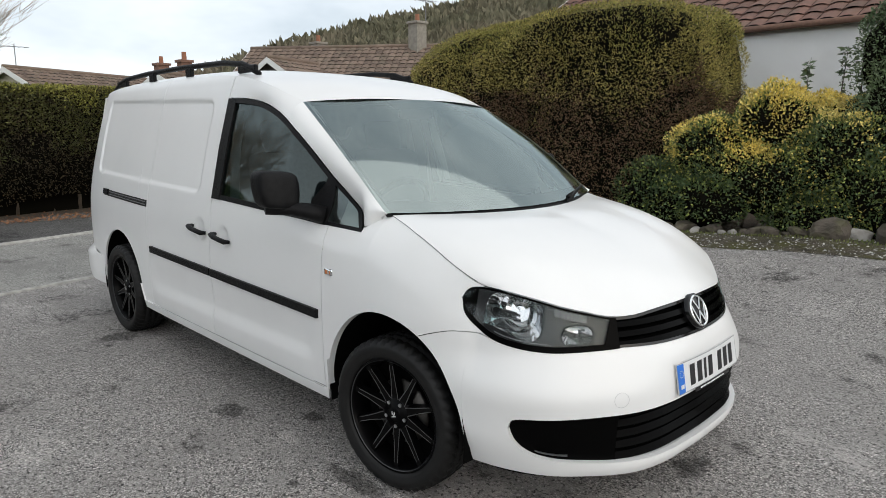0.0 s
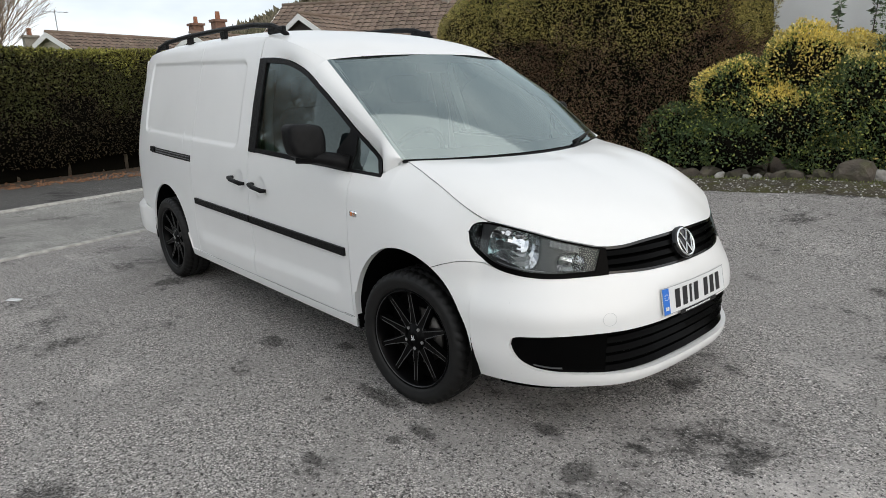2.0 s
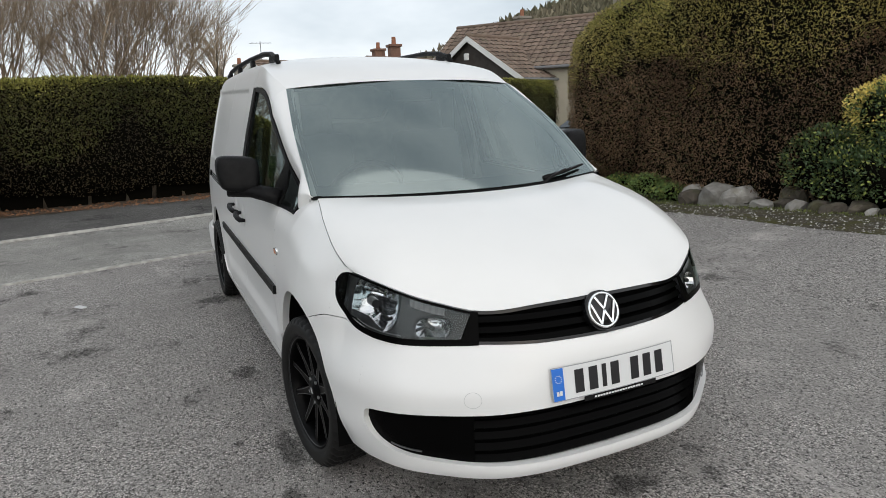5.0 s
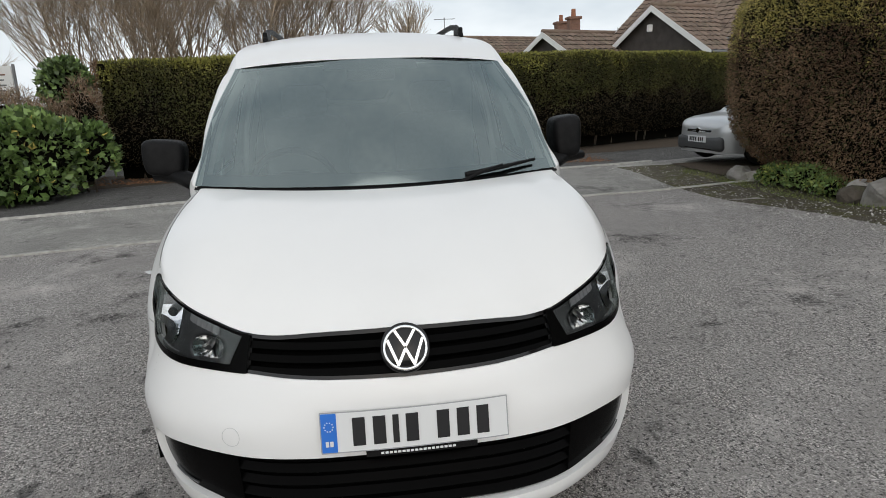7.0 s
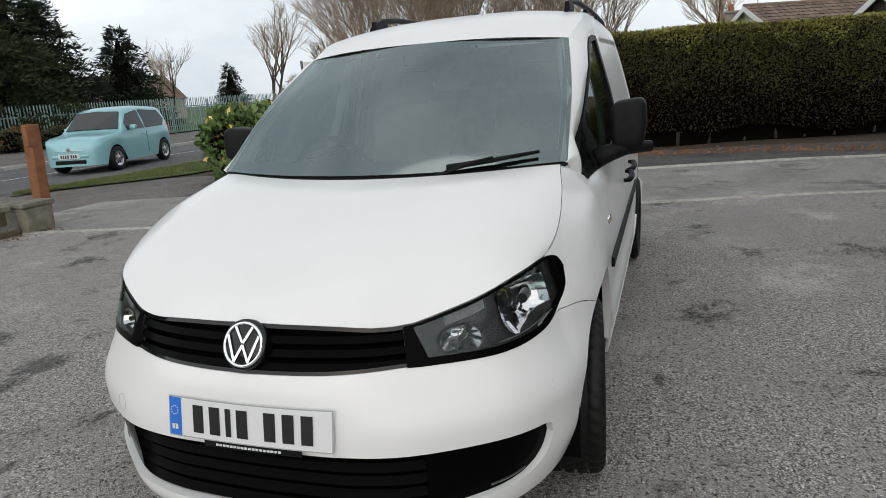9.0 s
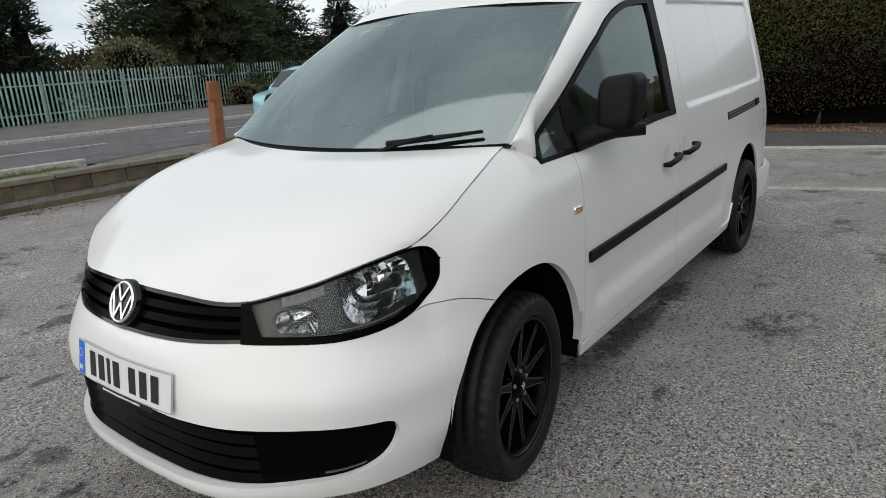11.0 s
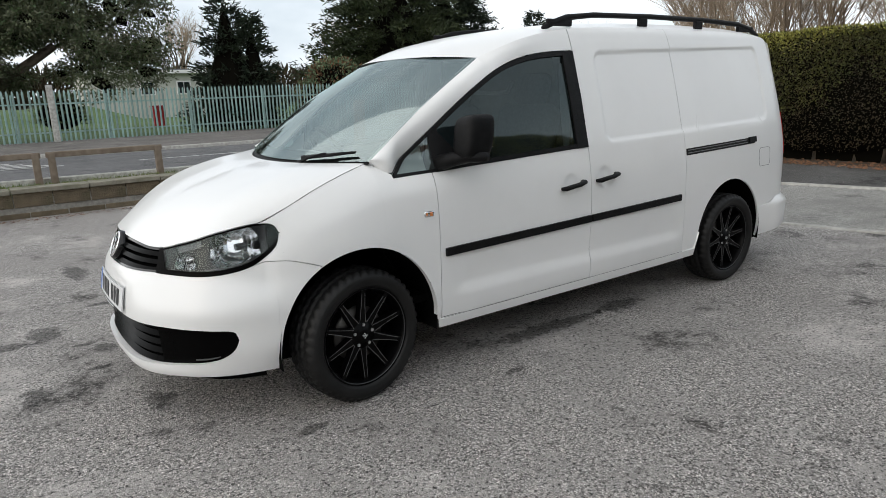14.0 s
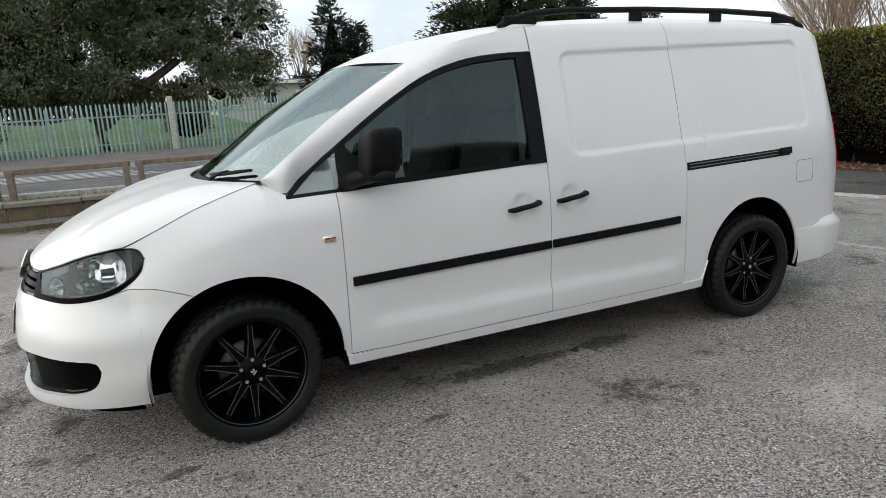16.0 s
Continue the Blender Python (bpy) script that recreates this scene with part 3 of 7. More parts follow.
def van():
    v = empty("van")
    tagged(v, "white panel van with black wheels and roof rails on the drive", "van")
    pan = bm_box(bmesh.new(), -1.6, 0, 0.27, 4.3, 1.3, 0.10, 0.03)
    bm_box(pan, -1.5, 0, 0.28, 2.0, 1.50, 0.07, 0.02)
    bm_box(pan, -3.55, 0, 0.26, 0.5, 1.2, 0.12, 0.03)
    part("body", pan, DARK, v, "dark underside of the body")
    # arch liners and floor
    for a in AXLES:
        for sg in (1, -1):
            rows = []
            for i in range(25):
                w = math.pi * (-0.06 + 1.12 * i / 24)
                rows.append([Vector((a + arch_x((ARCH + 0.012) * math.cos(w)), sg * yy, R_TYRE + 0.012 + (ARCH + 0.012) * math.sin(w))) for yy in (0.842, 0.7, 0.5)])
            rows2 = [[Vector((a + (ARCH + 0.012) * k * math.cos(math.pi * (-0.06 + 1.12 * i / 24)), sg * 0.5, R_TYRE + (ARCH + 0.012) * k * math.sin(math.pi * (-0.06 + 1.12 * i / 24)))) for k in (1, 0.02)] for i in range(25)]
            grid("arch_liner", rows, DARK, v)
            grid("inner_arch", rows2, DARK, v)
    for mir in (False, True):
        sg = -1 if mir else 1
        kw = dict(mirror=mir)
        # wings
        skin_panel("front_wing", s_of(0.345), s_of(-0.4435), lambda x: max(arch_z(x, SILL_TOP(x) if x < -0.4 else 0.2), BUMP_TOP(s_of(x)) + 0.003 if x > 0.19 else 0), lambda x: SEAM_Z(x) - 0.0015 if x > -0.14 else (1.112 - (-0.14 - x) * 0.62 if x > -0.25 else BELT(x)),
                   140, 26, WHITE, v, rim=0, **kw)
        skin_panel("wing_corner", s_of(0.345), s_of(0.50), lambda x: BUMP_TOP(s_of(x)) + 0.003, lambda x: max(BUMP_TOP(s_of(x)) + 0.004, LAMP_LOW(s_of(x)) + 0.001), 20, 8, WHITE, v, rim=0, **kw)
        skin_panel("wing_tip", s_of(0.345), 1.015, lambda x: LAMP_TOP(s_of(x)) + 0.0005, lambda x: max(LAMP_TOP(s_of(x)) + 0.001, SEAM_Z(x) - 0.0015), 12, 3, WHITE, v, rim=0, **kw)
        grid("wing_edge", [[side(x, SEAM_Z(x) - 0.0015), side(x, SEAM_Z(x) - 0.0015, 0.02)] for x in lin(0.42, -0.14, 30)], WHITE, v, mirror=mir)
        grid("wing_edge", [[skin(q, BUMP_TOP(q) + 0.003), skin(q, BUMP_TOP(q) + 0.003, 0.02)] for q in lin(s_of(0.50), s_of(0.19), 20)], SEAM, v, mirror=mir)
        grid("wing_edge", [[side(-0.4435, z), side(-0.4435, z, 0.02)] for z in lin(0.35, 1.03, 16)], SEAM, v, mirror=mir)
        rows = []
        for i in range(41):
            w = math.pi * i / 40
            x, z = arch_x(ARCH * math.cos(w)), R_TYRE + 0.012 + ARCH * math.sin(w)
            rows.append([side(x, z), side(x, z, 0.03)])
        grid("arch_edge", rows, WHITE, v, mirror=mir)
        # door, sliding door and rear quarter
        def ledge(x, z):
            """The lower crease of the doors."""
            dent = sum(0.010 * math.exp(-(((x - hx) / 0.052) ** 2 + ((z - hz - 0.004) / 0.052) ** 2) ** 3) for hx, hz in ((-1.37, 0.888), (-1.655, 0.905)))
            return dent + (0.010 * step(0.66, 0.50, z) - 0.017 * step(0.485, 0.405, z)) * step(-0.50, -0.62, x) * step(-2.44, -2.30, x)
        skin_panel("front_door", s_of(-0.4465), s_of(-1.5285), lambda x: SILL_TOP(x) + 0.006, BELT, 84, 74, WHITE, v, push=ledge, **kw)
        skin_panel("sill_seam", s_of(-0.449), s_of(-2.44), lambda x: SILL_TOP(x) + 0.002, lambda x: SILL_TOP(x) + 0.0045, 60, 1, GREYTRIM, v, inset=-0.0095, rim=0, **kw)

        def swage(x, z):
            """The pressed field of the load bay's side."""
            dx = min(x + 3.53, -1.70 - x)
            dz = min(z - 1.105 + 0.024 * (x + 1.75), 1.622 - 0.024 * (x + 1.75) - z)
            d = min(dx, dz)
            if dx < 0.06 and dz < 0.06:
                d = 0.06 - math.hypot(0.06 - dx, 0.06 - dz)
            return 0.011 * step(-0.005, 0.011, d) + ledge(x, z)

        def shut(x):
            return GUTTER(x)
        skin_panel("sliding_door", s_of(-1.5325), s_of(-2.4425), lambda x: SILL_TOP(x) + 0.004, shut, 74, 130, WHITE, v, push=swage, **kw)
        skin_panel("rear_quarter", s_of(-2.4465), s_of(-3.80), lambda x: arch_z(x, SILL(x)), shut, 110, 110, WHITE, v, push=swage, **kw)
        skin_panel("rear_corner", s_of(-3.80), S_END, lambda x: 0.30, lambda x: GUTTER(x), 24, 30, WHITE, v, rim=0, **kw)
        skin_panel("sill", s_of(-0.40), s_of(-2.62), lambda x: arch_z(x, SILL(x)), lambda x: max(arch_z(x, SILL(x)) + 0.004, SILL_TOP(x)), 70, 6, WHITE, v, inset=-0.011, **kw)
        rows = []
        for x in lin(-0.868, -1.526, 26):
            a, b = side(x, WIN_TOP(x) + 0.004), roof_side(x)
            kk = step(-1.0, -1.48, x)
            rows.append([(a.lerp(b, j / 8) + Vector((0, 0.8, 0.6)) * 0.012 * math.sin(math.pi * j / 8)).lerp(side(x, a.z + (b.z - a.z) * j / 8), kk) for j in range(9)])
        grid("cab_rail", rows, WHITE, v, flip=True, mirror=mir)
        # dark seams behind the gaps
        skin_panel("seam", s_of(-0.44), s_of(-2.45), lambda x: SILL_TOP(x) - 0.012, lambda x: SILL_TOP(x) + 0.016, 40, 1, SEAM, v, inset=0.012, rim=0, **kw)
        for xg, lo, hi in ((-0.445, 0.30, 1.05), (-1.530, 0.3, 1.72), (-2.444, 0.3, 1.72)):
            skin_panel("seam", s_of(xg + 0.02), s_of(xg - 0.02), lo, hi, 2, 24, SEAM, v, inset=0.013, rim=0, **kw)
        # pillar beside the windscreen
        rows = []
        for i in range(31):
            t = i / 30
            x = -0.145 - 0.723 * t
            zl = WIN_TOP(x) + 0.004 if x < -0.235 else 1.110 - (-0.14 - x) * 0.6
            a, b = side(x, zl), screen_edge(t)
            row = []
            for j in range(7):
                p = a.lerp(b, j / 6)
                p += Vector((0.25, sg * 0 + 1, 0.8)).normalized() * 0.020 * math.sin(math.pi * j / 6)
                row.append(p)
            rows.append(row)
        grid("windscreen_pillar", rows, WHITE, v, flip=True, rim=0.004, mirror=mir)
        # black window surround, divider and panes
        def frame_strip(x0, x1, lo, hi, n, inset=-0.003):
            return skin_panel("window_frame", s_of(x0), s_of(x1), lo, hi, n, 2, BLACK, v, inset=inset, rim=0.012, mirror=mir)
        frame_strip(-0.232, -1.446, lambda x: BELT(x) + 0.001, lambda x: min(BELT(x) + 0.014 + 0.012 * step(-0.45, -0.53, x), max(WIN_TOP(x), BELT(x) + 0.004)), 50)
        frame_strip(-0.245, -1.446, lambda x: max(WIN_TOP(x) - 0.018 - 0.006 * step(-0.45, -0.53, x), BELT(x) + 0.008), WIN_TOP, 60, -0.0045)
        frame_strip(-1.440, -1.528, BELT, WIN_TOP, 8, -0.006)
        frame_strip(-0.468, -0.520, BELT, WIN_TOP, 6, -0.006)
        skin_panel("quarter_glass", s_of(-0.255), s_of(-0.475), lambda x: BELT(x) + 0.010, lambda x: max(BELT(x) + 0.017, WIN_TOP(x) - 0.02), 16, 6, GLASS, v, inset=0.006, rim=0, label="clear quarter light", mirror=mir).visible_shadow = False
        skin_panel("door_glass", s_of(-0.515), s_of(-1.45), lambda x: BELT(x) + 0.015, lambda x: WIN_TOP(x) - 0.02, 40, 10, TINTED, v, inset=0.008, rim=0, label="tinted door window", mirror=mir).visible_shadow = False
        # inner trim of the door and roof edge
        skin_panel("corner_trim", s_of(-0.24), s_of(-0.46), 0.98, lambda x: max(1.0, WIN_TOP(x) - 0.035), 8, 4, LIGHTTRIM, v, inset=0.07, rim=0, mirror=mir)
        skin_panel("door_trim", s_of(-0.47), s_of(-1.55), 0.38, lambda x: BELT(x) + 0.005, 20, 6, GREYTRIM, v, inset=0.06, rim=0, mirror=mir)
        # rubbing strips, handles, sliding rail, side repeater
        skin_panel("side_moulding", s_of(-0.475), s_of(-1.523), lambda x: 0.632 + (-0.475 - x) * 0.0225, lambda x: 0.672 + (-0.475 - x) * 0.0225, 30, 3, BLACK, v, inset=-0.014, rim=0.016, mirror=mir)
        skin_panel("side_moulding", s_of(-1.537), s_of(-2.388), lambda x: 0.656 + (-1.537 - x) * 0.0225, lambda x: 0.696 + (-1.537 - x) * 0.0225, 24, 3, BLACK, v, inset=-0.014, rim=0.016, mirror=mir)
        rail = skin_panel("door_rail", s_of(-2.452), s_of(-3.31), lambda x: 0.962 + (-2.45 - x) * 0.022, lambda x: 1.006 + (-2.45 - x) * 0.022, 20, 2, BLACK, v, inset=-0.0015, rim=0.004, label="black channel of the sliding door", mirror=mir)
        for dz in (0.012, 0.030):
            skin_panel("rail_rib", s_of(-2.47), s_of(-3.20), lambda x: 0.962 + dz + (-2.45 - x) * 0.022, lambda x: 0.967 + dz + (-2.45 - x) * 0.022, 14, 1, GREYTRIM, rail, inset=-0.005, rim=0.004, mirror=mir)
        skin_panel("rail_cap", s_of(-3.225), s_of(-3.318), lambda x: 0.972 + (-2.45 - x) * 0.022, lambda x: 1.012 + (-2.45 - x) * 0.022, 6, 2, BLACK, rail, inset=-0.012, rim=0.012, mirror=mir)
        for hx, hz in ((-1.37, 0.888), (-1.655, 0.905)):
            c = side(hx, hz)
            vs, fs = tube([(c.x + 0.083, sg * (c.y + 0.004), c.z - 0.014), (c.x + 0.072, sg * (c.y + 0.030), c.z - 0.011), (c.x + 0.03, sg * (c.y + 0.038), c.z - 0.003), (c.x - 0.03, sg * (c.y + 0.038), c.z + 0.003), (c.x - 0.072, sg * (c.y + 0.030), c.z + 0.012), (c.x - 0.083, sg * (c.y + 0.004), c.z + 0.013)],
                           [0.012, 0.017, 0.016, 0.016, 0.018, 0.013], 10, 0.8)
            part("door_handle", mesh_of("door_handle", vs, fs, BLACK), BLACK, v, "black door handle")
        c = side(-0.385, 0.856)
        rep = smooth(bm_box(bmesh.new(), c.x, sg * (c.y + 0.001), c.z, 0.058, 0.016, 0.030, 0.007))
        rp = part("side_repeater", rep, CHROME, v, "clear side repeater with an amber bulb")
        part("bulb", box(c.x - 0.008, sg * (c.y + 0.0085), c.z, 0.016, 0.004, 0.018, 0.0015), AMBER, rp)
        part("bulb", box(c.x + 0.017, sg * (c.y + 0.0085), c.z, 0.008, 0.004, 0.014, 0.0015), AMBER, rp)
        # rear bumper corner and lamp
        skin_panel("rear_bumper", s_of(-3.425), S_END, lambda x: 0.27 + 0.05 * step(-3.4, -3.9, x), lambda x: 0.50 + 0.05 * step(-3.45, -3.7, x), 40, 14, WHITE, v, push=lambda x, z: -0.048 * step(-3.42, -3.66, x) * step(0.56, 0.50, z), mirror=mir)
        skin_panel("rear_lamp", s_of(-3.85) + 0.02, s_of(-3.85) + 0.12, 0.86, 1.18, 10, 10, RED, v, inset=-0.006, rim=0.01, label="red rear lamp", mirror=mir)
        if sg > 0:
            flap = [(-3.385, 0.805), (-3.37, 0.82), (-3.37, 0.925), (-3.385, 0.94), (-3.515, 0.94), (-3.53, 0.925), (-3.53, 0.82), (-3.515, 0.805), (-3.385, 0.805)]
            vs, fs = tube([side(fx, fz, -0.0004) for fx, fz in flap], 0.0016, 5)
            part("fuel_flap", mesh_of("fuel_flap", vs, fs, GREYTRIM), GREYTRIM, v, "thin outline of the fuel flap")
        # mirror
        mb = bmesh.new()
        cx, cy, cz, hwm = -0.625, (0.930 if sg > 0 else 0.968), (1.212 if sg > 0 else 1.200), (0.072 if sg > 0 else 0.096)
        hx_m, hz_m = (0.085, 0.102) if sg > 0 else (0.064, 0.082)
        bmesh.ops.create_cube(mb, size=1.0)
        bmesh.ops.subdivide_edges(mb, edges=mb.edges[:], cuts=7, use_grid_fill=True)
        for p in mb.verts:
            q = p.co * 2
            k = (abs(q.x) ** 5 + abs(q.y) ** 5 + abs(q.z) ** 5) ** (1 / 5)
            q = q / k
            wz = 1.0 - 0.12 * max(0, -q.z)
            p.co = Vector((cx + hx_m * q.x * (1 - 0.25 * q.y * 0.4) + 0.012 * q.z * -1, sg * (cy + hwm * q.y * wz), cz + hz_m * q.z + 0.008 * q.y))
        part("mirror_housing", smooth(mb), BLACK, v, "black plastic door mirror")
        vs, fs = tube([(-0.50, sg * 0.80, 1.085), (-0.54, sg * 0.86, 1.105), (-0.59, sg * 0.92, 1.118), (-0.625, sg * 1.02, 1.118)], [0.055, 0.048, 0.042, 0.03], 12, 0.75)
        part("mirror_arm", mesh_of("mirror_arm", vs, fs, BLACK), BLACK, v)
        part("mirror_glass", box(cx - hx_m + 0.004, sg * (cy - 0.004), cz, 0.006, 0.086, 0.105, 0.002), CHROME, v)
        sail = skin_panel("mirror_sail", s_of(-0.515), s_of(-0.60), lambda x: BELT(x), lambda x: BELT(x) + 0.19 - (-0.515 - x) * 1.2, 6, 4, BLACK, v, inset=-0.004, mirror=mir)
        # roof rail
        def rz(x):
            return roof_z(x, 0.565)
        pts = [(-1.43, rz(-1.43) + 0.004), (-1.50, rz(-1.50) + 0.026), (-1.62, rz(-1.62) + 0.052), (-1.85, rz(-1.85) + 0.062), (-2.4, rz(-2.4) + 0.062), (-3.0, rz(-3.0) + 0.060), (-3.42, rz(-3.42) + 0.052), (-3.58, rz(-3.58) + 0.034), (-3.70, rz(-3.70) + 0.004)]
        vs, fs = tube([(x, sg * 0.565, z) for x, z in pts], [0.012, 0.016, 0.015, 0.014, 0.014, 0.014, 0.015, 0.016, 0.012], 10, 1.2)
        rr = part("roof_rail", mesh_of("roof_rail", vs, fs, BLACK), BLACK, v, "black roof rail")
        for fx, ln in ((-1.56, 0.20), (-2.32, 0.085), (-2.93, 0.085), (-3.52, 0.20)):
            fb = bmesh.new()
            bm_box(fb, fx, sg * 0.565, rz(fx) + 0.026, ln, 0.026, 0.058 if ln < 0.1 else 0.04, 0.008)
            part("rail_foot", fb, BLACK, rr)
    # bumper
    def band(name, s0, s1, lo, hi, n, nz, mat, parent, inset=0.0, rim=0.012, label="", push=None, flat=False):
        for mir in (False, True):
            rows = []
            for i in range(n + 1):
                q = s0 + (s1 - s0) * i / n
                a, b = lo(q) if callable(lo) else lo, hi(q) if callable(hi) else hi
                rows.append([skin(q, a + (b - a) * j / nz, (inset(q, a + (b - a) * j / nz) if callable(inset) else inset)) for j in range(nz + 1)])
            ob = grid(name, rows, mat, parent, flip=True, rim=rim, label=label, mirror=mir)
            if flat:
                ob.data.polygons.foreach_set("use_smooth", [False] * len(ob.data.polygons))
    VENT_TOP = spline([(0, 0.484), (0.6, 0.481), (0.82, 0.476), (0.866, 0.470), (0.883, 0.456), (0.89, 0.430)])
    VENT_LOW = spline([(0, 0.290), (0.35, 0.294), (0.6, 0.306), (0.76, 0.324), (0.82, 0.342), (0.86, 0.370), (0.882, 0.405), (0.89, 0.430)])
    s_arch = s_of(0.405)
    def bump_low(q):
        return 0.244 + 0.012 * step(0.4, 1.0, q)
    band("bumper_upper", 0, 0.89, VENT_TOP, BUMP_TOP, 150, 12, WHITE, v, rim=0)
    for mir in (False, True):
        for fn in (VENT_TOP, VENT_LOW):
            grid("vent_edge", [[skin(0.89 * i / 150, fn(0.89 * i / 150), k) for k in (0, 0.035)] for i in range(151)], WHITE, v, mirror=mir)
        grid("bumper_edge", [[skin(q, BUMP_TOP(q), k) for k in (0, 0.03)] for q in lin(0, s_of(0.193), 50)], WHITE, v, mirror=mir)
    band("bumper_lip", 0, 0.89, bump_low, VENT_LOW, 150, 10, WHITE, v, rim=0)
    def bump_end_low(q):
        x = float(np.interp(q, S_ALL, X_ALL))
        return arch_z(x, bump_low(q)) if x < 0.418 else bump_low(q)
    band("bumper_end", 0.89, s_of(0.193), bump_end_low, lambda q: max(BUMP_TOP(q), bump_end_low(q) + 0.0015), 150, 22, WHITE, v, rim=0)
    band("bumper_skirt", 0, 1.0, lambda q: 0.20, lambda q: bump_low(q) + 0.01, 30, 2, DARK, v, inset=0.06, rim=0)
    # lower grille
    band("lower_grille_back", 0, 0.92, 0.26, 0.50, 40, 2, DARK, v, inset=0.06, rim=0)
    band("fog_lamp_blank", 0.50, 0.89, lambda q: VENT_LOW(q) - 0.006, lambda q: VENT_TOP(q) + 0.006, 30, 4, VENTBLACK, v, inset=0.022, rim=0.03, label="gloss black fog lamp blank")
    for z in (0.312, 0.354, 0.396, 0.438, 0.475):
        band("lower_slat", 0, 0.50, lambda q: z - 0.011, lambda q: z + 0.009, 20, 2, VENTBLACK, v, inset=lambda q, zz: 0.03 + (zz - z) * 0.8, rim=0.02)
    band("chrome_strip", 0.68, 0.80, lambda q: VENT_LOW(q) + 0.012 + (0.80 - q) * 0.03, lambda q: VENT_LOW(q) + 0.016 + (0.80 - q) * 0.05, 12, 1, SPOKELINE, v, inset=0.016, rim=0.004)
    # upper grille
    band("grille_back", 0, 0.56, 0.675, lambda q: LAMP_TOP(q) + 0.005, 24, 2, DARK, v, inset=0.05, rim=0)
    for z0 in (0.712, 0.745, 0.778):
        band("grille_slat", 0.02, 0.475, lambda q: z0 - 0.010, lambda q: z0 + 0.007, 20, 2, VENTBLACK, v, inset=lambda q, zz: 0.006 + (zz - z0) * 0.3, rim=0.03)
    band("grille_edge", 0, 0.49, lambda q: BUMP_TOP(q) + 0.001, lambda q: BUMP_TOP(q) + 0.010, 20, 1, GLOSSBLACK, v, inset=0.002, rim=0.02)
    band("grille_edge", 0, 0.49, lambda q: LAMP_TOP(q) - 0.008, lambda q: LAMP_TOP(q) + 0.003, 20, 1, GLOSSBLACK, v, inset=0.004, rim=0.02)
    # headlamps
    for mir in (False, True):
        def lamp(name, s0, s1, lo, hi, n, nz, mat, parent, inset, rim=0.0, label="", flat=False):
            rows = []
            for i in range(n + 1):
                u = 1 - (1 - i / n) ** 2 if s1 > 1.05 else i / n
                q = s0 + (s1 - s0) * u
                a, b = lo(q), hi(q)
                rows.append([skin(q, a + (b - a) * j / nz, inset(q, a + (b - a) * j / nz) if callable(inset) else inset) for j in range(nz + 1)])
            ob = grid(name, rows, mat, parent, flip=True, rim=rim, label=label, mirror=mir)
            if flat:
                ob.data.polygons.foreach_set("use_smooth", [False] * len(ob.data.polygons))
            return ob
        hl = lamp("headlamp", 0.478, 1.098, lambda q: LAMP_LOW(q) + 0.003, lambda q: LAMP_TOP(q) - 0.003, 50, 10, DARK, v, 0.115, 0.0, "clear headlamp with chrome reflectors in a black housing")
        lamp("lens", 0.475, 1.1035, LAMP_LOW, LAMP_TOP, 50, 10, LENS, hl, 0.001).visible_shadow = False
        lamp("bezel", 0.475, 1.1035, LAMP_LOW, lambda q: LAMP_LOW(q) + min(0.021, 0.4 * (LAMP_TOP(q) - LAMP_LOW(q))), 40, 2, VENTBLACK, hl, -0.0015, 0.0)
        lamp("bezel", 0.475, 1.1035, lambda q: LAMP_TOP(q) - min(0.007, 0.4 * (LAMP_TOP(q) - LAMP_LOW(q))), LAMP_TOP, 40, 2, VENTBLACK, hl, -0.0015, 0.0)
        lamp("bezel", 0.475, 0.548, LAMP_LOW, lambda q: LAMP_LOW(q) + (LAMP_TOP(q) - LAMP_LOW(q)) * min(1, max(0.13, (0.548 - q) / 0.045)), 12, 6, VENTBLACK, hl, -0.002, 0.0)
        lamp("bezel", 1.052, 1.1035, LAMP_LOW, LAMP_TOP, 14, 4, VENTBLACK, hl, 0.004, 0.0)
        # two chrome dishes sunk in a charcoal surround
        dishes = ((0.905, 0.812, 0.120, 0.090, 0.085, 3.0), (0.640, 0.748, 0.062, 0.036, 0.055, 2.4))

        def dish(q, z):
            d = 0.011
            for qc, zc, rq, rz, deep, pw in dishes:
                k = abs((q - qc) / rq) ** pw + abs((z - zc) / rz) ** pw
                if k < 1:
                    d = 0.011 + deep * (1 - k) + 0.04 * rq * abs((q * 14 / rq * 0.1) % 1 - 0.5) * (1 - k)
            return d
        lamp("surround", 0.475, 1.098, lambda q: LAMP_LOW(q) + 0.002, lambda q: LAMP_TOP(q) - 0.002, 90, 24, CHARCOAL, hl, lambda q, z: dish(q, z) + 0.004, 0.0, "charcoal lamp surround")
        for di, (qc, zc, rq, rz, deep, pw) in enumerate(dishes):
            rows = []
            na = 26 if di == 0 else 16
            for i in range(na + 1):
                w = 2 * math.pi * i / na
                ex = 2 / pw
                cq, sz = math.copysign(abs(math.cos(w)) ** ex, math.cos(w)), math.copysign(abs(math.sin(w)) ** ex, math.sin(w))
                row = []
                for k in (0.02, 0.2, 0.38, 0.55, 0.72, 0.87, 0.985):
                    q = qc + rq * k * cq
                    z = min(max(zc + rz * k * sz, LAMP_LOW(q) + 0.022 * k), LAMP_TOP(q) - 0.007 * k)
                    row.append(skin(q, z, dish(q, z)))
                rows.append(row)
            cap_c = skin(qc, zc, 0.030 if di == 0 else 0.020)
            if mir:
                cap_c.y = -cap_c.y
            cb = bm_cyl(bmesh.new(), cap_c - Vector((0.05, 0, 0)), cap_c, 0.017 if di == 0 else 0.010, 0.015 if di == 0 else 0.008, 14)
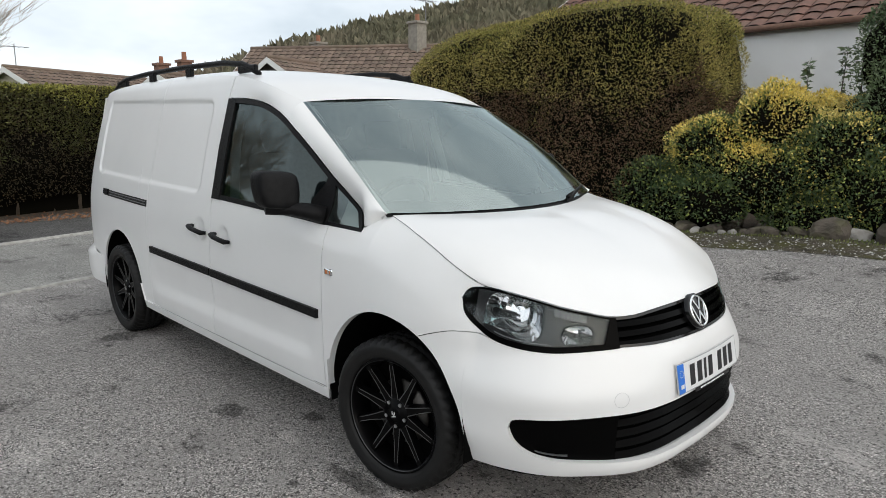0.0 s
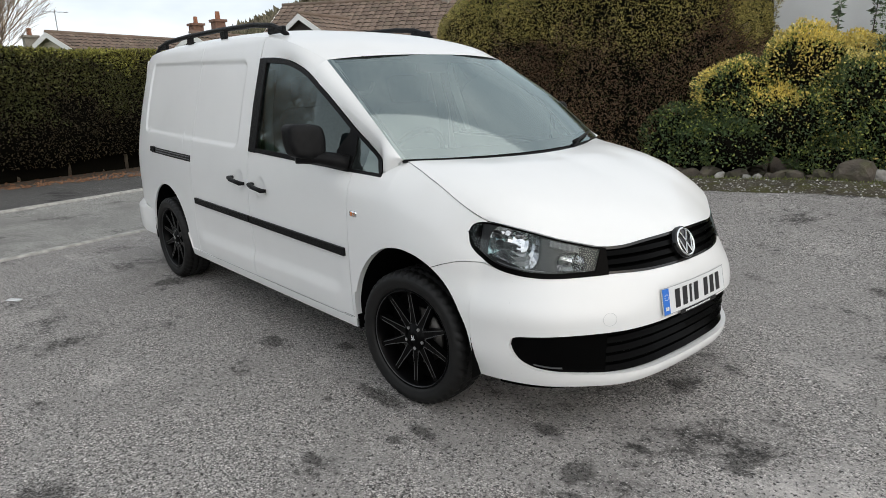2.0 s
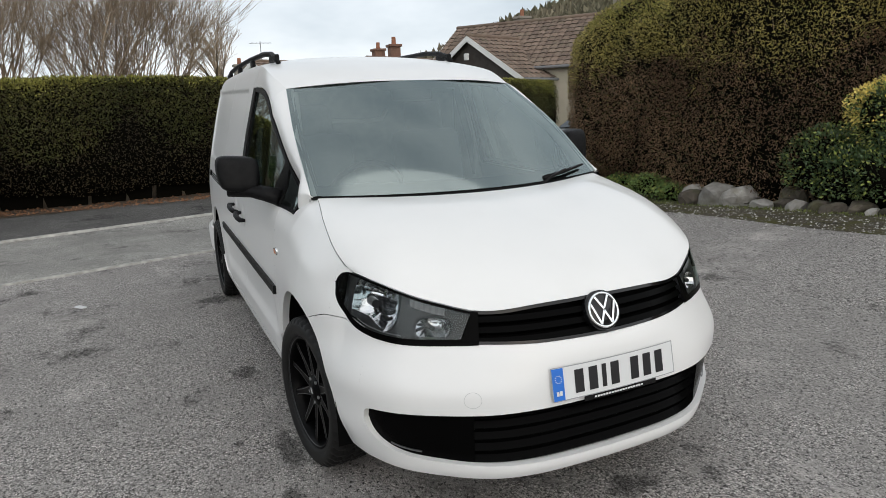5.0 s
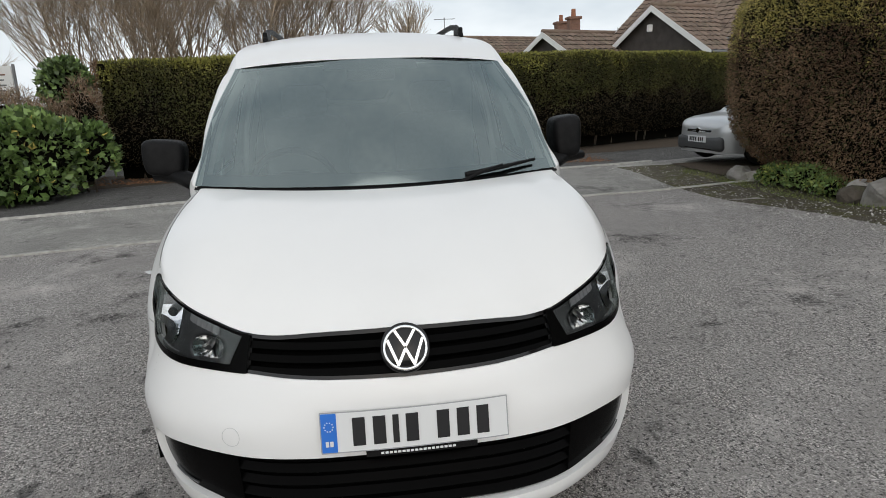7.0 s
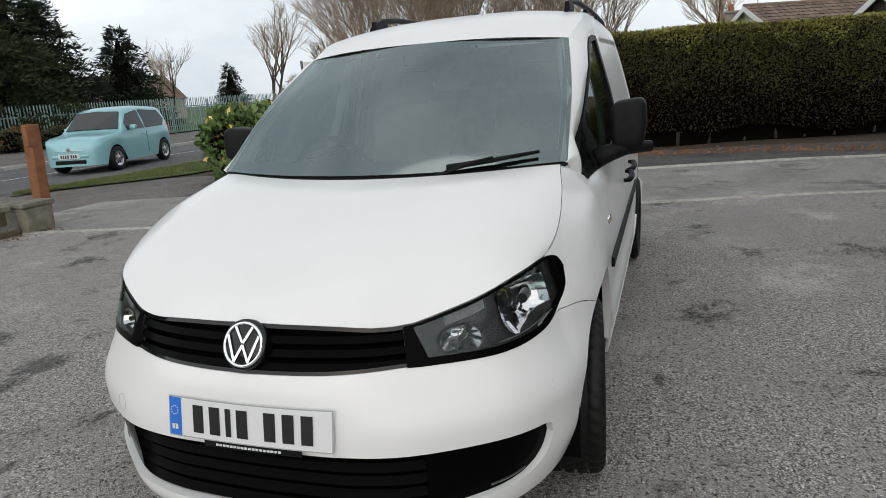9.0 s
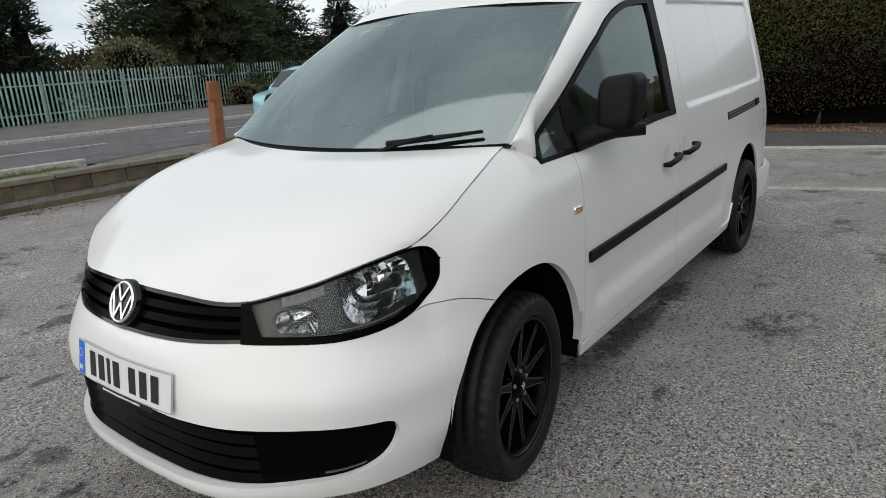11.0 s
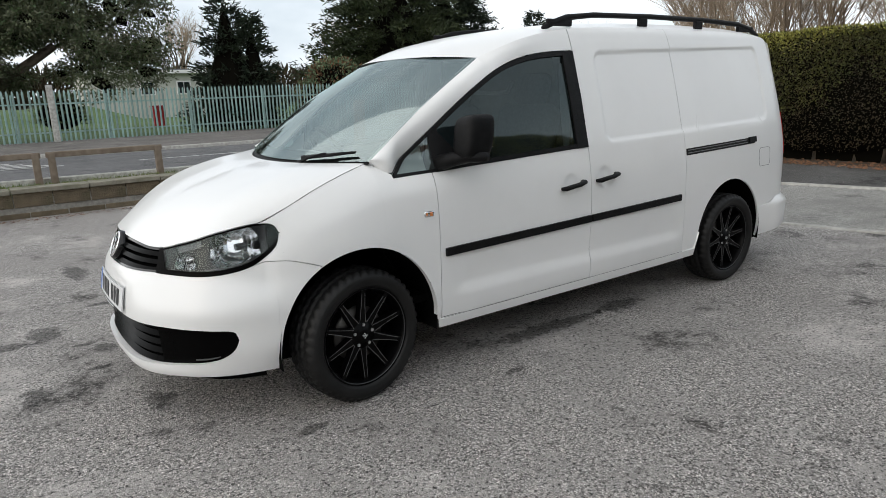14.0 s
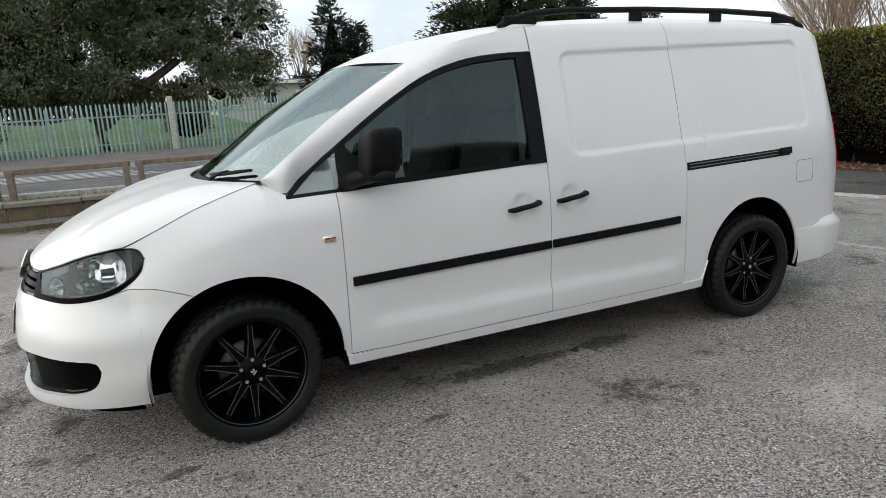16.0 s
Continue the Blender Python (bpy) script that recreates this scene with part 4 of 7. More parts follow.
            part("bulb_cap", cb, CHARCOAL, hl)
            ob = grid("reflector", rows, LAMPCHROME, hl, flip=True, label="faceted chrome reflector", mirror=mir)
            ob.data.polygons.foreach_set("use_smooth", [False] * len(ob.data.polygons))
        lamp("indicator_lens", 0.60, 0.73, lambda q: LAMP_TOP(q) - 0.036, lambda q: LAMP_TOP(q) - 0.012, 12, 1, GREYTRIM, hl, lambda q, z: 0.008 + 0.003 * (int(q * 100) % 2), 0.004, "ribbed clear indicator", True)
        lamp("chrome_shelf", 0.76, 0.97, lambda q: LAMP_LOW(q) + 0.023, lambda q: LAMP_LOW(q) + 0.027, 10, 1, GREYTRIM, hl, 0.010, 0.0)
    # bonnet
    s_side = 1.02
    NB = 22
    def front_c(u):
        q = s_side * (1 - u)
        return skin(q, LAMP_TOP(q) + 0.004, 0.001)
    x_side = front_c(0).x
    def side_c(w):
        x = x_side + (-0.15 - x_side) * w
        p = side(x, SEAM_Z(x) + 0.001)
        if w < 0.2:
            p = p + (front_c(0) - side(x_side, SEAM_Z(x_side) + 0.001)) * (1 - w / 0.2)
        return p
    rear_side = side_c(1)
    def rear_c(u):
        y = rear_side.y * (1 - u)
        k = (y / rear_side.y) ** 2
        return Vector((0.075 + (rear_side.x - 0.075) * k, y, 1.102 + (rear_side.z - 1.102) * k))
    mid_z = spline([(0.84, front_c(1).z), (0.78, 0.866), (0.65, 0.938), (0.48, 1.006), (0.3, 1.056), (0.16, 1.086), (0.07, 1.102)])
    def mid_c(w):
        a, b = front_c(1).x, 0.075
        x = a + (b - a) * w
        z = mid_z(x) + (front_c(1).z - mid_z(a)) * (1 - w)
        return Vector((x, 0, z))
    rows = []
    for i in range(41):
        w = (i / 40) ** 1.3
        row = []
        for j in range(NB + 1):
            u = j / NB
            c = (side_c(w) * (1 - u) + mid_c(w) * u) + (front_c(u) * (1 - w) + rear_c(u) * w) - (front_c(0) * (1 - u) * (1 - w) + front_c(1) * u * (1 - w) + rear_c(0) * (1 - u) * w + rear_c(1) * u * w)
            c.z += 0.030 * math.sin(math.pi * u ** 0.8) * 4 * w * (1 - w) + 0.012 * math.sin(math.pi * min(1, 1.4 * u)) * math.sin(math.pi * min(1, w / 0.36) / 2) ** 0.8 * (1 - step(0.2, 0.7, w)) + 0.010 * step(0.18, 0.34, u) * math.sin(0.5 * math.pi * min(1, w / 0.25)) * (1 - step(0.75, 1, w))
            row.append(c)
        rows.append(both(row))
    for sg in (1, -1):
        vs, fs = tube([Vector((q.x, sg * (q.y + 0.0005), q.z + 0.0002)) for q in (side_c(0.06 + 0.94 * i / 30) for i in range(31))], 0.0009, 5)
        part("bonnet_seam", mesh_of("bonnet_seam", vs, fs, SEAM), SEAM, v)
    grid("bonnet", rows, WHITE, v, flip=True, rim=0.008)
    # scuttle under the windscreen
    rows = []
    for w in (0, 0.5, 1):
        rows.append(both([rear_c(j / 12).lerp(screen_low(j / 12), w) - Vector((0, 0, 0.016)) for j in range(13)]))
    grid("scuttle", rows, BLACK, v)
    # engine bay stays dark
    part("bulkhead", box(0.2, 0, 0.55, 1.0, 1.0, 0.5), DARK, v)
    # windscreen
    rows = []
    for i in range(25):
        t = i / 24
        rows.append(both([screen_at(j / 14, t) for j in range(15)]))
    grid("windscreen", rows, SCREEN, v, flip=True, label="clear curved windscreen").visible_shadow = False
    for a, b in ((-0.02, 0.085), (0.965, 1.01)):
        grid("screen_band", [both([screen_at(j / 14, a + (b - a) * k) - Vector((0.004, 0, 0.006)) for j in range(15)]) for k in (0, 0.5, 1)], BLACK, v)
    grid("screen_band", [both([screen_at(0.66 + 0.34 * j / 4, a) - Vector((0.004, 0, 0.006)) for j in range(5)]) for a in (0.90, 0.97)], BLACK, v)
    for mir in (False, True):
        grid("screen_band", [[screen_at(j * 0.05 / 2, i / 24) - Vector((0.004, 0, 0.006)) for j in range(3)] for i in range(25)], BLACK, v, mirror=mir)
    # roof
    rows = []
    for i in range(61):
        t = i / 60
        xs = -0.868 + (-3.885 + 0.868) * t
        a = roof_side(xs)
        xc = -0.757 + (-3.958 + 0.757) * t
        rows.append(both(arc_row(a, (xc, 0, ROOF_MID(xc)), 16, 0.0, 2.7)))
    grid("roof", rows, WHITE, v)
    # wheels
    for ax in AXLES:
        for sg in (1, -1):
            wheel(v, ax, sg)
    cabin(v)
    front_trim(v)
    return v


VAN = van()


# ---- ground, drive, lane and road ----
def gz(x, y):
    """The drive is level by the van and climbs a little towards the house's end."""
    return step(2.5, 5, y) * max(-0.04, min(0.3, 0.07 * (x + 4.5))) * step(9, 4, x)


def aggregate(name, binder, stone, pale, rough=0.85, stone_scale=140.0, wear=0.5, moss=None):
    """Worn tarmac or concrete: stones of several greys in a darker binder, with wear and damp patches."""
    m = bpy.data.materials.new(name)
    m.use_nodes = True
    n, l = m.node_tree.nodes, m.node_tree.links
    b = n["Principled BSDF"]
    b.inputs["Roughness"].default_value = rough
    b.inputs["Specular IOR Level"].default_value = 0.3
    tc = n.new("ShaderNodeTexCoord")
    def nz(sc, lo, hi, det=6, rg=0.6):
        t = n.new("ShaderNodeTexNoise")
        t.inputs["Scale"].default_value, t.inputs["Detail"].default_value, t.inputs["Roughness"].default_value = sc, det, rg
        l.new(tc.outputs["Object"], t.inputs["Vector"])
        r = n.new("ShaderNodeMapRange")
        r.inputs["From Min"].default_value, r.inputs["From Max"].default_value = lo, hi
        l.new(t.outputs["Fac"], r.inputs["Value"])
        return r.outputs["Result"]
    def mix(a, c, f):
        x = n.new("ShaderNodeMixRGB")
        for s, v in (("Color1", a), ("Color2", c), ("Fac", f)):
            if isinstance(v, tuple):
                x.inputs[s].default_value = (*v, 1)
            elif isinstance(v, float):
                x.inputs[s].default_value = v
            else:
                l.new(v, x.inputs[s])
        return x.outputs["Color"]
    vo = n.new("ShaderNodeTexVoronoi")
    vo.inputs["Scale"].default_value = stone_scale
    l.new(tc.outputs["Object"], vo.inputs["Vector"])
    sep = n.new("ShaderNodeSeparateColor")
    l.new(vo.outputs["Color"], sep.inputs["Color"])
    r = n.new("ShaderNodeMapRange")
    r.inputs["From Min"].default_value, r.inputs["From Max"].default_value = 0.15, 0.95
    l.new(sep.outputs["Red"], r.inputs["Value"])
    c = mix(binder, stone, r.outputs["Result"])
    r2 = n.new("ShaderNodeMapRange")
    r2.inputs["From Min"].default_value, r2.inputs["From Max"].default_value = 0.90, 0.97
    l.new(sep.outputs["Green"], r2.inputs["Value"])
    c = mix(c, pale, r2.outputs["Result"])
    # broad worn and damp fields, hand-sized mottling, ragged bare patches, pits and pale grains
    c = mix(c, tuple(v * 0.55 for v in stone), nz(0.7, 0.46, 0.64, 9, 0.72))
    c = mix(c, tuple(min(1, v * 1.35) for v in stone), nz(0.9, 0.54, 0.8, 9, 0.7))
    c = mix(c, tuple(v * 0.62 for v in stone), nz(5.5, 0.52, 0.70, 7, 0.72))
    bare = n.new("ShaderNodeMath")
    bare.operation = "MULTIPLY"
    l.new(nz(1.3, 0.55, 0.62, 10, 0.78), bare.inputs[0])
    l.new(nz(34, 0.34, 0.54, 5, 0.7), bare.inputs[1])
    c = mix(c, tuple(v * 0.42 for v in binder), bare.outputs[0])
    c = mix(c, tuple(v * 0.36 for v in binder), nz(52, 0.55, 0.63, 4, 0.65))
    c = mix(c, pale, nz(64, 0.59, 0.70, 4, 0.65))
    if moss:
        c = mix(c, moss, nz(3.2, 0.48, 0.60, 9, 0.75))
    l.new(c, b.inputs["Base Color"])
    bp = n.new("ShaderNodeBump")
    bp.inputs["Strength"].default_value, bp.inputs["Distance"].default_value = 0.85, 0.010
    add = n.new("ShaderNodeMath")
    add.operation = "SUBTRACT"
    l.new(nz(70, 0.3, 0.7, 3), add.inputs[0])
    l.new(vo.outputs["Distance"], add.inputs[1])
    l.new(add.outputs[0], bp.inputs["Height"])
    l.new(bp.outputs["Normal"], b.inputs["Normal"])
    return m


TARMAC = aggregate("drive_tarmac", (0.125, 0.118, 0.111), (0.605, 0.572, 0.545), (0.88, 0.85, 0.82), stone_scale=165)
LANE = aggregate("lane_tarmac", (0.07, 0.068, 0.065), (0.17, 0.166, 0.16), (0.36, 0.35, 0.34), moss=None)
CONCRETE = aggregate("concrete", (0.27, 0.262, 0.245), (0.44, 0.43, 0.405), (0.58, 0.57, 0.54), stone_scale=110)
ROAD = aggregate("road_tarmac", (0.12, 0.12, 0.122), (0.2, 0.2, 0.205), (0.3, 0.3, 0.3), stone_scale=60)
PAVE = aggregate("pavement_tarmac", (0.15, 0.135, 0.125), (0.25, 0.235, 0.22), (0.35, 0.34, 0.32), stone_scale=60)
MOSSY = aggregate("mossy_edge", (0.055, 0.046, 0.030), (0.13, 0.112, 0.078), (0.36, 0.33, 0.25), moss=(0.075, 0.075, 0.016))
SOIL = material("soil", (0.045, 0.032, 0.022), 0.95, col2=(0.09, 0.065, 0.042), scale=25, bump=0.6, bump_scale=40)
GRASS_G = material("grass_ground", (0.042, 0.072, 0.016), 0.95, col2=(0.075, 0.11, 0.026), scale=3, stain=(0.11, 0.10, 0.05), stain_scale=0.5, bump=0.5, bump_scale=30)
KERB = material("kerb_stone", (0.52, 0.51, 0.48), 0.85, col2=(0.30, 0.29, 0.265), scale=14, bump=0.3, bump_scale=120)
LINEPAINT = material("road_paint", (0.68, 0.68, 0.66), 0.7, col2=(0.42, 0.42, 0.41), scale=18)


def sheet(name, xs, ys, mat, lift=0.0, edge=None, kind="structure", label=""):
    vs = [(x if edge is None else edge(x, y)[0], y if edge is None else edge(x, y)[1], 0) for x in xs for y in ys]
    vs = [(x, y, gz(x, y) + lift) for x, y, _ in vs]
    n = len(ys)
    fs = [(i * n + j, (i + 1) * n + j, (i + 1) * n + j + 1, i * n + j + 1) for i in range(len(xs) - 1) for j in range(n - 1)]
    ob = part(name, mesh_of(name, vs, fs, mat), mat, None)
    return tagged(ob, label, "", "", kind)


ground = sheet("ground", lin(-900, -40, 8)[:-1] + lin(-40, -16, 6)[:-1] + lin(-16, 12, 56)[:-1] + lin(12, 60, 6)[:-1] + lin(60, 900, 6), lin(-900, -60, 6)[:-1] + lin(-60, -10, 8)[:-1] + lin(-10, 14, 48)[:-1] + lin(14, 60, 5)[:-1] + lin(60, 900, 6),
               GRASS_G, -0.03, label="rough grass reaching to the horizon")


def slab(name, u0, u1, v0, v1, mat, lift, nu, nv, xf=None, label=""):
    return sheet(name, lin(u0, u1, nu), lin(v0, v1, nv), mat, lift, xf, label=label)


NEAR_JOINT = lambda y: -5.17 - 0.24 * y + (0.02 * math.sin(y * 2.1))
FAR_JOINT = lambda y: -8.06 - 0.28 * y
slab("drive", 0, 1, -6.75, 5.0, TARMAC, 0.0, 40, 40, lambda u, y: (NEAR_JOINT(y) + u * (14 - NEAR_JOINT(y)), y), "worn grey tarmac drive with damp patches")
slab("concrete_apron", 0, 1, -7.6, 9.5, CONCRETE, -0.002, 12, 40, lambda u, y: (NEAR_JOINT(y) - 0.02 + u * (FAR_JOINT(y) - NEAR_JOINT(y) + 0.02), y), "pale concrete strip with joints")
slab("lane", 0, 1, -9.4, 16, LANE, -0.006, 14, 40, lambda u, y: (FAR_JOINT(y) - 0.015 + u * (-18 - FAR_JOINT(y)), y), "dark tarmac lane beside the hedge")
slab("drive_mouth", -12, -3.9, -11.6, -6.4, PAVE, -0.004, 10, 8, None, "worn tarmac crossover to the road")
# narrow joints and the kerb edge of the lane
for nm, fn, y0, y1, w, h in (("joint_edging", NEAR_JOINT, -6.5, 7.0, 0.04, 0.02), ("joint_edging", FAR_JOINT, -6.0, 5.6, 0.06, 0.028)):
    pts_n = 44
    vs, fs = [], []
    for i in range(pts_n + 1):
        y = y0 + (y1 - y0) * i / pts_n
        x = fn(y)
        z = gz(x, y)
        for dx, dz in ((w, 0.001), (w * 0.8, h), (-w * 0.8, h), (-w, 0.001)):
            vs.append((x + dx + random.uniform(-0.006, 0.006), y, z + dz))
    for i in range(pts_n):
        for k in range(3):
            fs.append((i * 4 + k, i * 4 + k + 1, i * 4 + k + 5, i * 4 + k + 4))
    tagged(part(nm, mesh_of(nm, vs, fs, KERB, False), KERB, None), "pale concrete edging strip across the drive", "edging", "", "structure")
slab("mossy_strip", -9, 13, 0, 1, MOSSY, 0.004, 40, 6, lambda x, v: (x, 4.55 + 0.10 * math.sin(x * 1.3) + v * (1.5)), "mossy gravelly edge of the drive")
slab("bed_soil", -9.0, 13, 0, 1, SOIL, 0.02, 30, 10, lambda x, v: (x, 5.75 + 0.1 * math.sin(x) + v * 4.6), "dark soil of the planted bed")
slab("hedge_soil", 0, 1, -9, 12, SOIL, 0.0, 6, 30, lambda u, y: (-10.15 - 0.22 * (y + 2) - 0.06 * math.sin(y * 3) - u * 2.2, y), "dark soil and leaf litter under the hedge")
# the road with its kerbs, pavement and marks
RS = -0.07


def road_y(x, off):
    return -17.3 + RS * x + off


slab("road", -120, 60, 0, 1, ROAD, 0.004, 60, 4, lambda x, v: (x, road_y(x, 0) + v * (6.0 + 1.1 * step(-5.5, -3.6, x))), "grey tarmac road")
slab("pavement", -120, 60, 0, 1, PAVE, 0.10, 60, 3, lambda x, v: (x, road_y(x, -7.2) + v * 7.05), "tarmac footway beside the road")
slab("verge", -3.4, 40, 0, 1, GRASS_G, 0.05, 30, 5, lambda x, v: (x, road_y(x, 7.2) + v * (-6.85 - road_y(x, 7.2))), "grass verge behind the low wall")
slab("verge_patch", -14, -6.6, 0, 1, GRASS_G, 0.03, 12, 5, lambda x, v: (x, road_y(x, 6.25) + v * (0.2 + 1.9 * step(-6.4, -9.5, x))), "small grass patch at the drive mouth")
FIELD = material("mown_field", (0.055, 0.105, 0.026), 0.95, col2=(0.085, 0.14, 0.042), scale=0.8, bump=0.5, bump_scale=30)
slab("field", -90, 60, -110, -24.6, FIELD, 0.05, 8, 8, None, "mown grass beyond the fence")
bank = [[(x, y, 0.06 + 1.35 * step(-33, -47, y) * step(-9.5, -4.5, x) * (0.85 + 0.15 * math.sin(x * 0.7))) for y in lin(-32, -60, 16)] for x in lin(-10, 26, 24)]
tagged(grid("grass_bank", bank, FIELD, None, flip=False), "green grass bank beyond the fence", "", "", "structure")


def curb(name, fn, x0, x1, lift, n):
    vs, fs = [], []
    for i in range(n + 1):
        x = x0 + (x1 - x0) * i / n
        y = fn(x)
        for dy, dz in ((0.0, -0.02), (0.0, lift - 0.015), (-0.015, lift), (-0.125, lift), (-0.125, -0.02)):
            vs.append((x, y + dy, dz))
    for i in range(n):
        for k in range(4):
            fs.append((i * 5 + k, i * 5 + k + 1, i * 5 + k + 6, i * 5 + k + 5))
    return tagged(part(name, mesh_of(name, vs, fs, KERB, False), KERB, None), "pale stone kerb along the road", "kerb", "", "structure")


curb("kerb", lambda x: road_y(x, 0.0), -100, 50, 0.105, 80)
curb("kerb", lambda x: road_y(x, 7.22), -3.6, 40, 0.15, 30)
for i in range(16):
    xa = 16 - i * 6.0
    mk = slab("road_mark", xa - 4.0, xa, 0, 1, LINEPAINT, 0.009, 2, 1, lambda x, v: (x, road_y(x, 2.95) + v * 0.11), "worn white dashed centre line")
for i in range(5):
    slab("road_mark", 0.6 - i * 0.25, 6.5, 0, 1, LINEPAINT, 0.009, 2, 1, lambda x, v: (x, road_y(x, 1.2 + i * 0.42) + v * 0.16), "worn white hatched road mark")
# damp stains on the drive, and painted shade beside the van
STAIN_AND_SHADE = material("damp_stain_and_shade", (0.045, 0.043, 0.04), 0.6, col2=(0.08, 0.076, 0.072), scale=90, bump=0.3, bump_scale=140)


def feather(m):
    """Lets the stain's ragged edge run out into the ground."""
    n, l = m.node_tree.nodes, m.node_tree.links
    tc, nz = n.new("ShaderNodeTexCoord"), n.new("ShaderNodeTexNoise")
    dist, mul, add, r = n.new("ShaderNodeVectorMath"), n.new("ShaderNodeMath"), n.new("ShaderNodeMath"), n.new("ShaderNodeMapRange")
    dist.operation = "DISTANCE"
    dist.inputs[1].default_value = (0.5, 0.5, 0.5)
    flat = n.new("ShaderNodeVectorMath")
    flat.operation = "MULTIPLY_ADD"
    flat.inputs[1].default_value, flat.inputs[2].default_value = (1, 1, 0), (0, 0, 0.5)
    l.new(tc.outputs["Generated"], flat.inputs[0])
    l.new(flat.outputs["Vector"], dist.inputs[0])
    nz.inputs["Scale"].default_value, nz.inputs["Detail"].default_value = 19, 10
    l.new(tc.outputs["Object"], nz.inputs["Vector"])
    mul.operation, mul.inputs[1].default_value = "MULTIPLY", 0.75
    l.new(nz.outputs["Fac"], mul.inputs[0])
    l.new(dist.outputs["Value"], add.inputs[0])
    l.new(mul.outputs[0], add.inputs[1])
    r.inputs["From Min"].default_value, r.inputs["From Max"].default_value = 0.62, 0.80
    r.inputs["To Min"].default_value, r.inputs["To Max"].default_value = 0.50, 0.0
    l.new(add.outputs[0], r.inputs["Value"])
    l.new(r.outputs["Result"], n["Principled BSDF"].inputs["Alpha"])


feather(STAIN_AND_SHADE)


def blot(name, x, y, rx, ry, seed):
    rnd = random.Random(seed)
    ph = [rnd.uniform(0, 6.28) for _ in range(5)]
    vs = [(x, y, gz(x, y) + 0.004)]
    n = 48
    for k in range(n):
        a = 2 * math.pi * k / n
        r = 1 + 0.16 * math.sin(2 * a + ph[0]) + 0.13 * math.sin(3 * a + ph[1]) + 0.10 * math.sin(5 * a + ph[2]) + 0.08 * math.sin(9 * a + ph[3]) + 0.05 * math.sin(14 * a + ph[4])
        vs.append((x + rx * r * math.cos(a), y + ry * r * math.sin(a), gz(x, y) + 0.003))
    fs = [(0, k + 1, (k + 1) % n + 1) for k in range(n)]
    return tagged(part(name, mesh_of(name, vs, fs, STAIN_AND_SHADE, False), STAIN_AND_SHADE, None), "dark patch on the tarmac: damp, and painted shade beside the van", "stain", "stains on the drive", "structure")


# the last two blots paint shade along the van's left sill, with some damp
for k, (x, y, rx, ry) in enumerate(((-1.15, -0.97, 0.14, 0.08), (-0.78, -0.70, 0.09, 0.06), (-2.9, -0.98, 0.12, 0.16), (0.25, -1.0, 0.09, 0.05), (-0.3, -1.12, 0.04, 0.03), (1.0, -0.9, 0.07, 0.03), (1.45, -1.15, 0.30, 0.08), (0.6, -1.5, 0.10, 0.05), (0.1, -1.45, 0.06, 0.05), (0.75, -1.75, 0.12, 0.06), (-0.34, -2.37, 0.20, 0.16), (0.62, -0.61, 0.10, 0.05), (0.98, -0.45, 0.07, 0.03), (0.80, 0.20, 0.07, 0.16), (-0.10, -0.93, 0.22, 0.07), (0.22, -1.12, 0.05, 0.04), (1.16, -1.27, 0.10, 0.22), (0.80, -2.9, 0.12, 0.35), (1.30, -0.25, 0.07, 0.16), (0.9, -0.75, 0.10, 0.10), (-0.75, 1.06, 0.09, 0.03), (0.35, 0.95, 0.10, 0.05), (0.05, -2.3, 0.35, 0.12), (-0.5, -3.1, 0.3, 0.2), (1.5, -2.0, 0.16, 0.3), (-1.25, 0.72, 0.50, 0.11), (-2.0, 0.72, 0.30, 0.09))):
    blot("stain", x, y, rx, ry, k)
# pebbles, grit and the scrap of white litter
GRIT = material("grit", (0.42, 0.41, 0.39), 0.9, island=0.5)


def scatter_bits(name, n, area, size, mat, label, seed, lift=0.0):
    rnd = random.Random(seed)
    vs, fs = [], []
    for _ in range(n):
        x, y = area(rnd)
        s = size * rnd.uniform(0.4, 1.3)
        z = gz(x, y) + lift
        k = len(vs)
        a = rnd.uniform(0, 6.28)
        for q in range(4):
            w = a + q * 1.57
            vs.append((x + s * math.cos(w) * rnd.uniform(0.7, 1), y + s * math.sin(w) * rnd.uniform(0.5, 1), z))
        vs.append((x, y, z + s * rnd.uniform(0.4, 0.8)))
        fs += [(k + q, k + (q + 1) % 4, k + 4) for q in range(4)]
    return tagged(part(name, mesh_of(name, vs, fs, mat, False), mat, None), label, "gravel", "", "stuff")


scatter_bits("loose_grit", 4200, lambda r: (r.uniform(-9, 7), 4.3 + abs(r.gauss(0, 0.9))), 0.016, GRIT, "pale grit along the mossy edge", 5, 0.003)
scatter_bits("loose_grit", 2600, lambda r: (r.uniform(-5, 5), r.uniform(-6, 5)), 0.006, GRIT, "scattered pale grit on the drive", 6)
LEAFLITTER = material("dead_leaves", (0.16, 0.08, 0.04), 0.85, island=0.5)
scatter_bits("leaf_litter", 1800, lambda r: (-10.0 - 0.22 * 0 - abs(r.gauss(0, 0.5)), r.uniform(-6, 5)), 0.035, LEAFLITTER, "brown dead leaves under the hedge", 7, 0.006)
scatter_bits("leaf_litter", 900, lambda r: (r.uniform(-4, 12), -6.42 + abs(r.gauss(0, 0.14))), 0.018, LEAFLITTER, "dirt and leaves at the foot of the wall", 8, 0.002)
litter = part("litter", smooth(bm_box(bmesh.new(), 0, 0, 0, 0.11, 0.05, 0.008, 0.003, pose(-3.27, -1.95, 0.006, 0, 0, 35))), PLATEWHITE, None)
tagged(litter, "scrap of white paper litter on the drive", "litter")


# ---- foliage ----
def rng(seed):
    return np.random.default_rng(seed)


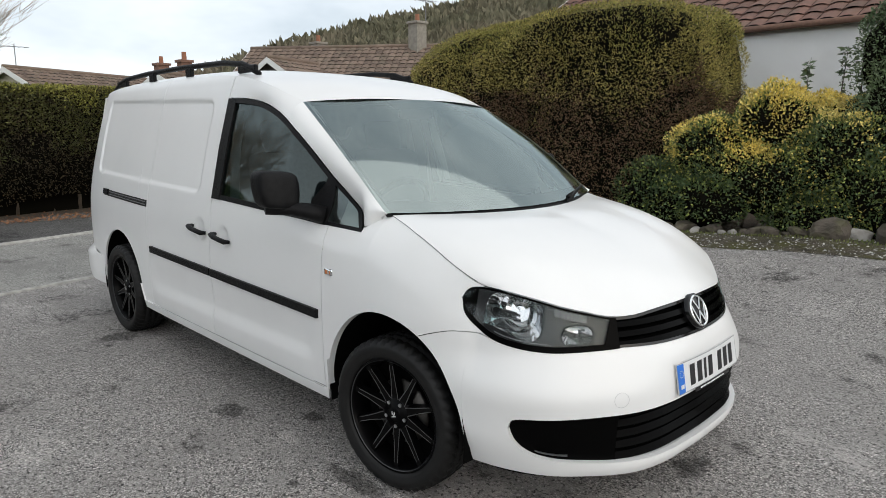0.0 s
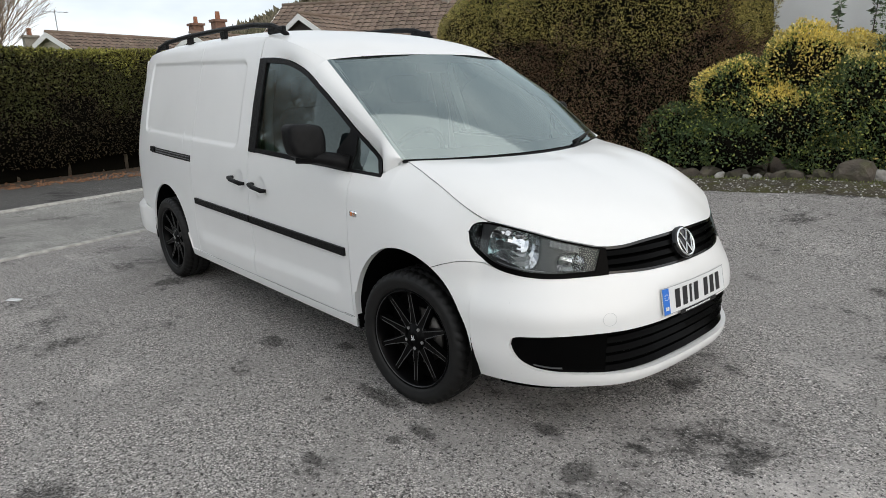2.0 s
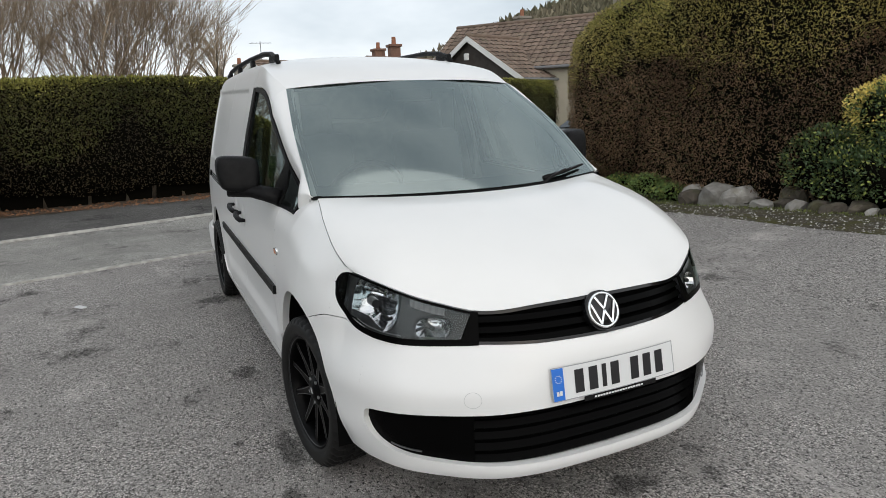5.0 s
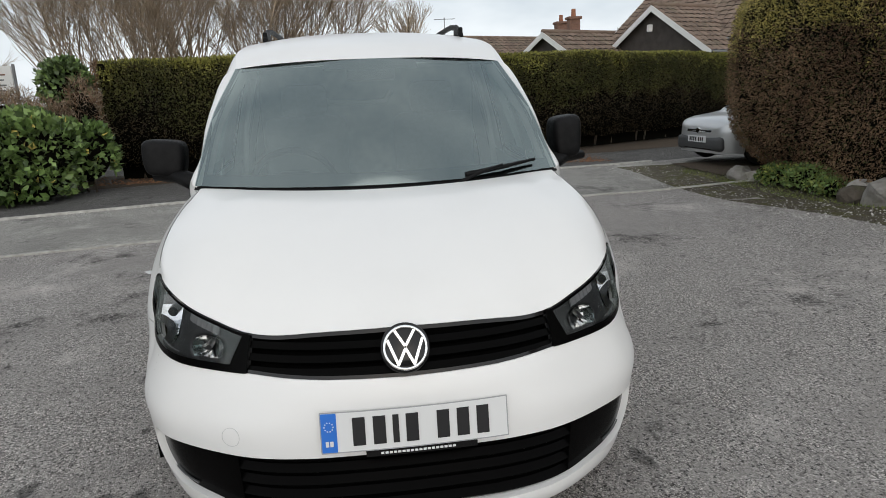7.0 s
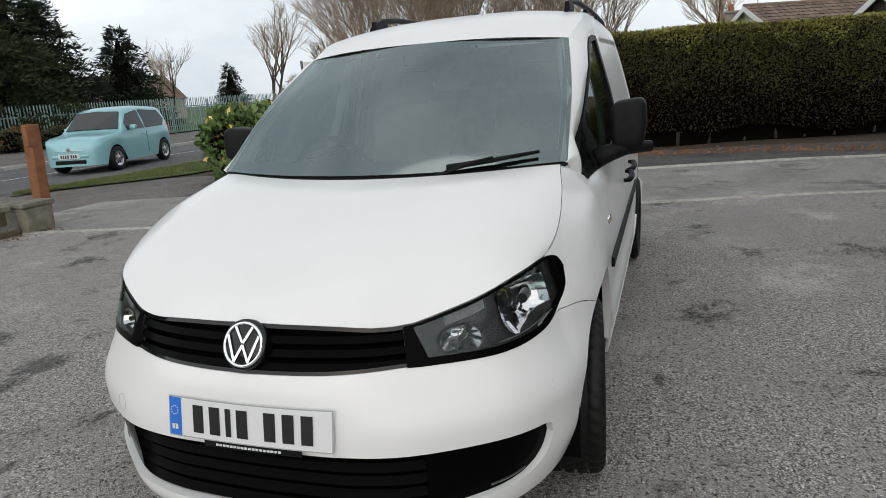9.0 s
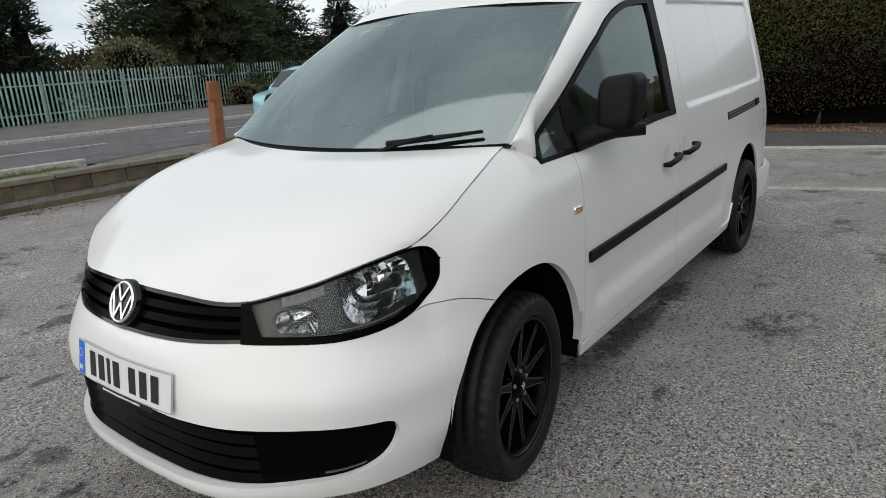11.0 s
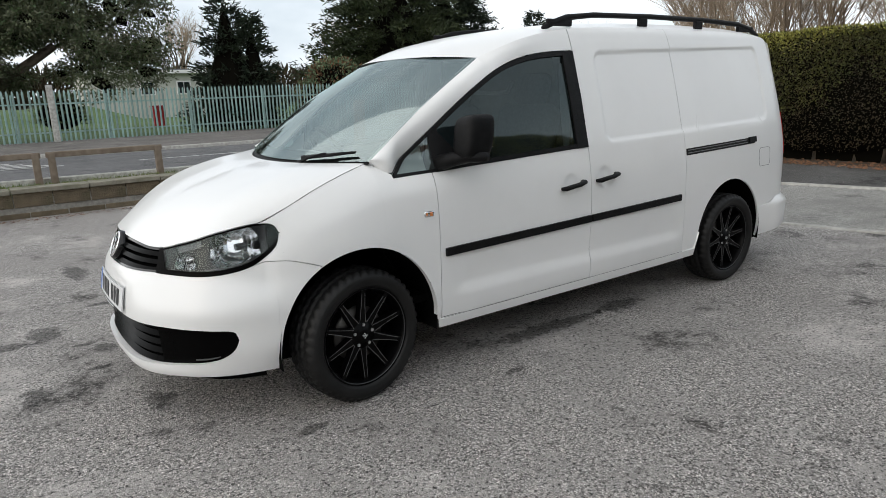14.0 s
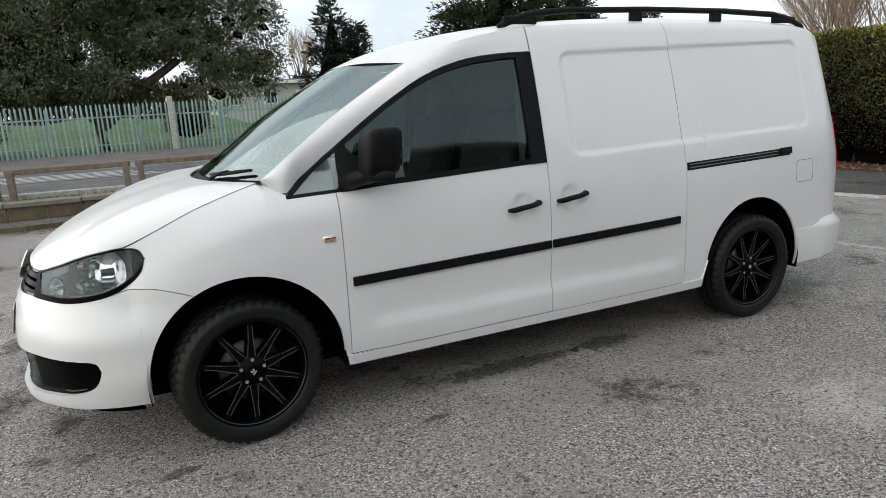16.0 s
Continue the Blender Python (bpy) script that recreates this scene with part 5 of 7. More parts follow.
def leaf_mesh(name, P, N, length, width, mat, seed, spread=0.7, fold=0.25, droop=0.0):
    """One folded leaf of two faces at every point."""
    r = rng(seed)
    n = len(P)
    P, N = np.asarray(P, float), np.asarray(N, float)
    d = N + spread * r.normal(size=(n, 3))
    d[:, 2] -= droop
    d /= np.linalg.norm(d, axis=1)[:, None] + 1e-9
    a = np.cross(d, r.normal(size=(n, 3)))
    a /= np.linalg.norm(a, axis=1)[:, None] + 1e-9
    up = np.cross(a, d)
    L = (length * r.uniform(0.6, 1.3, n))[:, None]
    W = (width * r.uniform(0.6, 1.3, n))[:, None]
    v0 = P
    v1 = P + d * L * 0.5 + a * W * 0.5 + up * W * fold
    v2 = P + d * L
    v3 = P + d * L * 0.5 - a * W * 0.5 + up * W * fold
    V = np.stack([v0, v1, v2, v3], 1).reshape(-1, 3)
    me = bpy.data.meshes.new(name)
    me.vertices.add(4 * n)
    me.vertices.foreach_set("co", V.ravel())
    me.loops.add(6 * n)
    base = np.arange(n)[:, None] * 4
    me.loops.foreach_set("vertex_index", (base + np.array([0, 1, 2, 0, 2, 3])).ravel().astype(np.int32))
    me.polygons.add(2 * n)
    me.polygons.foreach_set("loop_start", np.arange(0, 6 * n, 3, dtype=np.int32))
    me.update(calc_edges=True)
    me.materials.append(mat)
    return me


def leafmat(name, c1, c2, island=0.35, rough=0.55, spec=0.35, scale=1.2):
    return material(name, c1, rough, col2=c2, scale=scale, island=island, spec=spec)


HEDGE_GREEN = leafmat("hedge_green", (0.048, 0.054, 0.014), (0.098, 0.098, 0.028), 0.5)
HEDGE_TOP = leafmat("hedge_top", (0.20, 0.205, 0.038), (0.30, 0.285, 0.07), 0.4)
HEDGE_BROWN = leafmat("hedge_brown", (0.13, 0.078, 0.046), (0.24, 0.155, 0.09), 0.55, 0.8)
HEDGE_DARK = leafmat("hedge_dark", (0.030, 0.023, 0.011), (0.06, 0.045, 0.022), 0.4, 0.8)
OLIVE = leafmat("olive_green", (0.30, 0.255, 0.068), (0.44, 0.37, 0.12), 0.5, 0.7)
# near-black filling: the shade inside the foliage is put into its colour
SHADE_CORE = material("shade_core", (0.006, 0.0055, 0.004), 1.0, spec=0.02)
BARK = material("bark", (0.11, 0.085, 0.06), 0.9, col2=(0.06, 0.05, 0.038), scale=14, bump=0.6, bump_scale=40)
TWIG = material("twig", (0.25, 0.19, 0.135), 0.9, col2=(0.34, 0.265, 0.19), scale=2, island=0.25)
YELLOWLEAF = leafmat("yellow_leaf", (0.80, 0.62, 0.14), (0.70, 0.58, 0.20), 0.35, 0.45)
LIMELEAF = leafmat("lime_leaf", (0.34, 0.36, 0.09), (0.18, 0.23, 0.06), 0.45, 0.45)
GLOSSLEAF = leafmat("dark_gloss_leaf", (0.042, 0.075, 0.028), (0.09, 0.13, 0.052), 0.5, 0.4)
GREYLEAF = leafmat("grey_green_leaf", (0.10, 0.145, 0.075), (0.20, 0.255, 0.14), 0.5, 0.5)
BIGLEAF = leafmat("broad_leaf", (0.10, 0.17, 0.045), (0.18, 0.26, 0.085), 0.4, 0.4)
CONIFER = leafmat("conifer_needle", (0.009, 0.017, 0.009), (0.018, 0.029, 0.013), 0.4, 0.7)
CONIFER2 = leafmat("conifer_needle_olive", (0.020, 0.031, 0.011), (0.038, 0.05, 0.017), 0.4, 0.7)
OAKLEAF = leafmat("oak_leaf", (0.060, 0.070, 0.036), (0.13, 0.14, 0.08), 0.45, 0.5)


def lump(p, s):
    return noise.noise(Vector(p) * s)


def plant(name, label, category, group="", m=None):
    e = empty(name, m)
    return tagged(e, label, category, group)


# the long clipped hedge across the lane: its face line, from end to end
HEDGE_LINE = [(-10.45, -4.6), (-10.35, -2.5), (-10.75, 0.2), (-11.6, 2.8), (-12.6, 5.4), (-14.0, 8.2), (-15.4, 11.0)]


def hedge_row():
    """Clipped hedge: a leafy front face lifted on bare stems, a rounded top."""
    pts = [Vector((x, y, 0)) for x, y in HEDGE_LINE]
    cum = [0]
    for a, b in zip(pts, pts[1:]):
        cum.append(cum[-1] + (b - a).length)
    fx, fy = spline(list(zip(cum, [p.x for p in pts]))), spline(list(zip(cum, [p.y for p in pts])))
    total = cum[-1]

    def at(s, q, out=0.0):
        """q 0 to 1 up the face, 1 to 2 across the top."""
        x, y = fx(s), fy(s)
        e = 0.05
        t = Vector((fx(min(s + e, total)) - fx(max(s - e, 0)), fy(min(s + e, total)) - fy(max(s - e, 0)), 0)).normalized()
        n = Vector((t.y, -t.x, 0))
        top = 2.17 + 0.05 * lump((s, 0, 3), 0.8)
        low = 0.24 + 0.22 * lump((s, 5, 0), 0.6)
        if q <= 1:
            z = low + (top - low) * q
            bulge = 0.10 * math.sin(math.pi * min(1, q * 1.05)) + 0.13 * lump((s, z * 1.3, 1), 0.9) + 0.05 * lump((s, z, 7), 3.0) - 0.25 * step(0.35, 0.0, q)
            nor = (n + Vector((0, 0, 0.5 * (q - 0.4) + (1.2 * step(0.9, 1.0, q))))).normalized()
            p = Vector((x, y, z)) + n * (bulge + out - 0.12 * step(0.88, 1.0, q))
        else:
            k = q - 1
            p = Vector((x, y, top + 0.04 * math.sin(math.pi * k) + 0.035 * lump((s, k * 2, 9), 2.5))) - n * (k * 1.3 - out * 0) + Vector((0, 0, out))
            p += n * (-0.12)
            nor = Vector((0, 0, 1)) + n * 0.15
        return p, nor
    h = plant("hedge", "long clipped green hedge on bare stems beside the lane", "hedge")
    rows = []
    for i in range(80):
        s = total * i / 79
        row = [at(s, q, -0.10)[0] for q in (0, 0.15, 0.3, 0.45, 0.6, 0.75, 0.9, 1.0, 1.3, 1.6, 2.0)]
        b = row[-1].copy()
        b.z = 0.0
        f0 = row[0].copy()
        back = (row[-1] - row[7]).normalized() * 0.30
        # the core drops to the ground, its black standing in for shade underneath
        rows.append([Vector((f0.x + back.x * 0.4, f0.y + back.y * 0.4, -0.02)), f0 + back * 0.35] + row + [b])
    grid("core", rows, SHADE_CORE, h)
    r = rng(11)
    sets = {}
    for _ in range(125000):
        along = r.uniform(0, total)
        # the lit top and the shaded lower face are put into the leaf colours
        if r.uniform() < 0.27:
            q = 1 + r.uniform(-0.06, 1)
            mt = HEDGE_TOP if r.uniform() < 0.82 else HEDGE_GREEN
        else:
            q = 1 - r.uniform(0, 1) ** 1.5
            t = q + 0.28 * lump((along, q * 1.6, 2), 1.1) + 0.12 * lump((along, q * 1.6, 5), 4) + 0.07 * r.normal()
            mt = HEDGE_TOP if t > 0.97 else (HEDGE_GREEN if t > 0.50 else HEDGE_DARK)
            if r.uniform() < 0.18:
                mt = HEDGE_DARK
            # leaves thinned low in the face, so the black core reads as shade
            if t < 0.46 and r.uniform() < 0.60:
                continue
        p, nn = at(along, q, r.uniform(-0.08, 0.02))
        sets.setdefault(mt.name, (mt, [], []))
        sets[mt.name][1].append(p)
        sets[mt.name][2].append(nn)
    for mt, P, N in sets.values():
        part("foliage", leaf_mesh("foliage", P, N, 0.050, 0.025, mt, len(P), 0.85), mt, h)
    # the near end, turned towards the shrubs
    P, N = [], []
    for _ in range(9000):
        p = Vector((-10.4 - r.uniform(0, 1.5), -4.62 - 0.08 * r.uniform(), r.uniform(0.35, 2.2)))
        P.append(p)
        N.append(Vector((0.2, -1, 0.1)))
    part("foliage", leaf_mesh("foliage", P, N, 0.055, 0.026, HEDGE_BROWN, 3, 0.9), HEDGE_BROWN, h)
    part("core", box(-11.2, -4.55, 1.2, 1.5, 0.1, 1.9), SHADE_CORE, h)
    for k in range(26):
        s = total * (k + 0.5 + 0.3 * r.uniform(-1, 1)) / 26
        p, _ = at(s, 0.0, -0.25)
        vs, fs = tube([(p.x, p.y, 0), (p.x + 0.04 * r.normal(), p.y + 0.04 * r.normal(), 0.4), (p.x + 0.08 * r.normal(), p.y + 0.1 * r.normal(), 0.95)], [0.05, 0.04, 0.035], 7)
        part("stem", mesh_of("stem", vs, fs, BARK), BARK, h)
    return h


HEDGE = hedge_row()


def dome_hedge():
    """The great rounded conifer hedge over the bed."""
    h = plant("dome_hedge", "huge rounded conifer hedge, brown below and olive above", "hedge")
    cx, cy, cz = -5.1, 7.35, 1.55
    ax, ay, az = 2.76, 1.75, 1.72

    def surf(u, v, out=0.0):
        # a boxy ellipsoid
        c = Vector((math.cos(v) * math.cos(u), math.cos(v) * math.sin(u), math.sin(v)))
        pw = 3.0 + 6.0 * step(-0.1, 0.5, c.x)
        k = ((abs(c.x) ** 5 + abs(c.y) ** 5) ** (pw / 5) + abs(c.z) ** pw) ** (1 / pw)
        c = c / k
        b = 1 + 0.035 * lump(c, 2.2) + 0.02 * lump(c, 6)
        zz = cz + az * c.z * b
        lean = 0.10 * (zz - 1.5)
        p = Vector((cx + ax * c.x * b * (1 - 0.06 * max(0, -c.z)) + lean * 0.2, cy + ay * c.y * b, zz))
        n = Vector((c.x / ax, c.y / ay, c.z / az)).normalized()
        return p + n * out, n
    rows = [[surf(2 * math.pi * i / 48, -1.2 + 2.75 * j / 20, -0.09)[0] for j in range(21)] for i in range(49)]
    grid("core", rows, SHADE_CORE, h)
    r = rng(21)
    sets = {"b": ([], []), "o": ([], []), "g": ([], []), "y": ([], [])}
    while sum(len(s[0]) for s in sets.values()) < 175000:
        u, v = r.uniform(0, 2 * math.pi), math.asin(r.uniform(-0.85, 1))
        p, n = surf(u, v, r.uniform(-0.09, 0.03))
        if n.y > 0.6:
            continue
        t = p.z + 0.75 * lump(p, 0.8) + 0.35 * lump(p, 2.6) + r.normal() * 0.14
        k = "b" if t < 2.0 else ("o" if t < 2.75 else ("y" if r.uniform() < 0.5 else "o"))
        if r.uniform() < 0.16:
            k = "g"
        # hollows between the sprays, where the core's painted shade shows
        if lump(p, 3.4) + 0.5 * lump(p, 8) > 0.34 and r.uniform() < 0.6:
            continue
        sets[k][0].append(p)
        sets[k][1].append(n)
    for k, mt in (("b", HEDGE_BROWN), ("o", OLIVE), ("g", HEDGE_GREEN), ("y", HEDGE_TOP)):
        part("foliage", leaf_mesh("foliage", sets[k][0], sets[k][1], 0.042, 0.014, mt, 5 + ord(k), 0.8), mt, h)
    for k in range(90):
        u, v = r.uniform(math.pi, 2 * math.pi), r.uniform(-0.2, 1.2)
        p, n = surf(u, v, -0.02)
        q = p + (n + Vector(r.normal(size=3)) * 0.5 + Vector((0, 0, 0.5))).normalized() * r.uniform(0.06, 0.16)
        vs, fs = tube([p, q], [0.006, 0.002], 4)
        part("twig", mesh_of("twig", vs, fs, TWIG), TWIG, h)
    part("trunk", bm_cyl(bmesh.new(), (cx, cy, 0), (cx, cy, 1.0), 0.22, 0.18, 10), BARK, h)
    return h


dome_hedge()


def bush(name, label, blobs, kinds, n, length, width, seed, core=True, spread=0.8, category="shrub"):
    """A shrub of overlapping leafy clumps with stems."""
    h = plant(name, label, category)
    r = rng(seed)
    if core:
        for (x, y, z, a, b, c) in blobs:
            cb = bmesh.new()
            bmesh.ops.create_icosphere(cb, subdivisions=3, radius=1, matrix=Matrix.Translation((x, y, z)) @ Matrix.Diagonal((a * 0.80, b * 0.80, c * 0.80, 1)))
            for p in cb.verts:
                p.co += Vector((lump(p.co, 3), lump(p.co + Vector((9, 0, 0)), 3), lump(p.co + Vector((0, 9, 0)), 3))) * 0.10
            part("core", cb, SHADE_CORE, h)
    vol = np.array([b[3] * b[4] + b[4] * b[5] + b[3] * b[5] for b in blobs])
    pick = r.choice(len(blobs), n, p=vol / vol.sum())
    got = {}
    for i in pick:
        x, y, z, a, b, c = blobs[i]
        d = r.normal(size=3)
        d /= np.linalg.norm(d)
        if d[2] < -0.55:
            d[2] = -d[2]
        k = 1 + 0.28 * lump((x + d[0] * a * 2, y + d[1] * b * 2, z + d[2] * c * 2), 1.8) + r.uniform(-0.18, 0.06)
        p = np.array((x + d[0] * a * k, y + d[1] * b * k, z + d[2] * c * k))
        if p[2] < gz(p[0], p[1]) + 0.03:
            continue
        mt = kinds(p, r)
        got.setdefault(mt.name, (mt, [], []))
        got[mt.name][1].append(p)
        got[mt.name][2].append(d + np.array((0, 0, 0.35)))
    for k, (mt, P, N) in got.items():
        part("foliage", leaf_mesh("foliage", P, N, length, width, mt, seed + len(P), spread, 0.2), mt, h)
    for (x, y, z, a, b, c) in blobs:
        for _ in range(3):
            vs, fs = tube([(x + 0.3 * a * r.normal(), y + 0.3 * b * r.normal(), gz(x, y)), (x + 0.3 * a * r.normal(), y + 0.2 * b * r.normal(), z)], [0.018, 0.008], 5)
            part("stem", mesh_of("stem", vs, fs, BARK), BARK, h)
    return h


def yellow_kinds(p, r):
    t = 0.75 * lump(p, 1.4) + 0.6 * lump(p, 4.5) + 1.1 * (p[2] - 1.42) + r.normal() * 0.20
    if t > 0.08 or (t > -0.9 and r.uniform() < 0.08):
        return YELLOWLEAF
    return LIMELEAF if t > -0.08 or r.uniform() < 0.26 else GLOSSLEAF


bush("yellow_shrub", "variegated yellow and green evergreen shrub in the bed", [(-1.75, 6.15, 1.15, 0.62, 0.5, 0.52), (-1.05, 6.3, 1.45, 0.62, 0.5, 0.55), (-1.15, 6.0, 0.85, 0.8, 0.45, 0.5), (-0.35, 6.15, 1.05, 0.6, 0.5, 0.6), (-0.45, 6.5, 1.45, 0.5, 0.4, 0.45), (0.05, 6.0, 0.75, 0.5, 0.4, 0.45), (-0.4, 5.95, 0.42, 0.7, 0.35, 0.34), (0.5, 6.0, 0.45, 0.6, 0.35, 0.36)], yellow_kinds, 62000, 0.040, 0.023, 31)
bush("low_shrub", "low dark evergreen shrub with pale leaf edges", [(-2.55, 6.0, 0.62, 0.52, 0.4, 0.42), (-2.1, 5.85, 0.50, 0.45, 0.35, 0.36), (-1.6, 5.75, 0.55, 0.5, 0.3, 0.38)], lambda p, r: GLOSSLEAF if r.uniform() < 0.80 else LIMELEAF, 9000, 0.046, 0.026, 32)
bush("tall_shrub", "tall grey-green shrub with loose upright shoots", [(0.25, 6.35, 1.3, 0.62, 0.5, 0.95), (0.05, 6.6, 2.3, 0.42, 0.42, 0.6), (0.65, 6.6, 2.7, 0.7, 0.5, 0.9), (1.3, 6.4, 1.6, 0.8, 0.5, 1.2), (0.35, 6.7, 3.15, 0.45, 0.4, 0.5), (2.2, 6.6, 2.2, 0.8, 0.5, 1.4)], lambda p, r: GREYLEAF if r.uniform() < 0.55 else GLOSSLEAF, 56000, 0.042, 0.020, 33, spread=1.0)
for k, (x, y, h) in enumerate(((-0.35, 6.75, 2.65), (-0.55, 6.7, 2.45), (-0.95, 6.7, 2.35), (-0.2, 6.6, 2.8))):
    e = plant("shoot", "upright leafy shoot of the tall shrub", "shrub", "upright shoots")
    vs, fs = tube([(x, y, 1.3), (x + 0.03, y, h * 0.8), (x + 0.05, y + 0.02, h)], [0.010, 0.007, 0.003], 5)
    part("stem", mesh_of("stem", vs, fs, BARK), BARK, e)
    r = rng(60 + k)
    P = [np.array((x + 0.03, y, 1.4 + (h - 1.4) * r.uniform())) for _ in range(110)]
    part("foliage", leaf_mesh("foliage", P, [r.normal(size=3) * np.array((1, 1, 0.4)) for _ in P], 0.085, 0.035, GREYLEAF, 70 + k, 0.6), GREYLEAF, e)
bush("ground_ivy", "bright green creeping plant over the rockery", [(-6.0, 5.95, 0.10, 0.55, 0.35, 0.16), (-5.3, 5.95, 0.12, 0.6, 0.35, 0.18), (-4.75, 5.85, 0.10, 0.4, 0.3, 0.14)], lambda p, r: LIMELEAF if r.uniform() < 0.3 else BIGLEAF, 6000, 0.042, 0.036, 34)


def lobed_kinds(p, r):
    return YELLOWLEAF if r.uniform() < 0.018 else (BIGLEAF if r.uniform() < 0.75 else GLOSSLEAF)


bush("broadleaf_shrub", "broad-leaved green shrub with a few yellow leaves", [(-8.7, -5.05, 0.75, 0.65, 0.6, 0.55), (-9.25, -4.6, 0.62, 0.5, 0.5, 0.5), (-8.3, -5.7, 0.7, 0.7, 0.6, 0.6), (-9.0, -5.4, 0.95, 0.6, 0.6, 0.45), (-8.2, -6.5, 0.7, 0.7, 0.6, 0.6), (-8.5, -5.2, 0.25, 0.75, 0.7, 0.3), (-8.1, -6.1, 0.25, 0.8, 0.7, 0.3)], lobed_kinds, 7600, 0.125, 0.10, 35, spread=0.7)
bush("ivy_stump", "ivy-covered stump beside the hedge", [(-10.5, -5.2, 1.75, 0.42, 0.42, 0.52), (-10.6, -5.2, 1.15, 0.35, 0.35, 0.5)], lambda p, r: GLOSSLEAF if r.uniform() < 0.6 else BIGLEAF, 2600, 0.10, 0.085, 36)
bush("dead_shrub", "brown dead undergrowth beside the hedge", [(-9.9, -5.3, 0.8, 0.5, 0.5, 0.7), (-10.4, -6.3, 0.9, 0.8, 0.7, 0.8), (-10.2, -4.85, 1.0, 0.35, 0.3, 0.8)], lambda p, r: HEDGE_BROWN if r.uniform() < 0.45 else TWIG, 9000, 0.16, 0.012, 37, spread=1.2)


def bare_tree(name, label, x, y, height, spread, seed, stems=1, twigs=4, mat=None, group=""):
    """A leafless tree: forking limbs down to fine twigs."""
    h = plant(name, label, "tree", group)
    rnd = random.Random(seed)
    limbs = [[], []]
    fine = [[], []]

    def tubes(store, pts, rad, seg):
        vs, fs = tube(pts, rad, seg)
        k = len(store[0])
        store[0].extend(vs)
        store[1].extend(tuple(i + k for i in f) for f in fs)

    def grow(p, d, length, rad, level):
        bend = Vector((rnd.uniform(-1, 1), rnd.uniform(-1, 1), rnd.uniform(-0.2, 0.6))) * 0.18
        mid = p + d * length * 0.5 + bend * length * 0.3
        end = p + (d + bend).normalized() * length
        tubes(limbs if level < 2 else fine, [p, mid, end], [max(rad, 0.0035), max(rad * 0.8, 0.003), max(rad * 0.55, 0.0025)], 6 if level < 2 else 3)
        if level >= twigs:
            return
        n = rnd.choice((3, 4, 5)) if level else 6
        for _ in range(n):
            t = rnd.uniform(0.45, 1.0)
            q = p.lerp(end, t)
            nd = (d + Vector((rnd.uniform(-1, 1), rnd.uniform(-1, 1), rnd.uniform(-0.25, 0.75))) * spread).normalized()
            grow(q, nd, length * rnd.uniform(0.5, 0.78), rad * 0.5, level + 1)
    for k in range(stems):
        a = rnd.uniform(0, 6.28)
        o = Vector((math.cos(a), math.sin(a), 0)) * (0.25 * (stems > 1))
        grow(Vector((x, y, 0)) + o * 2, (Vector((0, 0, 1)) + o * 1.2).normalized(), height * 0.42, height * (0.014 if stems < 3 else 0.0055), 0)
    part("trunk", mesh_of("trunk", limbs[0], limbs[1], BARK if stems < 3 else TWIG), BARK, h)
    part("crown", mesh_of("crown", fine[0], fine[1], mat or TWIG, False), mat or TWIG, h)
    return h


for k, (x, y, hh) in enumerate(((-14.2, -5.6, 6.2), (-14.6, -3.9, 6.6), (-14.3, -2.4, 6.2), (-15.2, -1.2, 5.6), (-13.8, -4.7, 5.4))):
    bare_tree("bare_tree", "leafless many-stemmed tree behind the hedge", x, y, hh, 0.6, 100 + k, 7, 4, None, "bare trees behind the hedge")
for k, (x, y, hh) in enumerate(((-62, -40, 13), (-70, -38, 12), (-30, -62, 11), (-14, -60, 10), (-9, -64, 10), (-52, -46, 9), (-42, 5, 9))):
    bare_tree("bare_tree", "leafless winter tree in the distance", x, y, hh, 0.6, 130 + k, 2, 4, None, "distant bare trees")


def conifer(x, y, height, radius, seed, mat, label, tips=1, full=0.8):
    """A dense conifer: drooping boughs of needle sprays round a tapered trunk."""
    h = plant("conifer", label, "tree", "conifers by the fence")
    r = rng(seed)
    part("trunk", bm_cyl(bmesh.new(), (x, y, 0), (x, y, height * 0.9), height * 0.03, 0.03, 8), BARK, h)
    P, N = [], []
    heads = [(x, y, height, radius)] + [(x + radius * 0.45 * (-1) ** k, y + 0.3 * k, height * (0.9 - 0.07 * k), radius * 0.7) for k in range(1, tips)]
    for hx, hy, hh, hr in heads:
        nb = int(130 * hh * hr / 8)
        for _ in range(nb):
            t = r.uniform(0, 1) ** 1.25
            z = 0.25 + (hh - 0.25) * t
            reach = hr * (1 - t) ** full * r.uniform(0.62, 1.14) + 0.12
            a = r.uniform(0, 6.283)
            m = int((10 + 34 * reach / max(hr, 0.1)) * (2.2 if full < 0.7 else 1))
            for _ in range(m):
                q = r.uniform(0.25, 1) ** 0.7
                rad = reach * q
                P.append((hx + math.cos(a) * rad + r.normal() * 0.10, hy + math.sin(a) * rad + r.normal() * 0.10, z + 0.10 * rad - 0.16 * rad * q + r.normal() * 0.08))
                N.append((math.cos(a + r.normal() * 0.5), math.sin(a + r.normal() * 0.5), 0.25 + r.normal() * 0.3))
    cone = bmesh.new()
    for hx, hy, hh, hr in heads:
        bm_cyl(cone, (hx, hy, 0.2), (hx, hy, hh * (0.80 if full < 0.7 else 0.90)), hr * 0.60, 0.02, 14)
    part("core", cone, SHADE_CORE, h)
    part("crown", leaf_mesh("crown", P, N, 0.30, 0.075, mat, seed, 0.35), mat, h)
    return h


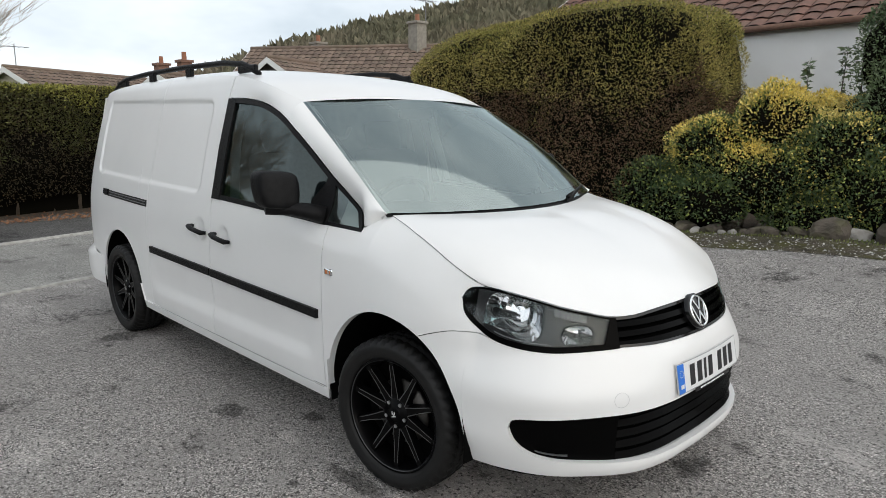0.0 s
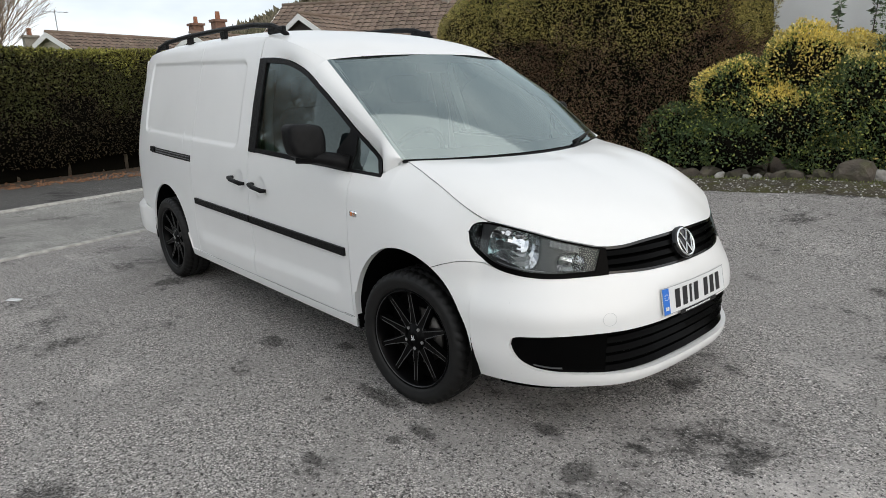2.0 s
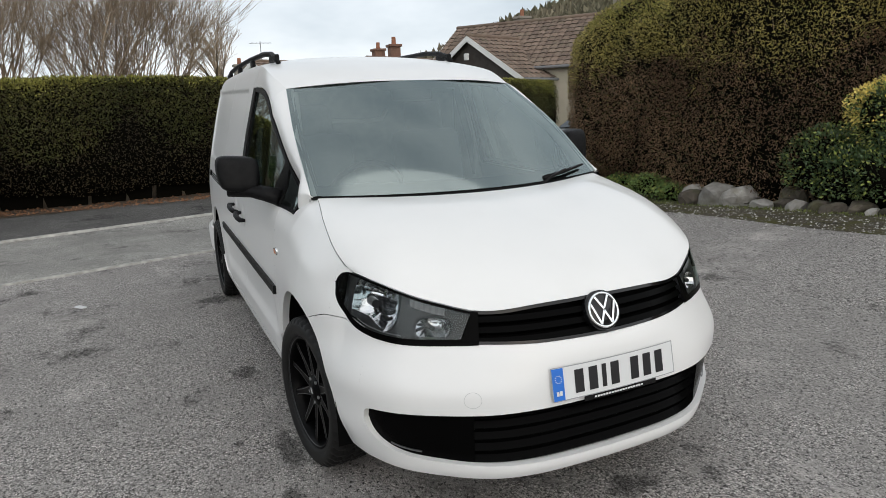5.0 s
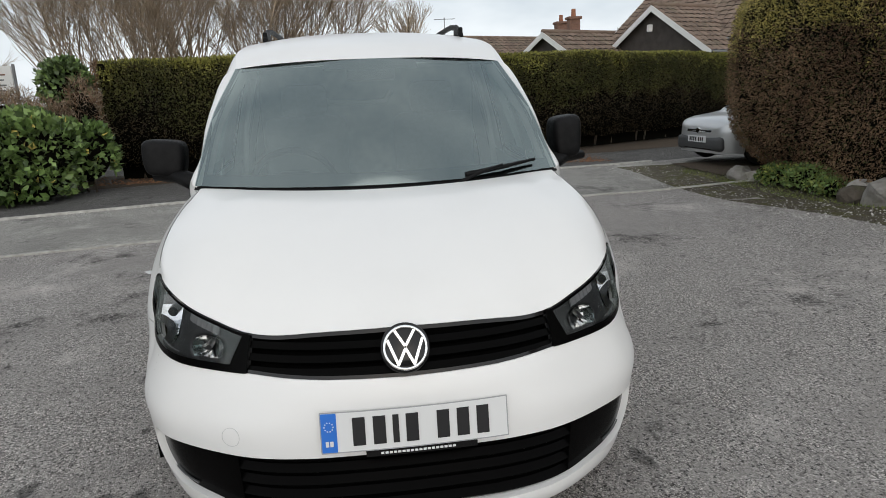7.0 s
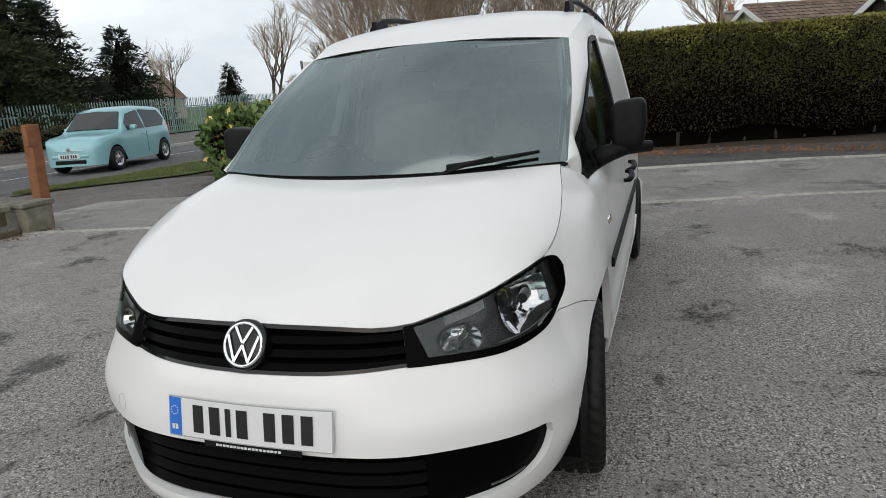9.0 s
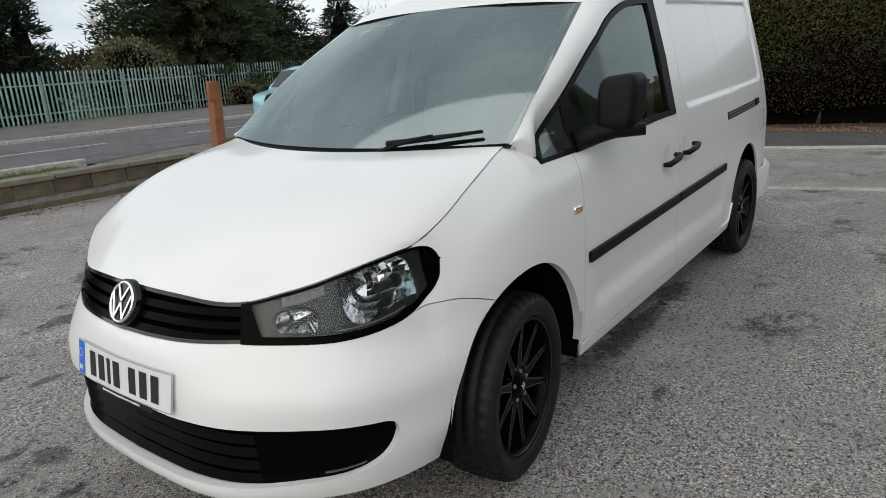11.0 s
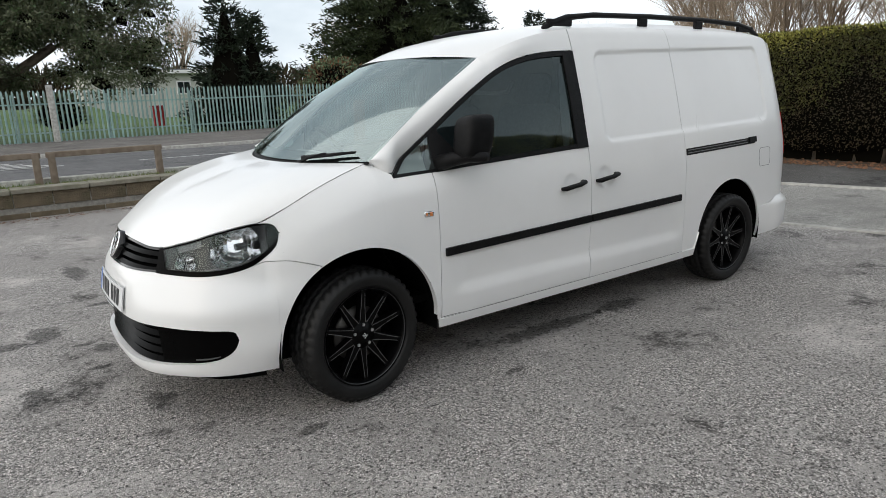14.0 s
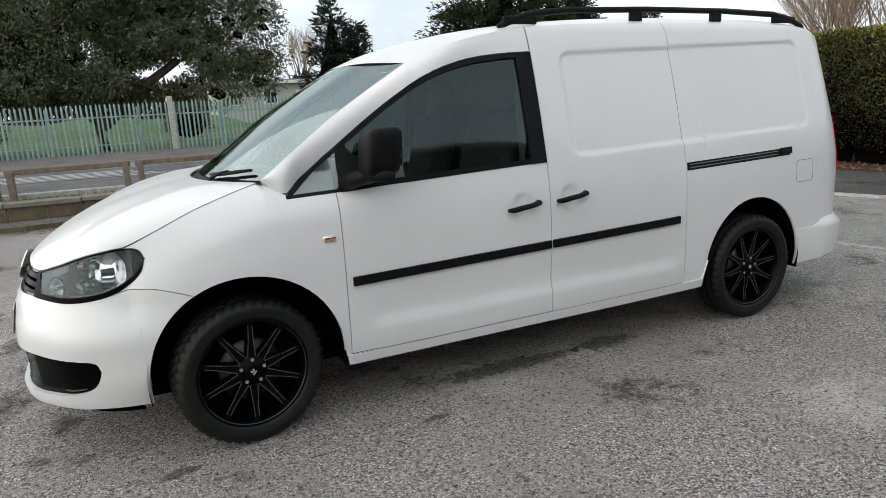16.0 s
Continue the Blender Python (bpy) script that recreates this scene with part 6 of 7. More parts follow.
conifer(-8.5, -26.2, 6.0, 2.2, 201, CONIFER, "dark double-topped conifer behind the fence", 2)
conifer(-18.2, -28.0, 9.6, 5.6, 202, CONIFER2, "broad dark conifer behind the fence", 1, 0.52)
conifer(-30.8, -30.5, 6.3, 3.0, 203, CONIFER, "dark conical conifer behind the fence")
conifer(-22.6, -29.5, 9.0, 4.8, 204, CONIFER, "tall dark conifer behind the fence", 1, 0.6)
conifer(-60, -44, 5.5, 2.4, 205, CONIFER, "small conifer in the distance")
bush("pale_shrub", "brownish pale-leaved shrub behind the fence", [(-13.2, -25.3, 2.0, 1.5, 0.8, 1.0), (-12.2, -25.4, 1.4, 1.0, 0.7, 0.8), (-14.6, -25.4, 1.6, 1.0, 0.7, 0.9)], lambda p, r: LEAFLITTER if r.uniform() < 0.35 else GREYLEAF, 5000, 0.14, 0.08, 38)


def evergreen_oak(x, y, seed):
    h = plant("evergreen_oak", "spreading evergreen tree with a leaning trunk behind the fence", "tree")
    r = rng(seed)
    limbs = [((x, y, 0), (x + 0.2, y, 1.3), (x - 0.3, y, 2.6), (x - 1.2, y, 4.2)), ((x + 0.1, y, 1.2), (x + 1.2, y, 2.6), (x + 2.4, y, 4.6)), ((x, y, 1.0), (x - 1.5, y + 0.3, 2.4), (x - 3.2, y + 0.3, 3.6)), ((x + 0.9, y, 2.2), (x + 0.6, y, 3.8), (x + 0.4, y, 5.6)), ((x + 4, y, 0), (x + 3.7, y, 2.0), (x + 4.4, y, 4.5))]
    for pts in limbs:
        vs, fs = tube(pts, [0.24 - 0.045 * i for i in range(len(pts))], 8)
        part("trunk", mesh_of("trunk", vs, fs, BARK), BARK, h)
    P, N, P2, N2 = [], [], [], []
    cents = []
    for k in range(270):
        a, t = r.uniform(0, 6.283), r.uniform(0, 1) ** 0.5
        c = np.array((x + 1.2 + math.cos(a) * t * 8.4, y + math.sin(a) * t * 2.2, r.uniform(2.5, 7.2) - 0.5 * t))
        if c[2] < 2.1:
            c[2] = 2.1 + r.uniform(0, 1)
        cents.append(c)
    cores = []
    for c in cents:
        rad = r.uniform(0.55, 1.05)
        cb = bmesh.new()
        bmesh.ops.create_icosphere(cb, subdivisions=2, radius=1, matrix=Matrix.Translation(c) @ Matrix.Diagonal((rad * 0.30, rad * 0.28, rad * 0.20, 1)))
        for q in cb.verts:
            q.co += Vector((lump(q.co, 2), lump(q.co, 2.3), lump(q.co, 2.7))) * 0.18
        cores.append(cb)
        for _ in range(int(900 * rad)):
            d = r.normal(size=3)
            d /= np.linalg.norm(d)
            q = c + d * rad * r.uniform(0.45, 1.05) * np.array((1.15, 1, 0.75))
            if r.uniform() < 0.7:
                P.append(q)
                N.append(d + np.array((0, 0, -0.3)))
            else:
                P2.append(q)
                N2.append(d + np.array((0, 0, -0.3)))
    for cb in cores:
        part("core", cb, SHADE_CORE, h)
    part("crown", leaf_mesh("crown", P, N, 0.165, 0.066, OAKLEAF, 41, 0.7), OAKLEAF, h)
    part("crown", leaf_mesh("crown", P2, N2, 0.14, 0.052, GLOSSLEAF, 42, 0.7), GLOSSLEAF, h)
    return h


evergreen_oak(1.2, -27.2, 301)
bush("undergrowth", "dark evergreen undergrowth behind the fence", [(8.6, -28.5, 1.1, 1.6, 0.9, 1.2), (6.4, -29.5, 1.2, 1.4, 0.9, 1.2), (10.8, -28.5, 1.3, 1.7, 0.9, 1.4), (-2.6, -34, 0.9, 1.2, 0.8, 0.9)], lambda p, r: GLOSSLEAF if r.uniform() < 0.5 else OAKLEAF, 7000, 0.17, 0.08, 43)


def far_woods():
    """A low line of bare woods at the far side of the field."""
    r = rng(77)
    P, N = [], []
    for _ in range(9000):
        x = r.uniform(-60, 45)
        hgt = 4.2 + 1.6 * lump((x, 0, 4), 0.25)
        P.append((x, -84 + r.normal() * 1.5, abs(r.uniform(0, 1)) * hgt))
        N.append((0.25 * r.normal(), 0.1, 1))
    ob = part("far_woods", leaf_mesh("far_woods", P, N, 1.5, 0.35, HEDGE_DARK, 78, 0.45), HEDGE_DARK, None)
    return tagged(ob, "distant line of bare brown woods beyond the field", "woods", "", "stuff")


far_woods()
bush("fence_shrub", "dark shrubs growing through the fence", [(-19, -22.9, 0.45, 1.2, 0.5, 0.5), (-21.5, -22.8, 0.4, 1.0, 0.4, 0.4), (-17, -23.1, 0.5, 0.9, 0.4, 0.5)], lambda p, r: GLOSSLEAF if r.uniform() < 0.6 else HEDGE_BROWN, 3000, 0.12, 0.06, 39)


def grass_tufts(name, n, area, hgt, mat, label, seed):
    r = rng(seed)
    P, N = [], []
    for _ in range(n):
        x, y, z = area(r)
        P.append((x, y, z))
        N.append((0, 0, 1))
    ob = part(name, leaf_mesh(name, P, N, hgt, 0.012, mat, seed, 0.35, 0.1), mat, None)
    return tagged(ob, label, "grass", "", "stuff")


GRASSBLADE = leafmat("grass_blade", (0.09, 0.135, 0.03), (0.17, 0.185, 0.06), 0.4, 0.6)
grass_tufts("verge_grass", 14000, lambda r: (r.uniform(-3.2, 6), r.uniform(-9.95, -6.95), 0.05), 0.07, GRASSBLADE, "rough grass on the verge behind the wall", 51)
grass_tufts("verge_grass", 9000, lambda r: (lambda x: (x, road_y(x, 6.25) + r.uniform(0, 1) * (0.2 + 1.9 * step(-6.4, -9.5, x)), 0.03))(r.uniform(-13.5, -6.7)), 0.06, GRASSBLADE, "short grass at the drive mouth", 52)
grass_tufts("moss_tufts", 5000, lambda r: (lambda x, y: (x, y, gz(x, y)))(r.uniform(-8, 6), 5.3 + abs(r.normal()) * 0.25), 0.035, GRASSBLADE, "moss and small weeds along the rockery", 53)


# ---- rockery stones ----
STONE = material("rockery_stone", (0.12, 0.10, 0.078), 0.9, col2=(0.055, 0.046, 0.036), scale=7, stain=(0.08, 0.085, 0.03), stain_scale=5, stain_amt=0.6, rand=0.35, bump=0.6, bump_scale=26)
PALESTONE = material("pale_stone", (0.40, 0.385, 0.36), 0.9, col2=(0.26, 0.24, 0.215), scale=9, stain=(0.13, 0.13, 0.06), stain_scale=6, stain_amt=0.5, rand=0.3, bump=0.6, bump_scale=26)


def rock(x, y, s, seed, mat, squat=0.65, label="weathered grey rockery stone half sunk in the bed"):
    rnd = random.Random(seed)
    b = bmesh.new()
    bmesh.ops.create_icosphere(b, subdivisions=2, radius=1)
    off = Vector((rnd.uniform(0, 50), rnd.uniform(0, 50), 0))
    for v in b.verts:
        k = 1 + 0.38 * noise.noise(v.co * 1.1 + off) + 0.10 * noise.noise(v.co * 3.5 + off)
        v.co = Vector([math.copysign(abs(c) ** 0.8, c) for c in v.co]) * k
    a, c = rnd.uniform(0.8, 1.35), rnd.uniform(0.7, 1.1)
    m = pose(x, y, gz(x, y) + s * squat * 0.42, rnd.uniform(-15, 15), rnd.uniform(-15, 15), rnd.uniform(0, 360)) @ Matrix.Diagonal((s * a, s * c, s * squat, 1))
    b.transform(m)
    ob = part("stone", b, mat, None)
    ob.data.polygons.foreach_set("use_smooth", [False] * len(ob.data.polygons))
    return tagged(ob, label, "stone", "rockery stones")


rs = random.Random(77)
x = -3.9
k = 0
while x < 4.5:
    s = rs.uniform(0.05, 0.14)
    rock(x, 5.62 + 0.1 * math.sin(x * 1.1) + rs.uniform(-0.06, 0.12), s, k, STONE if rs.random() < 0.75 else PALESTONE)
    if rs.random() < 0.55:
        rock(x + rs.uniform(-0.1, 0.1), 5.86 + rs.uniform(-0.05, 0.2), s * 0.9, k + 400, STONE)
    x += s * rs.uniform(1.5, 2.1)
    k += 1
for x, y, s, mt in ((-0.15, 5.5, 0.20, STONE), (0.45, 5.55, 0.22, STONE), (-7.0, 5.85, 0.17, PALESTONE), (-6.75, 5.7, 0.15, PALESTONE), (-6.55, 5.85, 0.14, PALESTONE), (-7.25, 6.0, 0.15, PALESTONE), (-4.35, 5.75, 0.26, PALESTONE), (-4.15, 5.5, 0.19, STONE), (-3.85, 5.65, 0.28, PALESTONE), (-3.5, 5.7, 0.25, PALESTONE), (-3.7, 6.2, 0.34, PALESTONE), (-3.2, 6.3, 0.28, PALESTONE), (-4.3, 6.3, 0.3, STONE), (-2.95, 6.0, 0.22, STONE)):
    rock(x, y, s, int(x * 100) % 999, mt, 0.75)

# ---- low block wall, pier, post and knee rails ----
BLOCK = material("wall_block", (0.16, 0.125, 0.08), 0.95, col2=(0.095, 0.075, 0.05), scale=6, stain=(0.07, 0.07, 0.03), stain_scale=4, stain_amt=0.5, rand=0.22, bump=0.6, bump_scale=45)
COPING = material("wall_coping", (0.26, 0.24, 0.195), 0.95, col2=(0.15, 0.14, 0.105), scale=7, stain=(0.11, 0.12, 0.06), stain_scale=5, stain_amt=0.6, rand=0.15, bump=0.5, bump_scale=50)
MORTAR = material("mortar", (0.27, 0.255, 0.23), 0.95, col2=(0.18, 0.17, 0.15), scale=20, bump=0.4, bump_scale=90)
TIMBER = material("weathered_timber", (0.155, 0.115, 0.088), 0.85, col2=(0.24, 0.19, 0.15), scale=9, bump=0.4, bump_scale=50)
REDTIMBER = material("stained_timber", (0.20, 0.075, 0.032), 0.75, col2=(0.28, 0.115, 0.05), scale=7, bump=0.3, bump_scale=60)

wall = empty("low_wall")
tagged(wall, "low weathered block wall with a flat concrete coping", "wall")
part("mortar_bed", box(4.7, -6.62, 0.13, 16.6, 0.15, 0.30), MORTAR, wall)
blk = []
for v in range(5):
    b = bmesh.new()
    bm_box(b, 0, 0, 0, 0.432, 0.19, 0.205, 0.008)
    for p in b.verts:
        p.co += Vector((lump(p.co * 5 + Vector((v, 0, 0)), 3), lump(p.co * 5, 4 + v), lump(p.co * 4, 2 + v))) * 0.006
    me = bpy.data.meshes.new("block")
    b.to_mesh(me)
    b.free()
    me.materials.append(BLOCK)
    blk.append(me)
for row, z in ((0, 0.02), (1, 0.232)):
    x = -3.45 - (0.0 if row else 0.16)
    while x < 12.6:
        ob = new("block", blk[rs.randrange(5)])
        ob.parent = wall
        ob.matrix_local = pose(x + 0.22, -6.62 + rs.uniform(-0.006, 0.006), z + (0.0 if row else -0.055), 0, rs.uniform(-0.4, 0.4), rs.uniform(-0.4, 0.4)) @ Matrix.Diagonal((1, 1, 0.86 if row else 1, 1))
        x += 0.446
x = -3.5
cm = bpy.data.meshes.new("coping")
b = box(0, 0, 0, 0.895, 0.27, 0.062, 0.01)
for p in b.verts:
    p.co += Vector((0, lump(p.co * 4, 3), lump(p.co * 4, 5))) * 0.006
b.to_mesh(cm)
b.free()
cm.materials.append(COPING)
while x < 12.6:
    ob = new("coping_stone", cm)
    ob.parent = wall
    ob.matrix_local = pose(x + 0.45, -6.62 + rs.uniform(-0.008, 0.008), 0.352 + rs.uniform(-0.003, 0.003), 0, rs.uniform(-0.5, 0.5), rs.uniform(-0.6, 0.6))
    x += 0.905


def pier(x, y):
    p = empty("gate_pier", pose(x, y, 0))
    tagged(p, "squat rough stone gate pier with a slab on top", "pier", "gate piers")
    b = box(0, 0, 0.16, 0.40, 0.36, 0.34, 0.03)
    bmesh.ops.subdivide_edges(b, edges=b.edges[:], cuts=2, use_grid_fill=True)
    for q in b.verts:
        q.co += Vector((lump(q.co, 6), lump(q.co, 7), lump(q.co, 8))) * 0.03
    part("shaft", b, COPING, p)
    part("cap", box(0, 0, 0.355, 0.46, 0.42, 0.06, 0.015), COPING, p)
    return p


pier(-3.80, -6.58)
pier(-9.6, -7.6)
post = empty("gate_post", pose(-4.12, -6.72, 0))
tagged(post, "leaning red-stained timber gate post", "post")
part("upright", box(0, 0, 0.66, 0.15, 0.15, 1.32, 0.01, pose(0, 0, 0, 0, -3, 0)), REDTIMBER, post)
part("cheek", box(0.09, 0.06, 1.17, 0.09, 0.06, 0.26, 0.006, pose(0, 0, 0, 0, -3, 0)), REDTIMBER, post)


def knee_rail(x0, x1, y):
    """Sawn timber rail let into two posts, weathered."""
    h = empty("knee_rail", pose(x0, y, 0))
    tagged(h, "low weathered timber knee rail on two posts", "railing", "knee rails on the verge")
    L = x1 - x0
    b = bm_box(bmesh.new(), L / 2, 0, 0.565, L + 0.02, 0.10, 0.10, 0.012)
    part("rail", b, TIMBER, h)
    for px in (0.07, L - 0.07):
        part("post", box(px, 0.02, 0.30, 0.11, 0.14, 0.60, 0.01), TIMBER, h)
        part("strap", box(px, 0, 0.617, 0.05, 0.11, 0.006, 0.002), GREYTRIM, h)
    return h


knee_rail(-1.62, 0.28, -9.95)
knee_rail(0.38, 2.35, -9.95)
knee_rail(2.45, 4.4, -9.95)

# ---- palisade fence ----
TEAL = material("fence_paint", (0.17, 0.28, 0.26), 0.55, col2=(0.27, 0.38, 0.36), scale=2, stain=(0.30, 0.34, 0.32), stain_scale=7, stain_amt=0.6, rand=0.18)


def fence_y(x):
    return -24.0 + 0.0 * x


fence = empty("palisade_fence", pose(0, 0, 0))
tagged(fence, "pale green steel palisade fence with pointed pales", "fence")
pb = bmesh.new()
prof = [(-0.036, 0.0), (-0.018, 0.016), (0.018, 0.016), (0.036, 0.0)]
lo = [pb.verts.new((px, py, 0.0)) for px, py in prof]
hi = [pb.verts.new((px, py, 1.66)) for px, py in prof]
tip = [pb.verts.new((px, py * 0.6, z)) for (px, py), z in zip(((-0.034, 0), (0.0, 0.016), (0.034, 0.0)), (1.73, 1.80, 1.73))]
for i in range(3):
    pb.faces.new((lo[i], lo[i + 1], hi[i + 1], hi[i]))
pb.faces.new((hi[0], hi[1], tip[1], tip[0]))
pb.faces.new((hi[1], hi[2], tip[1]))
pb.faces.new((hi[2], hi[3], tip[2], tip[1]))
pale_me = bpy.data.meshes.new("pale")
pb.to_mesh(pale_me)
pb.free()
pale_me.materials.append(TEAL)
x = 12.0
for k in range(298):
    ob = new("pale", pale_me)
    ob.parent = fence
    ob.matrix_local = pose(x, fence_y(x), 0.10, rs.uniform(-0.6, 0.6), rs.uniform(-0.7, 0.7), 0)
    x -= 0.158
fv, ff = [], []
while x > -46:
    k = len(fv)
    fv += [(v.co.x + x, v.co.y + fence_y(x), v.co.z + 0.10) for v in pale_me.vertices]
    ff += [tuple(i + k for i in q.vertices) for q in pale_me.polygons]
    x -= 0.158
tagged(part("far_pales", mesh_of("far_pales", fv, ff, TEAL, False), TEAL, fence), "", "", "", "stuff")
for xa in range(12, -46, -3):
    part("post", box(xa - 0.1, fence_y(xa) - 0.09, 0.9, 0.06, 0.10, 1.7, 0.004), TEAL, fence)
for z in (0.42, 1.42):
    part("rail", box(-17, fence_y(0) - 0.03, z, 58, 0.03, 0.05), TEAL, fence)
# concrete post before the fence
lp = empty("concrete_post", pose(-1.25, -23.5, 0.1))
tagged(lp, "plain pale concrete post before the fence", "post")
part("shaft", box(0, 0, 0.98, 0.20, 0.18, 1.96, 0.02), KERB, lp)

# ---- houses ----
ROOFTILE = material("roof_tile", (0.15, 0.105, 0.08), 0.9, col2=(0.21, 0.155, 0.12), scale=2.5, stain=(0.16, 0.15, 0.10), stain_scale=1.5, stain_amt=0.4, island=0.22, bump=0.3, bump_scale=60)
REDTILE = material("red_roof_tile", (0.205, 0.108, 0.082), 0.9, col2=(0.145, 0.085, 0.068), scale=3, stain=(0.10, 0.09, 0.06), stain_scale=2, stain_amt=0.5, island=0.2, bump=0.3, bump_scale=60)
RENDER_WHITE = material("white_render", (0.88, 0.88, 0.87), 0.9, col2=(0.84, 0.84, 0.825), scale=1.2, bump=0.25, bump_scale=120, stain=(0.5, 0.49, 0.45), stain_scale=0.8, stain_amt=0.3)
RENDER_CREAM = material("cream_render", (0.50, 0.45, 0.36), 0.9, col2=(0.42, 0.38, 0.30), scale=1.5, bump=0.25, bump_scale=100)
DARKCLAD = material("dark_cladding", (0.045, 0.038, 0.034), 0.85, col2=(0.065, 0.055, 0.05), scale=4)
BRICKRED = material("chimney_brick", (0.24, 0.13, 0.09), 0.9, col2=(0.17, 0.10, 0.075), scale=18, bump=0.4, bump_scale=60)
CHIMNEYPALE = material("chimney_render", (0.30, 0.275, 0.235), 0.9, col2=(0.22, 0.20, 0.17), scale=8, bump=0.3, bump_scale=60)
WHITEBOARD = material("white_board", (0.76, 0.76, 0.75), 0.5)
TERRACOTTA = material("chimney_pot", (0.30, 0.13, 0.075), 0.85)
DARKGLASS = material("dark_pane", (0.02, 0.025, 0.028), 0.06)


def roof_plane(name, p0, p1, q0, q1, tile, mat, parent):
    """Courses of lapped tiles between the eave p0-p1 and the ridge q0-q1."""
    p0, p1, q0, q1 = map(Vector, (p0, p1, q0, q1))
    slope = (q0 - p0).length
    rows = max(3, int(slope / tile))
    cols = max(3, int((p1 - p0).length / (tile * 0.95)))
    nrm = (p1 - p0).cross(q0 - p0).normalized()
    if nrm.z < 0:
        nrm = -nrm
    vs, fs = [], []
    for i in range(rows):
        a, c = i / rows, min(1, (i + 1.08) / rows)
        for j in range(cols):
            u0, u1 = (j + 0.02) / cols, (j + 0.98) / cols
            um = (u0 + u1) / 2
            k = len(vs)
            lift = 0.035 + rs.uniform(-0.006, 0.006)
            for u, h in ((u0, 0.0), (um - 0.15 / cols, 0.028), (um + 0.15 / cols, 0.028), (u1, 0.0)):
                lo_, hi_ = p0.lerp(p1, u), q0.lerp(q1, u)
                vs.append(lo_.lerp(hi_, a) + nrm * (lift + h))
            for u, h in ((u0, 0.0), (um - 0.15 / cols, 0.028), (um + 0.15 / cols, 0.028), (u1, 0.0)):
                lo_, hi_ = p0.lerp(p1, u), q0.lerp(q1, u)
                vs.append(lo_.lerp(hi_, c) + nrm * (0.004 + h))
            for u, h in ((u0, 0.0), (u1, 0.0)):
                lo_, hi_ = p0.lerp(p1, u), q0.lerp(q1, u)
                vs.append(lo_.lerp(hi_, a) + nrm * (lift - 0.03))
            fs += [(k, k + 1, k + 5, k + 4), (k + 1, k + 2, k + 6, k + 5), (k + 2, k + 3, k + 7, k + 6), (k + 8, k + 9, k + 3, k)]
    ob = part(name, mesh_of(name, vs, fs, mat, False), mat, parent)
    tagged(ob, "", "", "", "stuff")
    under = mesh_of("roof_board", [p0, p1, q1, q0], [(0, 1, 2, 3)], SEAM, False)
    part("roof_board", under, SEAM, parent)
    return ob


def gable_house(name, label, a, b, width, eave, ridge, wall_mat, tile_mat, tile=0.32, over=0.25, clad=None, group="bungalows"):
    """A bungalow whose ridge runs from a to b."""
    h = empty(name)
    tagged(h, label, "house", group)
    a, b = Vector((*a, 0)), Vector((*b, 0))
    d = (b - a).normalized()
    n = Vector((-d.y, d.x, 0))
    hw = width / 2
    up = Vector((0, 0, 1))
    for sg in (1, -1):
        w0, w1 = a + n * hw * sg, b + n * hw * sg
        me = mesh_of("wall", [w0, w1, w1 + up * eave, w0 + up * eave, w0 - n * sg * 0.2, w1 - n * sg * 0.2, w1 - n * sg * 0.2 + up * eave, w0 - n * sg * 0.2 + up * eave], [(0, 1, 2, 3), (4, 5, 6, 7), (3, 2, 6, 7)], wall_mat, False)
        part("wall", me, wall_mat, h)
        k = (ridge - eave) / hw
        e0, e1 = a - d * over + n * (hw + over) * sg + up * (eave - k * over), b + d * over + n * (hw + over) * sg + up * (eave - k * over)
        r0, r1 = a - d * over + up * ridge, b + d * over + up * ridge
        roof_plane("roof_tiles", e0, e1, r0, r1, tile, tile_mat, h)
        vs, fs = tube([e0 + n * sg * 0.05 - up * 0.03, e1 + n * sg * 0.05 - up * 0.03], 0.055, 8)
        part("gutter", mesh_of("gutter", vs, fs, BRICKRED if tile_mat is REDTILE else GREYTRIM), GREYTRIM, h)
    for end, sgn in ((a, -1), (b, 1)):
        g = [end + n * hw, end - n * hw, end - n * hw + up * eave, end + up * ridge, end + n * hw + up * eave]
        part("gable", mesh_of("gable", g + [q - d * sgn * 0.2 for q in g], [(0, 1, 2, 3, 4), (5, 6, 7, 8, 9)], clad or wall_mat, False), clad or wall_mat, h)
        for sg in (1, -1):
            e0 = end + d * sgn * (over - 0.02) + n * (hw + over) * sg + up * (eave - (ridge - eave) / hw * over)
            r0 = end + d * sgn * (over - 0.02) + up * ridge
            bd = [e0 + up * 0.02, r0 + up * 0.02, r0 - up * 0.20, e0 - up * 0.20]
            part("bargeboard", mesh_of("bargeboard", bd + [q + d * sgn * 0.03 for q in bd], [(0, 1, 2, 3), (4, 5, 6, 7), (0, 1, 5, 4), (3, 2, 6, 7)], WHITEBOARD, False), WHITEBOARD, h)
    vs, fs = tube([a - d * over + up * (ridge + 0.03), b + d * over + up * (ridge + 0.03)], 0.09, 8)
    part("ridge_tiles", mesh_of("ridge_tiles", vs, fs, tile_mat), tile_mat, h)
    return h


def chimney(parent, x, y, z0, z1, w, mat, pots=1):
    part("chimney", box(x, y, (z0 + z1) / 2, w, w, z1 - z0, 0.01), mat, parent)
    part("chimney_cap", box(x, y, z1 - 0.05, w + 0.12, w + 0.12, 0.10, 0.01), mat, parent)
    for k in range(pots):
        b = bmesh.new()
        bm_cyl(b, (x + (k - (pots - 1) / 2) * 0.25, y, z1), (x + (k - (pots - 1) / 2) * 0.25, y, z1 + 0.30), 0.10, 0.085, 10)
        part("chimney_pot", b, TERRACOTTA, parent)


